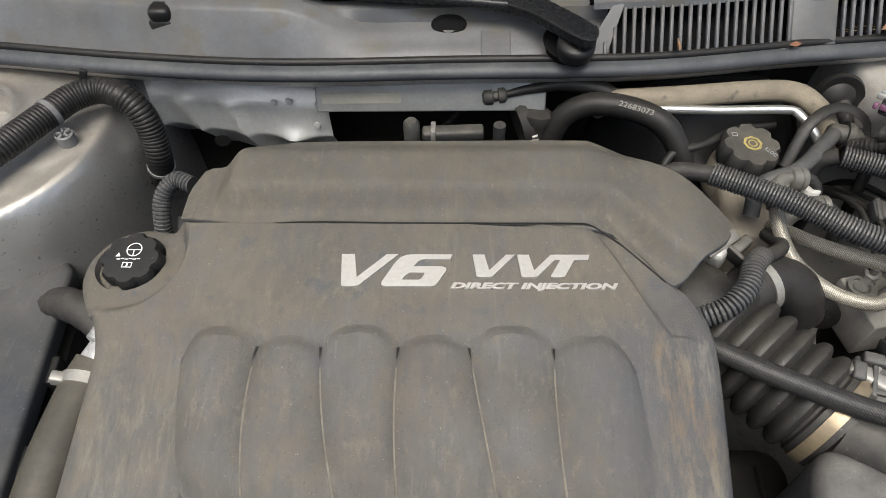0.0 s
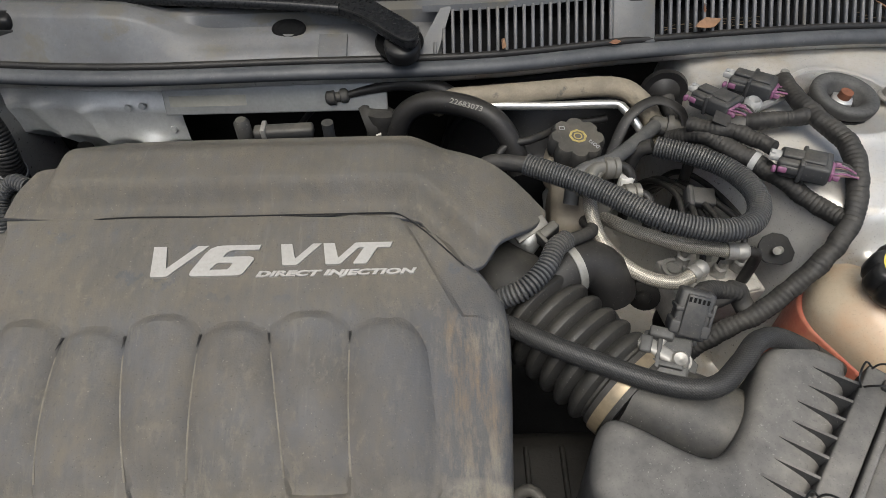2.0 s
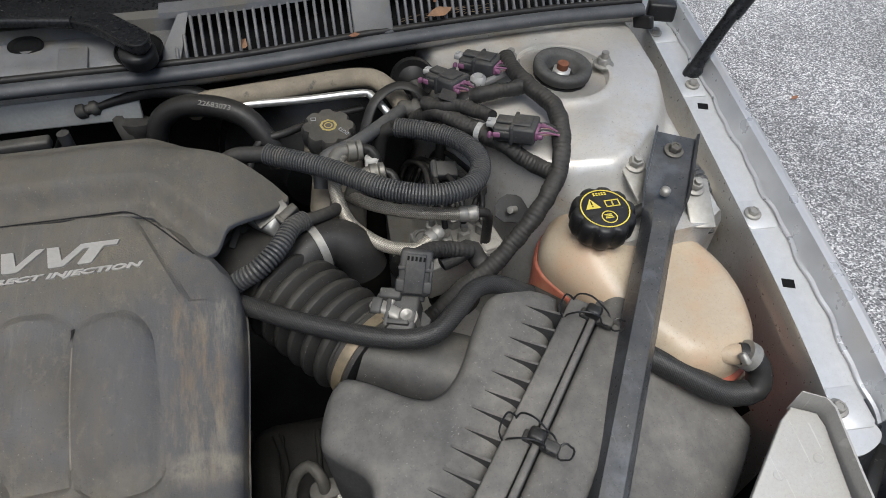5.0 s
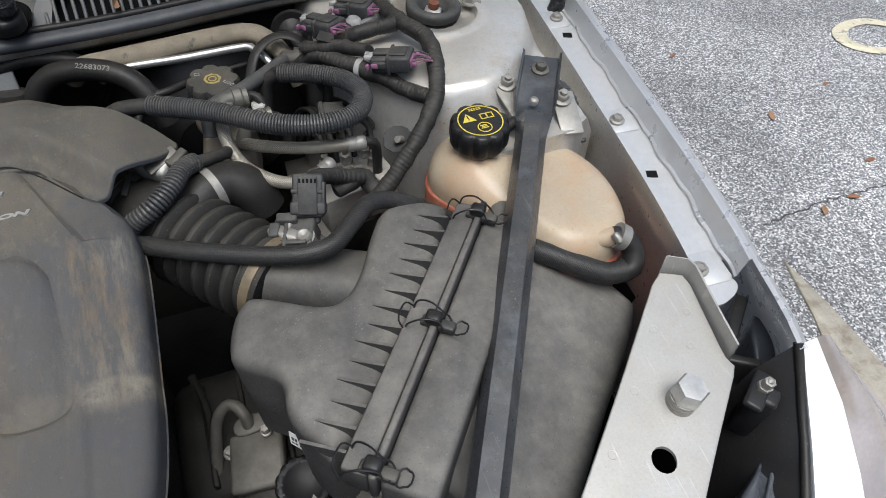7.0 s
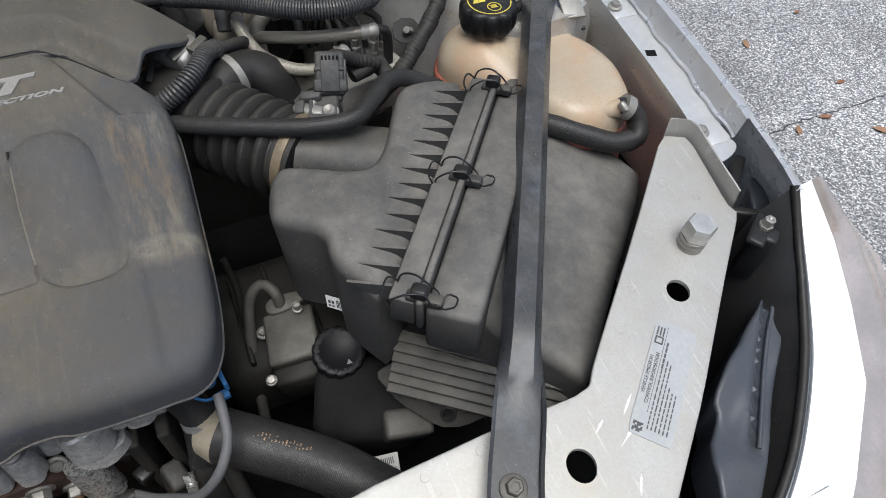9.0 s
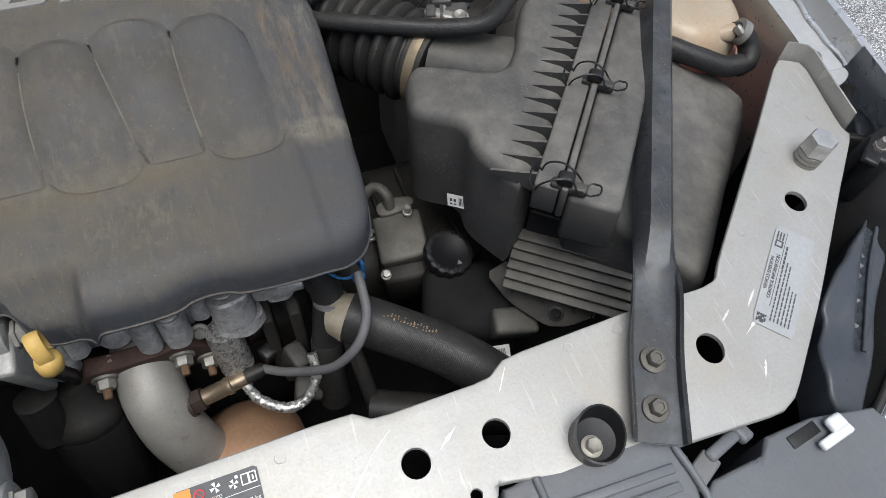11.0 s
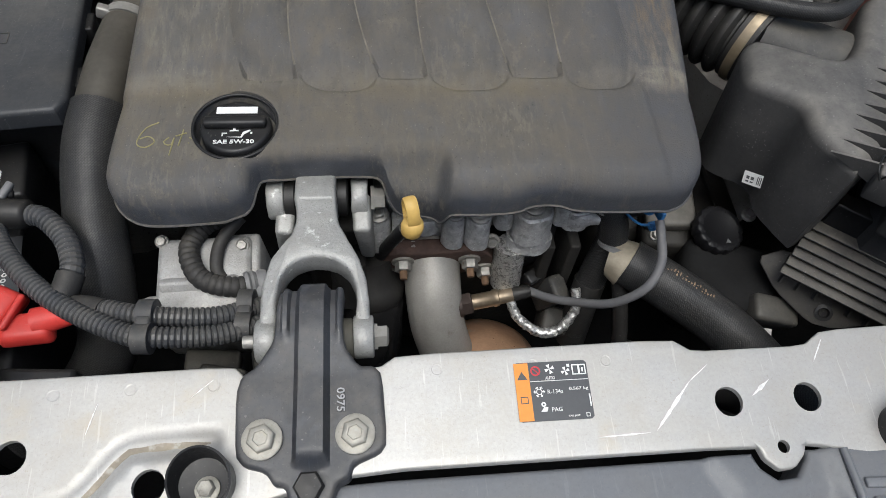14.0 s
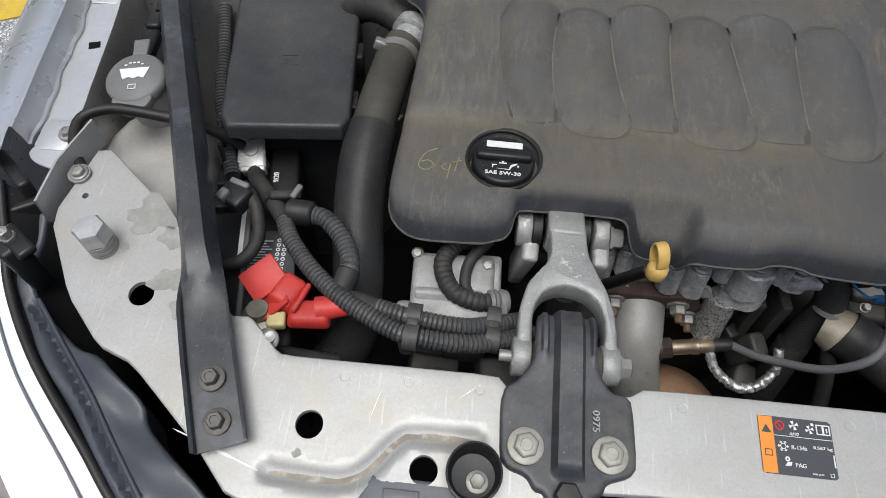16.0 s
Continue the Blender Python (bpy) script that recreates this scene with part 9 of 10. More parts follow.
SH = [[(-0.46, 0.648, 0.950), (-0.37, 0.642, 0.948), (-0.25, 0.632, 0.946), (-0.150, 0.626, 0.945)], [(-0.44, 0.600, 0.885), (-0.36, 0.592, 0.885), (-0.25, 0.580, 0.885), (-0.148, 0.574, 0.885)],
      [(-0.42, 0.600, 0.852), (-0.345, 0.592, 0.850), (-0.25, 0.578, 0.845), (-0.146, 0.566, 0.850)], [(-0.41, 0.635, 0.825), (-0.33, 0.622, 0.815), (-0.24, 0.598, 0.800), (-0.142, 0.585, 0.815)]]
bm = shell(SH)
bmesh.ops.subdivide_edges(bm, edges=bm.edges[:], cuts=11, use_grid_fill=True, smooth=0.5)
for v in bm.verts:
    x, z = v.co.x, v.co.z
    v.co.y -= 0.012 * math.exp(-((x + 0.192) / 0.017) ** 2 - ((z - 0.846) / 0.010) ** 2)
    for x0, z0 in ((-0.370, 0.897), (-0.323, 0.893), (-0.266, 0.886)):
        low_ = x0 + max(0, z0 - z) * 0.35
        v.co.y -= 0.007 * math.exp(-((x - low_) / 0.007) ** 2) * (1 / (1 + math.exp((z - z0 - 0.004) / 0.0015)))
    v.co.y -= 0.0015 * noise.noise(Vector((x * 28, z * 28, 0)))
PRESSED = material("dull_pressed_steel", (0.57, 0.575, 0.55), 0.34, metal=0.3, dust=0.2, vary=0.18, blotch=14, bump=0.03, speck=0.3, speck_color=(0.2, 0.19, 0.17))
part("panel", bm, PRESSED, shield)
part("hole", lathe([(0.0105, 0.0), (0.0095, 0.003), (0.0001, 0.0032)], 20, Matrix.Translation((-0.287, 0.583, 0.829)) @ Matrix.Rotation(1.25, 4, "X") @ Matrix.Diagonal((1, 0.65, 1, 1))), DARKHOLE, shield)
for x, y, z in ((-0.21, 0.577, 0.890), (-0.193, 0.577, 0.892), (-0.160, 0.577, 0.888), (-0.160, 0.582, 0.908), (-0.163, 0.569, 0.864)):
    part("stud_dot", lathe([(0.0042, -0.001), (0.0036, 0.0015), (0.0001, 0.002)], 14, aim((x, y, z), (0, -1, 0.35))), PRESSED, shield)
bar = thing("cowl_bar", (-0.06, 0.57, 0.90), "grey metal bar with a faded paper label", "bar")
part("bar", box(0.25, 0.005, 0.032, pose(-0.030, 0.558, 0.913, -22, 0, 0.5), 0.002), material("grey_primed_steel", (0.27, 0.275, 0.27), 0.45, metal=0.3, dust=0.2, vary=0.15, blotch=20), bar)
part("label", box(0.085, 0.0008, 0.012, pose(-0.105, 0.5548, 0.914, -22, 0, 0.5)), material("faded_tan_label", (0.27, 0.26, 0.225), 0.7, vary=0.15), bar, "faded tan paper label")
cov_plug = thing("cover_side_plug", (-0.28, 0.42, 0.85), "black corrugated lead with a yellow clip", "wiring loom")
part("conduit", tube([(-0.298, 0.398, 0.82), (-0.294, 0.409, 0.87), (-0.290, 0.426, 0.895), (-0.276, 0.437, 0.906), (-0.258, 0.430, 0.906)], 0.0088, 14, ring=0.0038, depth=0.08), LOOM, cov_plug)
part("clip", box(0.010, 0.012, 0.014, pose(-0.252, 0.420, 0.897, 0, 20, 30), 0.003), material("yellowed_clip", (0.5, 0.42, 0.2), 0.5), cov_plug)
part("plug", box(0.02, 0.022, 0.016, pose(-0.262, 0.400, 0.878, 20, 0, 10), 0.003), PLASTIC, cov_plug)
bits = thing("rear_head_fitting", (-0.02, 0.46, 0.90), "small dark fitting behind the engine cover", "fitting")
part("rail", join(box(0.06, 0.014, 0.012, pose(-0.005, 0.474, 0.934, 0, 0, 3), 0.003), lathe([(0.008, -0.01), (0.008, 0.012), (0.005, 0.016)], 14, pose(-0.045, 0.474, 0.934)), lathe([(0.006, -0.01), (0.006, 0.012)], 14, pose(0.04, 0.474, 0.932))), PLASTIC_DUSTY, bits)
part("rail_clip", box(0.005, 0.016, 0.014, pose(-0.024, 0.473, 0.936), 0.001), STEEL, bits)


# ---- radiator cover in front of the support ----
COVERP = material("satin_grey_black_plastic", (0.135, 0.144, 0.158), 0.40, dust=0.25, vary=0.15, blotch=6, scratch=0.12, speck=0.3)
rc = thing("radiator_cover", (0.05, -0.25, 0.70), "satin black plastic radiator cover with ribbed pads", "radiator cover")
RCE = [(-0.300, -0.235), (-0.278, -0.190), (-0.222, -0.190), (-0.190, -0.190), (-0.085, -0.187), (0.172, -0.187), (0.176, -0.198), (0.186, -0.206), (0.200, -0.205), (0.210, -0.194), (0.213, -0.187), (0.236, -0.187), (0.320, -0.191), (0.340, -0.202), (0.349, -0.214), (0.346, -0.232), (0.337, -0.252), (0.325, -0.275), (0.30, -0.40), (-0.30, -0.40)]


def rc_top(x, y):
    z = 0.802 + 0.10 * (y + 0.187)
    mid = smoothstep(x, -0.20, -0.185) * (1 - smoothstep(x, 0.222, 0.230))
    z = z - 0.005 * mid
    d = (y + 0.200) + 0.45 * np.maximum(0, 0.165 - x) * (x > 0.1)
    dip = smoothstep(-(y + 0.196 + 0.5 * np.clip(0.165 - x, 0, 0.05) * -1), 0.004, 0.010)
    low = np.maximum(smoothstep(-(y + 0.2155), -0.002, 0.002), smoothstep((0.137 - x) * 0.68 - (y + 0.184) * 0.0 - (y + 0.184 + 0.93 * np.clip(x - 0.137, 0, 0.034)) * 0.73, -0.002, 0.002))
    z = z - 0.005 * mid * low
    return z


part("panel", sheet(RCE, rc_top, 0.03, 0.004, 0.006), COVERP, rc)
for i in range(6):
    y = -0.214 - 0.0125 * i
    part("rib", box(0.090 - 0.004 * i, 0.0070, 0.004, pose(0.288, y - 0.002, float(rc_top(np.float64(0.288), np.float64(y))) + 0.0012, 6, 0, -3), 0.0012), COVERP, rc)
part("pad_edge", tube([(0.236, -0.19, 0.803), (0.236, -0.22, 0.801), (0.236, -0.30, 0.793)], 0.003, 8), COVERP, rc)
part("pad_edge", tube([(0.341, -0.205, 0.802), (0.345, -0.24, 0.799), (0.345, -0.30, 0.793)], 0.003, 8), COVERP, rc)
for x, y in ((-0.255, -0.203), (-0.215, -0.206), (-0.165, -0.204)):
    part("raised_pad", box(0.026, 0.008, 0.003, pose(x, y, 0.8015, 6, 0, 0), 0.001), COVERP, rc)
for x, y, a in ((0.287, -0.182, 0.35), (-0.205, -0.186, 0.0)):
    cp = thing("pin_cup", (x, y, 0.79), "open black plastic cup round a metal pin", "fastener", "radiator cover fasteners")
    m = pose(x, y, 0.8115, 8, 0, 0)
    k_ = 0.82 if x > 0 else 0.84
    cup = lathe([(0.0225 * k_, -0.016), (0.0232 * k_, 0.004), (0.0240 * k_, 0.010), (0.0222 * k_, 0.0105), (0.0205 * k_, 0.004), (0.0185 * k_, -0.003), (0.006, -0.004)], 36)
    for v in cup.verts:
        if v.co.z > 0:
            v.co.z += 0.36 * max(-0.012, v.co.y) * (v.co.z / 0.010)
    part("cup", moved(cup, m), PLASTIC, cp)
    mp_ = m @ Matrix.Translation((-0.005 if x > 0 else 0.003, -0.004, 0))
    part("pin", join(lathe([(0.0080, -0.004), (0.0080, -0.002), (0.0062, -0.001)], 18, mp_), lathe([(0.0056, -0.002), (0.0056, 0.004), (0.0048, 0.005), (0.0025, 0.0035), (0.0001, 0.0035)], 6, mp_)), TANBOLT, cp)
bc = thing("bumper_clip", (0.39, -0.23, 0.77), "grey plastic clip at the bumper edge", "clip")
part("clip", join(box(0.035, 0.010, 0.010, pose(0.388, -0.214, 0.780, 0, 0, 15), 0.003), box(0.012, 0.022, 0.010, pose(0.406, -0.208, 0.782, 0, 0, 15), 0.003)), COVERP, bc)
part("tongue", box(0.03, 0.016, 0.006, pose(0.363, -0.224, 0.778, 0, 0, 25), 0.002), GREYPLASTIC, bc)
bump = tagged(part("bumper_cover", sheet([(-0.50, -0.40), (0.30, -0.42), (0.343, -0.262), (0.352, -0.244), (0.370, -0.232), (0.417, -0.230), (0.428, -0.219), (0.473, -0.219), (0.530, -0.230), (0.56, -0.30), (0.5, -0.5), (-0.5, -0.5)], lambda x, y: 0.774 + 0.12 * (y + 0.23), 0.12, 0.004, 0.01), COVERP), "dark grey plastic bumper upper panel", "bumper")

wt = thing("bumper_tab", (0.478, -0.237, 0.774), "white plastic tab slotted into the bumper panel", "clip")
part("tab", join(box(0.034, 0.008, 0.006, pose(0.478, -0.240, 0.779, 0, 0, 8), 0.002), box(0.016, 0.012, 0.008, pose(0.484, -0.231, 0.781, 0, 0, 8), 0.003)), material("white_plastic_tab", (0.72, 0.73, 0.72), 0.4, vary=0.04), wt)
part("slot", box(0.030, 0.010, 0.002, pose(0.458, -0.229, 0.774, 6, 0, 8), 0.0005), PLASTIC, wt)

# ---- headlights ----
# opaque near-white lens: the reflector's glare is painted into its colour
LENS = material("white_lens_glare", (0.94, 0.945, 0.95), 0.2, metal=0.0, vary=0.04, blotch=6, coat=1.0, bump=0.0)
AMBER = material("amber_reflector", (0.6, 0.22, 0.05), 0.25, vary=0.1, coat=0.5)


LENSEDGE = material("brown_tinted_lens", (0.42, 0.37, 0.34), 0.12, metal=0.3, vary=0.25, blotch=12, coat=1.0, bump=0.0, second=(0.30, 0.16, 0.11), second_at=0.56, spread=0.2)


def headlight(s, inner, outer, edge):
    th = thing("headlight", (inner[0][0], inner[0][1], 0.6), "clear headlight with bright reflector behind its lens", "headlight", "headlights")
    rows = []
    for (x0, y0, z0), (x1, y1, z1) in zip(inner, outer):
        a, b = Vector((x0, y0, z0)), Vector((x1, y1, z1))
        r = []
        for i in range(9):
            f = i / 8
            p = a.lerp(b, f)
            p.z = z0 + (z1 - z0) * f + 0.03 * math.sin(math.pi * min(1, f * 1.1)) * f
            r.append(p)
        rows.append(r)
    for lo, hi, mat_, name_, label_ in ((0, 3, LENS, "lens", ""), (3, 9, LENSEDGE, "lens_edge", "brownish reflective lens edge")):
        bm = shell([r[lo:hi + 1] if hi < 9 else r[lo:] for r in rows])
        bmesh.ops.subdivide_edges(bm, edges=bm.edges[:], cuts=2, use_grid_fill=True, smooth=0.6)
        part(name_, bm, mat_, th, label_, smooth=60)
    part("housing", shell([[(x, y, z + 0.001) for x, y, z in inner], [(x - s * 0.030, y + 0.004, z - 0.030) for x, y, z in inner], [(x - s * 0.050, y + 0.010, z - 0.14) for x, y, z in inner]]), PLASTIC, th, "black lamp housing")
    part("rubber_edge", tube([(x, y, z + 0.002) for x, y, z in inner], 0.0042, 8, 0.01), RUBBER, th)
    part("bezel_line", tube([Vector(a).lerp(Vector(b), 0.045 * (1 if s > 0 else 2.4)) + Vector((0, 0, 0.003)) for a, b in zip(inner, outer)], 0.0013, 6, 0.01), COVERP, th)
    for f0 in (0.35, 0.5):
        a, b = Vector(inner[3]), Vector(outer[3])
        p = a.lerp(b, 0.80)
        part("amber_reflector", box(0.02, 0.010, 0.006, Matrix.Translation(p + Vector((0, (f0 - 0.4) * 0.16, 0.016 - (f0 - 0.35) * 0.02))) @ Matrix.Rotation(0.8 * s, 4, "Z"), 0.002), AMBER, th)
    return th


IL = [(0.712, -0.020, 0.862), (0.704, -0.055, 0.825), (0.685, -0.095, 0.800), (0.650, -0.145, 0.780), (0.597, -0.199, 0.760), (0.545, -0.235, 0.745), (0.48, -0.27, 0.73)]
OL = [(0.752, -0.028, 0.850), (0.802, -0.085, 0.79), (0.818, -0.150, 0.735), (0.806, -0.230, 0.690), (0.740, -0.300, 0.65), (0.68, -0.36, 0.63), (0.60, -0.40, 0.62)]
headlight(1, IL, OL, None)
IR = [(-0.652, 0.020, 0.835), (-0.640, -0.020, 0.810), (-0.622, -0.065, 0.790), (-0.578, -0.122, 0.775), (-0.514, -0.184, 0.757), (-0.475, -0.222, 0.745), (-0.42, -0.26, 0.73)]
OR_ = [(-0.70, 0.00, 0.82), (-0.735, -0.060, 0.77), (-0.745, -0.130, 0.72), (-0.725, -0.205, 0.68), (-0.670, -0.28, 0.645), (-0.61, -0.34, 0.63), (-0.54, -0.39, 0.62)]
headlight(-1, IR, OR_, None)


TRIM = material("blue_black_plastic", (0.050, 0.058, 0.072), 0.32, dust=0.15, vary=0.2, blotch=14)


def lamp_trim(s, outl, groove, z0, dz):
    th = thing("lamp_bracket", (outl[0][0], outl[0][1], 0.7), "black plastic headlight mounting frame", "bracket", "lamp brackets")

    def top(x, y):
        z = z0 + dz * y
        d = np.full(np.shape(x), 9.0)
        for (x0, y0), (x1, y1) in zip(groove, groove[1:]):
            ex, ey = x1 - x0, y1 - y0
            f = np.clip(((x - x0) * ex + (y - y0) * ey) / (ex * ex + ey * ey), 0, 1)
            d = np.minimum(d, np.hypot(x - x0 - f * ex, y - y0 - f * ey))
        return z - 0.006 * (1 - smoothstep(d, 0.001, 0.004)) + 0.0035 * np.sin(90 * y) * smoothstep(d, 0.004, 0.02)

    part("frame", sheet(round_off(outl, 1, 0.2), top, 0.05, 0.004, 0.004), TRIM, th)
    part("groove_lip", tube([(x, y, z0 + dz * y + 0.0005) for x, y in offset(groove, 0.0055)], 0.0022, 8, 0.006), TRIM, th)
    return th


TLm = lamp_trim(1, [(0.752, 0.050), (0.740, 0.000), (0.722, -0.040), (0.686, -0.083), (0.663, -0.110), (0.638, -0.132), (0.609, -0.162), (0.575, -0.196), (0.535, -0.236), (0.515, -0.215), (0.533, -0.170), (0.558, -0.150), (0.561, -0.136), (0.594, -0.113), (0.618, -0.102), (0.630, -0.094), (0.662, -0.078), (0.689, -0.052), (0.708, -0.015), (0.728, 0.030)],
                [(0.721, -0.021), (0.670, -0.077), (0.629, -0.116), (0.569, -0.182)], 0.800, 0.22)
TRm = lamp_trim(-1, [(-0.650, 0.030), (-0.636, -0.030), (-0.608, -0.083), (-0.586, -0.108), (-0.565, -0.129), (-0.539, -0.154), (-0.489, -0.204), (-0.465, -0.230), (-0.400, -0.225), (-0.402, -0.212), (-0.425, -0.194), (-0.447, -0.179), (-0.471, -0.160), (-0.478, -0.143), (-0.508, -0.124), (-0.527, -0.110), (-0.548, -0.106), (-0.575, -0.087), (-0.595, -0.074), (-0.615, -0.040), (-0.620, 0.03)],
                [(-0.601, -0.072), (-0.567, -0.106), (-0.529, -0.144), (-0.497, -0.180), (-0.462, -0.218)], 0.800, 0.22)
for x, y, s, p in ((0.672, -0.037, 1, TLm), (-0.606, -0.045, -1, TRm)):
    part("tab", box(0.040, 0.016, 0.008, pose(x - s * 0.004, y, 0.838, 5, 0, 35 * s), 0.003), PLASTIC, p)
    part("tab", box(0.020, 0.02, 0.06, pose(x, y - 0.004, 0.81, 5, 0, 35 * s), 0.004), PLASTIC, p)
    part("bolt", join(lathe([(0.0065, 0.0), (0.0065, 0.004), (0.005, 0.004), (0.005, 0.012), (0.003, 0.0125), (0.0001, 0.010)], 6, aim((x, y, 0.842), (0, -0.15, 1)))), STEEL, p)
for s, x0, y0 in ((1, 0.705, 0.055), (-1, -0.655, 0.06)):
    cb = thing("lamp_corner", (x0, y0, 0.75), "black plastic corner piece behind the headlight", "bracket", "lamp corners")
    part("web", box(0.06, 0.012, 0.05, pose(x0, y0 - 0.02, 0.81, 0, 0, 40 * s), 0.003), PLASTIC, cb)
    part("web", box(0.05, 0.01, 0.06, pose(x0 - s * 0.02, y0 - 0.05, 0.79, 0, 0, -35 * s), 0.003), PLASTIC, cb)

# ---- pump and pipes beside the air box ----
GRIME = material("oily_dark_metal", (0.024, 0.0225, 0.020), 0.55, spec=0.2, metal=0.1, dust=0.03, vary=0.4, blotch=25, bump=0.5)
gp = thing("gearbox_bracket", (0.245, 0.13, 0.62), "grimy cast bracket with pipe and bolts", "bracket")
GREASY = material("greasy_cast_bracket", (0.095, 0.090, 0.080), 0.55, metal=0.2, dust=0.2, vary=0.35, blotch=45, bump=0.6)
part("plate", crumple(box(0.055, 0.060, 0.02, pose(0.248, 0.132, 0.680, 10, -8, -10), 0.004), 0.0012, 80.0), GREASY, gp)
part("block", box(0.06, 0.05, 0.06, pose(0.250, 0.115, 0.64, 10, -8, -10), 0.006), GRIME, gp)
part("pipe_flange", plate(round_off([(-0.012, -0.010), (0.030, -0.008), (0.034, 0.006), (0.0, 0.014), (-0.014, 0.008)], 2), 0, 0.008, 0.002, pose(0.244, 0.166, 0.690, 8, -8, 0)), GREASY, gp)
part("bolt", hexbolt((0.262, 0.151, 0.7), (0, -0.15, 1), 0.0045, 0.010, 1.3), STEEL, gp)
part("bolt", hexbolt((0.214, 0.083, 0.69), (0, -0.4, 1), 0.0045, 0.007, 1.3), STEEL, gp)
part("pipe", tube([(0.246, 0.166, 0.695), (0.245, 0.172, 0.712), (0.234, 0.185, 0.716), (0.218, 0.182, 0.702), (0.208, 0.165, 0.675), (0.198, 0.135, 0.63), (0.19, 0.11, 0.57)], 0.0062, 14), GREASY, gp)
part("thin_pipe", tube([(0.205, 0.215, 0.74), (0.208, 0.20, 0.70), (0.200, 0.17, 0.65), (0.195, 0.14, 0.60)], 0.004, 10), GRIME, gp)
sf = thing("fluid_reservoir", (0.30, 0.06, 0.58), "black plastic reservoir with a scalloped cap", "reservoir")
part("body", box(0.11, 0.09, 0.10, pose(0.300, 0.045, 0.630, 10, 0, -20), 0.02, 3), BLACKISH, sf)
part("cap", lathe([(0.024, -0.01), (0.027, -0.006), (0.028, 0.0), (0.028, 0.008), (0.0265, 0.010), (0.020, 0.0105), (0.019, 0.0095), (0.0001, 0.0095)], 84, pose(0.286, 0.086, 0.690, 15, 5, 0), scallop(14, 0.06)), material("soot_black_plastic", (0.008, 0.008, 0.009), 0.45, spec=0.25, vary=0.2), sf)
part("cap_mark", plate([(-0.003, -0.017), (0.003, -0.017), (0.0, -0.012)], 0, 0.0004, m=pose(0.286, 0.086, 0.690, 15, 5, 0) @ Matrix.Translation((0.006, 0, 0.0098))), GREYPLASTIC, sf)
part("bolt", hexbolt((0.325, 0.10, 0.70), (0, -0.3, 1), 0.006, 0.006, 1.4), STEEL, sf)
part("side_box", box(0.05, 0.03, 0.03, pose(0.325, -0.005, 0.665, 15, 10, -10), 0.005), PLASTIC_DUSTY, sf)
gearb = thing("gearbox", (0.26, 0.20, 0.54), "grimy gearbox casing below the air box", "gearbox")
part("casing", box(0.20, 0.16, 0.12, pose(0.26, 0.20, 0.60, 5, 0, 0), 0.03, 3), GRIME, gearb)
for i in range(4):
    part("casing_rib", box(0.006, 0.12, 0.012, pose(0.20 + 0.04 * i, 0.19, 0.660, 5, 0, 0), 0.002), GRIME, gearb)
part("bolt", hexbolt((0.22, 0.16, 0.664), (0, -0.1, 1), 0.006, 0.007, 1.4), STEEL, gearb)
rh = thing("radiator_hose", (0.2, 0.0, 0.66), "large woven-sleeved lower radiator hose with foil end", "hose", "radiator hoses")
part("sleeve", tube([(0.160, 0.030, 0.720), (0.195, 0.004, 0.714), (0.236, -0.026, 0.702), (0.270, -0.060, 0.690), (0.31, -0.10, 0.665), (0.34, -0.14, 0.64)], 0.0245, 24), SLEEVE, rh)
part("foil_end", tube([(0.146, 0.040, 0.716), (0.152, 0.036, 0.717), (0.160, 0.030, 0.716)], 0.0255, 22, ends=(0.020, 0.0250)), material("tan_foil", (0.33, 0.29, 0.22), 0.5, metal=0.3, vary=0.25, blotch=60, bump=0.8), rh, "tan foil wrap")
FRAY = material("frayed_tan_weave", (0.30, 0.21, 0.13), 0.8, vary=0.3, blotch=300)
random.seed(21)
for i in range(46):
    f = random.uniform(0.16, 0.40)
    p, d = along([(0.160, 0.030, 0.720), (0.195, 0.004, 0.714), (0.236, -0.026, 0.702), (0.270, -0.060, 0.690), (0.31, -0.10, 0.665)], f)
    sd = d.cross(Vector((0, 0, 1))).normalized()
    n_ = (sd.cross(d) + sd * -(0.02 + random.uniform(-0.12, 0.12))).normalized()
    part("frayed_thread", box(0.0016, 0.0007, 0.0005, aim(p + n_ * 0.0246, n_, random.uniform(0, 3))), FRAY, rh)
tg = thing("paper_tag", (0.305, -0.07, 0.69), "white printed paper tag on the lower hose", "tag")
TGM = pose(0.287, -0.044, 0.684, 32, 6, -8) @ Matrix.Scale(0.85, 4)
part("paper", plate([(-0.017, -0.013), (0.017, -0.013), (0.017, 0.013), (-0.017, 0.013)], 0, 0.0005, m=TGM), PAPERTAG, tg)
part("barcode", bars([(-0.013 + 0.0021 * i, 0.002, 0.0011, 0.007) for i in range(12)], TGM @ Matrix.Translation((0, 0, 0.0005))), INK, tg)
part("printed_number", flat_text("22972649", -0.014, 0.014, -0.008, -0.002, TGM @ Matrix.Translation((0, 0, 0.0005))), INK, tg)
hose("lower_pipe", [(0.16, -0.03, 0.63), (0.22, -0.06, 0.635), (0.30, -0.09, 0.63)], 0.02, RUBBER, "dark rubber pipe low in the bay", "pipe")
hose("drain_hose", [(0.155, 0.02, 0.70), (0.160, -0.01, 0.66), (0.165, -0.04, 0.60), (0.17, -0.07, 0.52)], 0.008, RUBBER, "thin grey-black drain hose")
wv = thing("sleeved_loom", (0.14, 0.04, 0.70), "woven-sleeved loom dropping beside the engine", "wiring loom")
part("sleeve", tube([(0.125, 0.075, 0.775), (0.138, 0.062, 0.762), (0.146, 0.052, 0.732), (0.141, 0.046, 0.700), (0.134, 0.036, 0.66), (0.13, 0.02, 0.60)], 0.0155, 18), SLEEVE, wv)
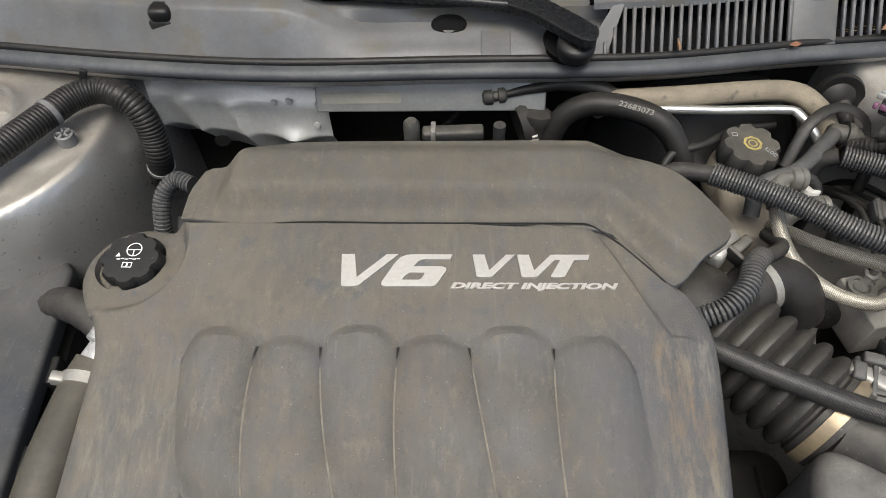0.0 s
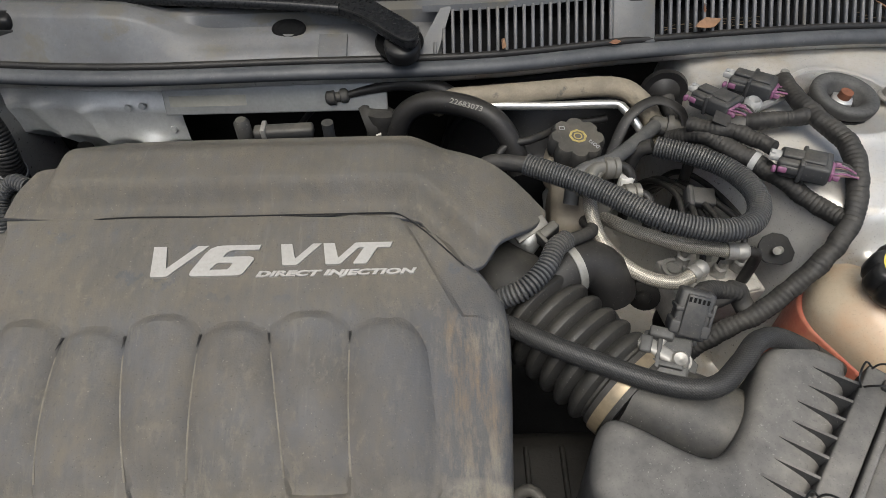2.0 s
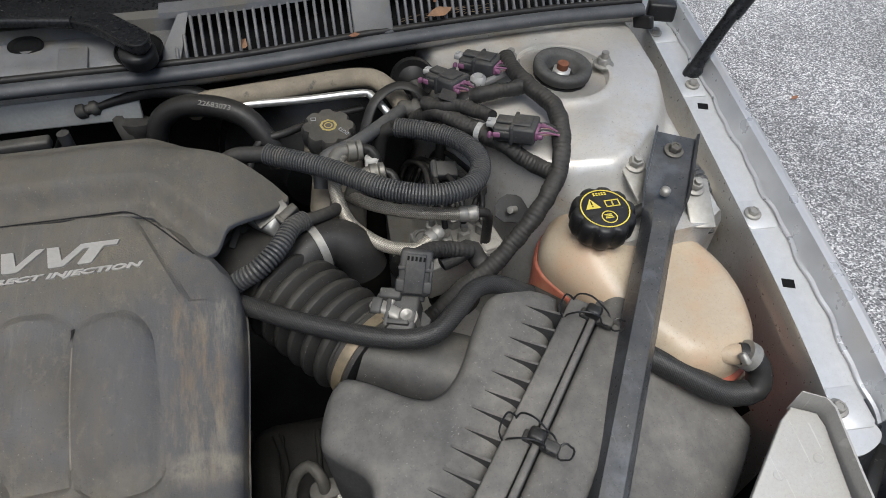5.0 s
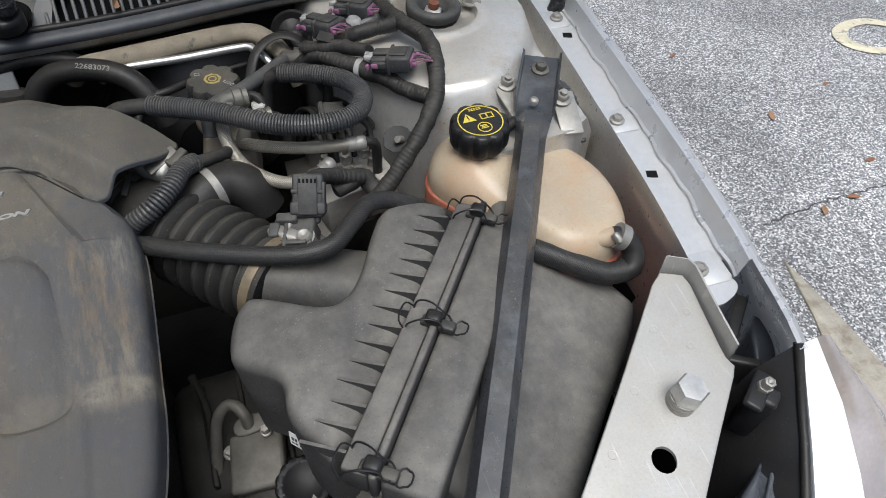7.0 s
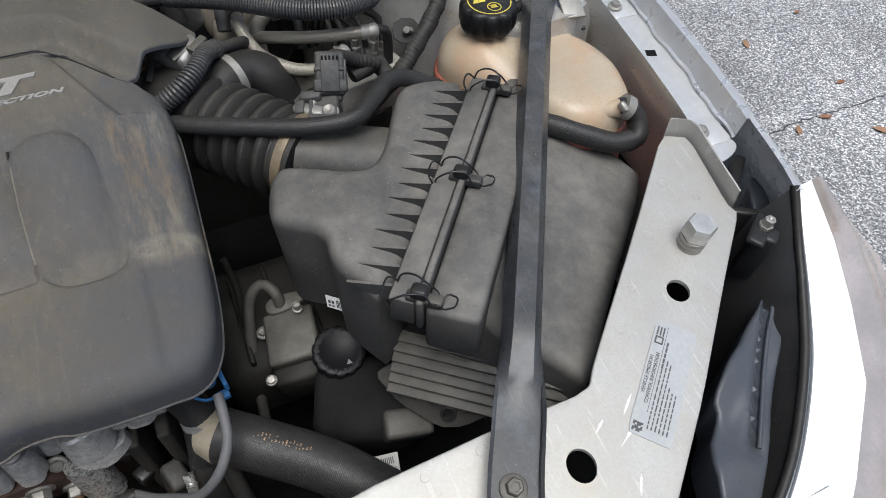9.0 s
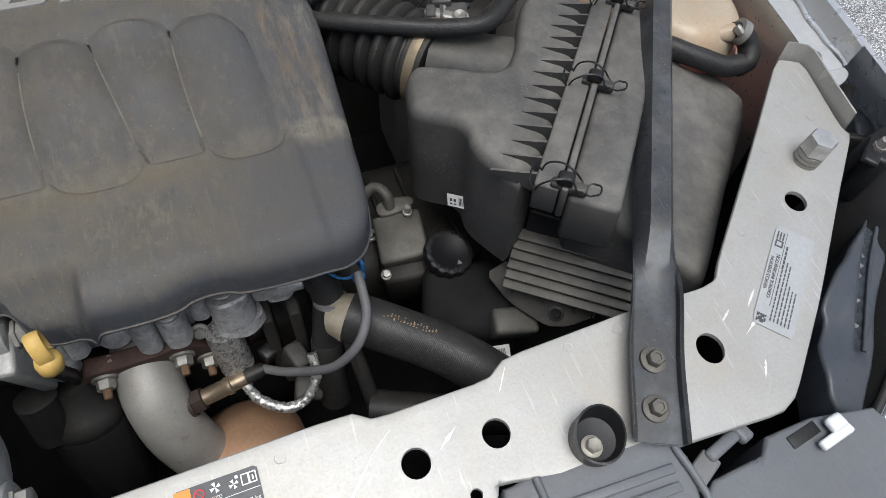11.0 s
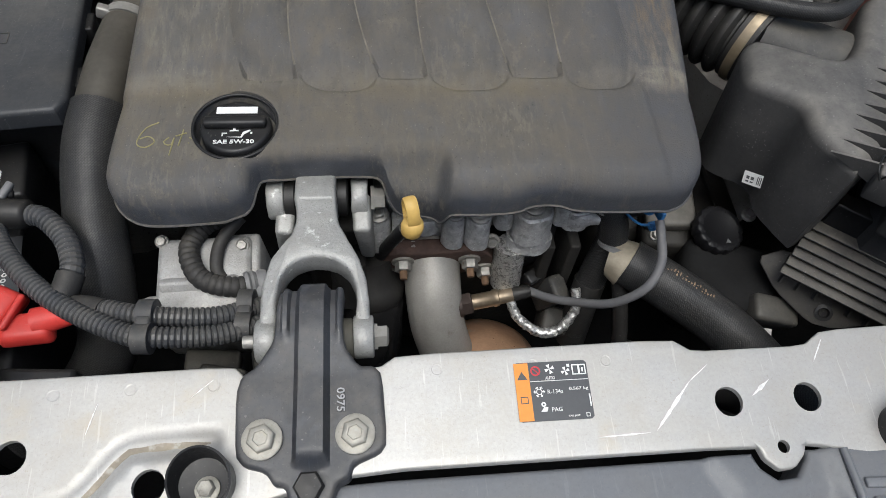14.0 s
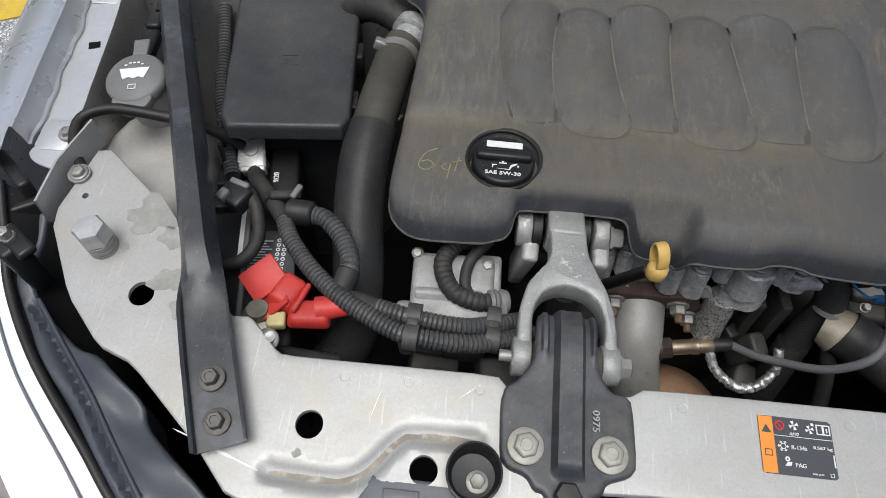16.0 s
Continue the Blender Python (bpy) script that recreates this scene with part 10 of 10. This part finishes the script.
part("band", lathe([(0.016, -0.002), (0.0172, -0.002), (0.0172, 0.002), (0.016, 0.002)], 20, aim((0.1475, 0.047, 0.730), (0.1, 0.35, 0.9))), GREYPLASTIC, wv)
part("tape_end", tube([(0.136, 0.040, 0.672), (0.132, 0.030, 0.64), (0.13, 0.018, 0.58)], 0.017, 16), TAPE, wv)
BLUE = material("blue_plastic", (0.035, 0.15, 0.36), 0.4, vary=0.15, dust=0.15)
bl = thing("blue_connector_lock", (0.175, 0.05, 0.76), "blue plastic connector lock and tether", "connector")
part("plug", box(0.024, 0.018, 0.016, pose(0.160, 0.060, 0.772, 10, 0, 10), 0.003), PLASTIC, bl)
part("lock", join(lathe([(0.006, -0.003), (0.007, 0.0), (0.006, 0.004), (0.0001, 0.005)], 14, pose(0.168, 0.050, 0.780)), box(0.004, 0.022, 0.012, pose(0.179, 0.052, 0.775, 0, 0, 10), 0.001), box(0.012, 0.008, 0.006, pose(0.175, 0.040, 0.766, 0, 0, 10), 0.001)), BLUE, bl, "blue lock")
part("tether", tube([(0.140, 0.062, 0.780), (0.150, 0.048, 0.772), (0.162, 0.040, 0.768), (0.173, 0.041, 0.768)], 0.0014, 6), BLUE, bl, "blue tether")
part("tether", tube([(0.132, 0.070, 0.786), (0.140, 0.062, 0.782), (0.147, 0.060, 0.781)], 0.002, 6), BLUE, bl, "blue tether")


# ---- parking lot ----
def asphalt():
    m = bpy.data.materials.new("speckled_asphalt")
    m.use_nodes = True
    t = m.node_tree
    n, k = t.nodes, t.links
    b = n["Principled BSDF"]
    co = n.new("ShaderNodeTexCoord")
    vo = n.new("ShaderNodeTexVoronoi")
    vo.inputs["Scale"].default_value = 240.0
    k.new(co.outputs["Object"], vo.inputs["Vector"])
    sep = n.new("ShaderNodeSeparateColor")
    k.new(vo.outputs["Color"], sep.inputs[0])
    ramp = n.new("ShaderNodeValToRGB")
    for p, c in ((0.0, 0.065), (0.4, 0.135)):
        e = ramp.color_ramp.elements[0 if p == 0 else 1]
        e.position, e.color = p, (c, c, c * 1.02, 1)
    for p, c in ((0.62, 0.21), (0.82, 0.38), (1.0, 0.55)):
        e = ramp.color_ramp.elements.new(p)
        e.color = (c, c * 0.99, c * 0.97, 1)
    k.new(sep.outputs[0], ramp.inputs[0])
    no = n.new("ShaderNodeTexNoise")
    no.inputs["Scale"].default_value, no.inputs["Detail"].default_value = 1.6, 6.0
    k.new(co.outputs["Object"], no.inputs["Vector"])
    mr = n.new("ShaderNodeMapRange")
    for i, q in zip(("From Min", "From Max", "To Min", "To Max"), (0.35, 0.7, 1.0, 1.8)):
        mr.inputs[i].default_value = q
    k.new(no.outputs["Fac"], mr.inputs["Value"])
    mx = n.new("ShaderNodeMix")
    mx.data_type, mx.blend_type = "RGBA", "MULTIPLY"
    mx.inputs[0].default_value = 1.0
    k.new(ramp.outputs[0], mx.inputs[6])
    k.new(mr.outputs[0], mx.inputs[7])
    k.new(mx.outputs[2], b.inputs["Base Color"])
    b.inputs["Roughness"].default_value = 0.8
    bu = n.new("ShaderNodeBump")
    bu.inputs["Strength"].default_value, bu.inputs["Distance"].default_value = 0.8, 0.003
    k.new(vo.outputs["Distance"], bu.inputs["Height"])
    k.new(bu.outputs[0], b.inputs["Normal"])
    return m


ASPHALT = asphalt()
bm = bmesh.new()
bmesh.ops.create_grid(bm, x_segments=4, y_segments=4, size=400)
ground = part("ground", moved(bm, Matrix.Translation((0, 0, GROUND))), ASPHALT)
tagged(ground, "worn grey speckled asphalt of a parking lot", "ground", kind="structure")
CONCRETE = material("worn_concrete", (0.34, 0.31, 0.25), 0.9, vary=0.25, blotch=14, grain=160, bump=1.0, second=(0.20, 0.165, 0.12), second_at=0.5, spread=0.15, speck=0.8, speck_color=(0.10, 0.08, 0.06))
kerb = [(1.521, 0.49), (1.523, 0.33), (1.515, 0.20), (1.49, 0.02), (1.44, -0.15), (1.28, -0.67), (1.06, -0.65), (1.21, -0.15), (1.26, -0.052), (1.33, 0.065), (1.41, 0.207), (1.462, 0.316), (1.503, 0.437)]
tagged(part("kerb", plate(round_off(kerb, 1, 0.05), GROUND - 0.02, GROUND + 0.006, 0.002), CONCRETE), "flush worn concrete strip in the asphalt", "kerb", kind="structure")
FADED = material("faded_yellow_paint", (0.55, 0.50, 0.36), 0.8, vary=0.25, blotch=20, grain=90, second=(0.2, 0.2, 0.19), second_at=0.56)
mk = thing("painted_mark", (2.7, 1.35, GROUND), "faded cream road paint letter on the asphalt", "road marking")
part("stroke", ring_print(0.11, 0.17, Matrix.Translation((2.655, 1.285, GROUND + 0.004)) @ Matrix.Diagonal((1.0, 0.75, 1, 1)), 26, 0.3, 5.6), FADED, mk)
part("stroke", plate([(2.62, 1.13), (2.95, 1.16), (2.95, 1.23), (2.63, 1.19)], GROUND + 0.001, GROUND + 0.004), FADED, mk)
BRIGHT = material("yellow_road_paint", (0.62, 0.42, 0.05), 0.8, vary=0.25, blotch=14, grain=90, second=(0.3, 0.26, 0.15), second_at=0.6)
tagged(part("parking_line", plate([(-2.4, 0.90), (-2.33, 0.80), (-1.30, 1.52), (-1.37, 1.62)], GROUND + 0.001, GROUND + 0.004), BRIGHT), "yellow painted parking line on the asphalt", "road marking")
CRACK = material("dark_crack_filler", (0.05, 0.05, 0.05), 0.9, vary=0.2)
random.seed(33)
cr = [(1.56, 0.607), (1.66, 0.616), (1.77, 0.624), (1.89, 0.624), (2.05, 0.62), (2.4, 0.63)]
line = [(p.x + random.uniform(-0.006, 0.006), p.y + random.uniform(-0.006, 0.006)) for p in spline([(x, y, 0) for x, y in cr], 0.018)]
width = [0.0008 + 0.0022 * random.random() for _ in line]
tagged(part("crack", plate([(x, y + w) for (x, y), w in zip(line, width)] + [(x, y - w) for (x, y), w in zip(line[::-1], width[::-1])], GROUND + 0.0005, GROUND + 0.001), CRACK), "thin dark crack in the asphalt", "crack")
LEAF = material("dry_leaf", (0.22, 0.10, 0.05), 0.7, vary=0.35, blotch=60, bump=0.5)
LEAF2 = material("pale_dry_leaf", (0.27, 0.155, 0.085), 0.7, vary=0.3, blotch=60, bump=0.5)


def leaf(at, size, turn, tilt_, mat, where):
    random.seed(int(at[0] * 1000) + int(at[1] * 777))
    pts = [(-1, 0), (-0.5, -0.32), (0.1, -0.42), (0.6, -0.22), (1, 0), (0.55, 0.25), (0.05, 0.40), (-0.5, 0.26)]
    pts = [(x * size + random.uniform(-0.06, 0.06) * size, y * size) for x, y in pts]
    bm = bmesh.new()
    mid = [bm.verts.new((x * size, 0, -0.10 * size * (1 - x * x))) for x in (-0.5, 0.05, 0.55)]
    vs = [bm.verts.new((x, y, 0.12 * abs(y) + 0.08 * size * random.random())) for x, y in pts]
    for f in ((vs[0], vs[1], mid[0]), (vs[1], vs[2], mid[1], mid[0]), (vs[2], vs[3], mid[2], mid[1]), (vs[3], vs[4], mid[2]), (vs[4], vs[5], mid[2]), (vs[5], vs[6], mid[1], mid[2]), (vs[6], vs[7], mid[0], mid[1]), (vs[7], vs[0], mid[0])):
        bm.faces.new(f)
    return tagged(part("dry_leaf", moved(bm, pose(*at, tilt_, 0, turn)), mat), "dry curled brown leaf lying on " + where, "leaf", "fallen leaves")


for x, y, s_, a in ((1.841, 1.424, 0.02, 20), (1.924, 1.001, 0.028, 60), (2.23, 1.089, 0.018, 10), (1.876, 0.61, 0.022, -20), (1.757, 0.595, 0.024, 50), (1.98, 0.50, 0.03, -50), (2.05, 0.72, 0.02, 0), (2.5, 0.9, 0.025, 30)):
    leaf((x, y, GROUND + 0.004), s_, a, 4, LEAF2 if s_ > 0.023 else LEAF, "asphalt")
for x, y, z, s_, a, t_, m_ in ((0.222, 0.565, 0.972, 0.011, 80, 50, LEAF2), (0.450, 0.597, 0.972, 0.018, 25, 20, LEAF2), (0.445, 0.607, 0.985, 0.010, 70, 60, LEAF), (0.345, 0.575, 0.965, 0.007, 10, 30, LEAF), (0.690, 0.640, 0.975, 0.020, 30, 15, LEAF), (0.715, 0.655, 0.98, 0.024, -20, 25, LEAF),
                             (0.735, 0.640, 0.975, 0.018, 60, 10, LEAF2), (0.66, 0.63, 0.97, 0.014, 100, 20, LEAF2), (0.76, 0.67, 0.975, 0.022, 10, 30, LEAF)):
    leaf((x, y, z), s_, a, t_, m_, "the cowl")
# needles and straw caught along the cowl
random.seed(9)
NEEDLE = material("dry_needle", (0.17, 0.12, 0.07), 0.8, vary=0.3)
bms = []
for i in range(44):
    x = random.choice((random.uniform(-0.33, 0.0), random.uniform(0.39, 0.52), random.uniform(0.62, 0.75)))
    y = seal_at(x) + random.uniform(0.014, 0.03)
    a, l = random.uniform(-0.5, 0.5), random.uniform(0.008, 0.03)
    z = 0.9545 if x < 0.1 else 0.962
    bms.append(tube([(x, y, z), (x + l * 0.5 * math.cos(a), y + l * 0.5 * math.sin(a) * 0.4, z + 0.002), (x + l * math.cos(a), y + l * math.sin(a) * 0.4, z + 0.001)], 0.0004, 4, 0.008))
tagged(part("pine_needles", join(*bms), NEEDLE), "dry needles and straw caught along the cowl", "debris", kind="stuff")

# dark ring added on the far sides to block low sky light, never in view
BELT = material("dark_sky_blocker", (0.07, 0.085, 0.05), 0.9, vary=0.5, blotch=1.2, bump=0.4)
bm = shell([[(11 * math.cos(a), 11 * math.sin(a), z) for a in (math.radians(70 + 235 * i / 40) for i in range(41))] for z in (GROUND, 6.0)])
tagged(part("backdrop", bm, BELT), "unseen dark green ring added to block low sky light", "backdrop", kind="structure")
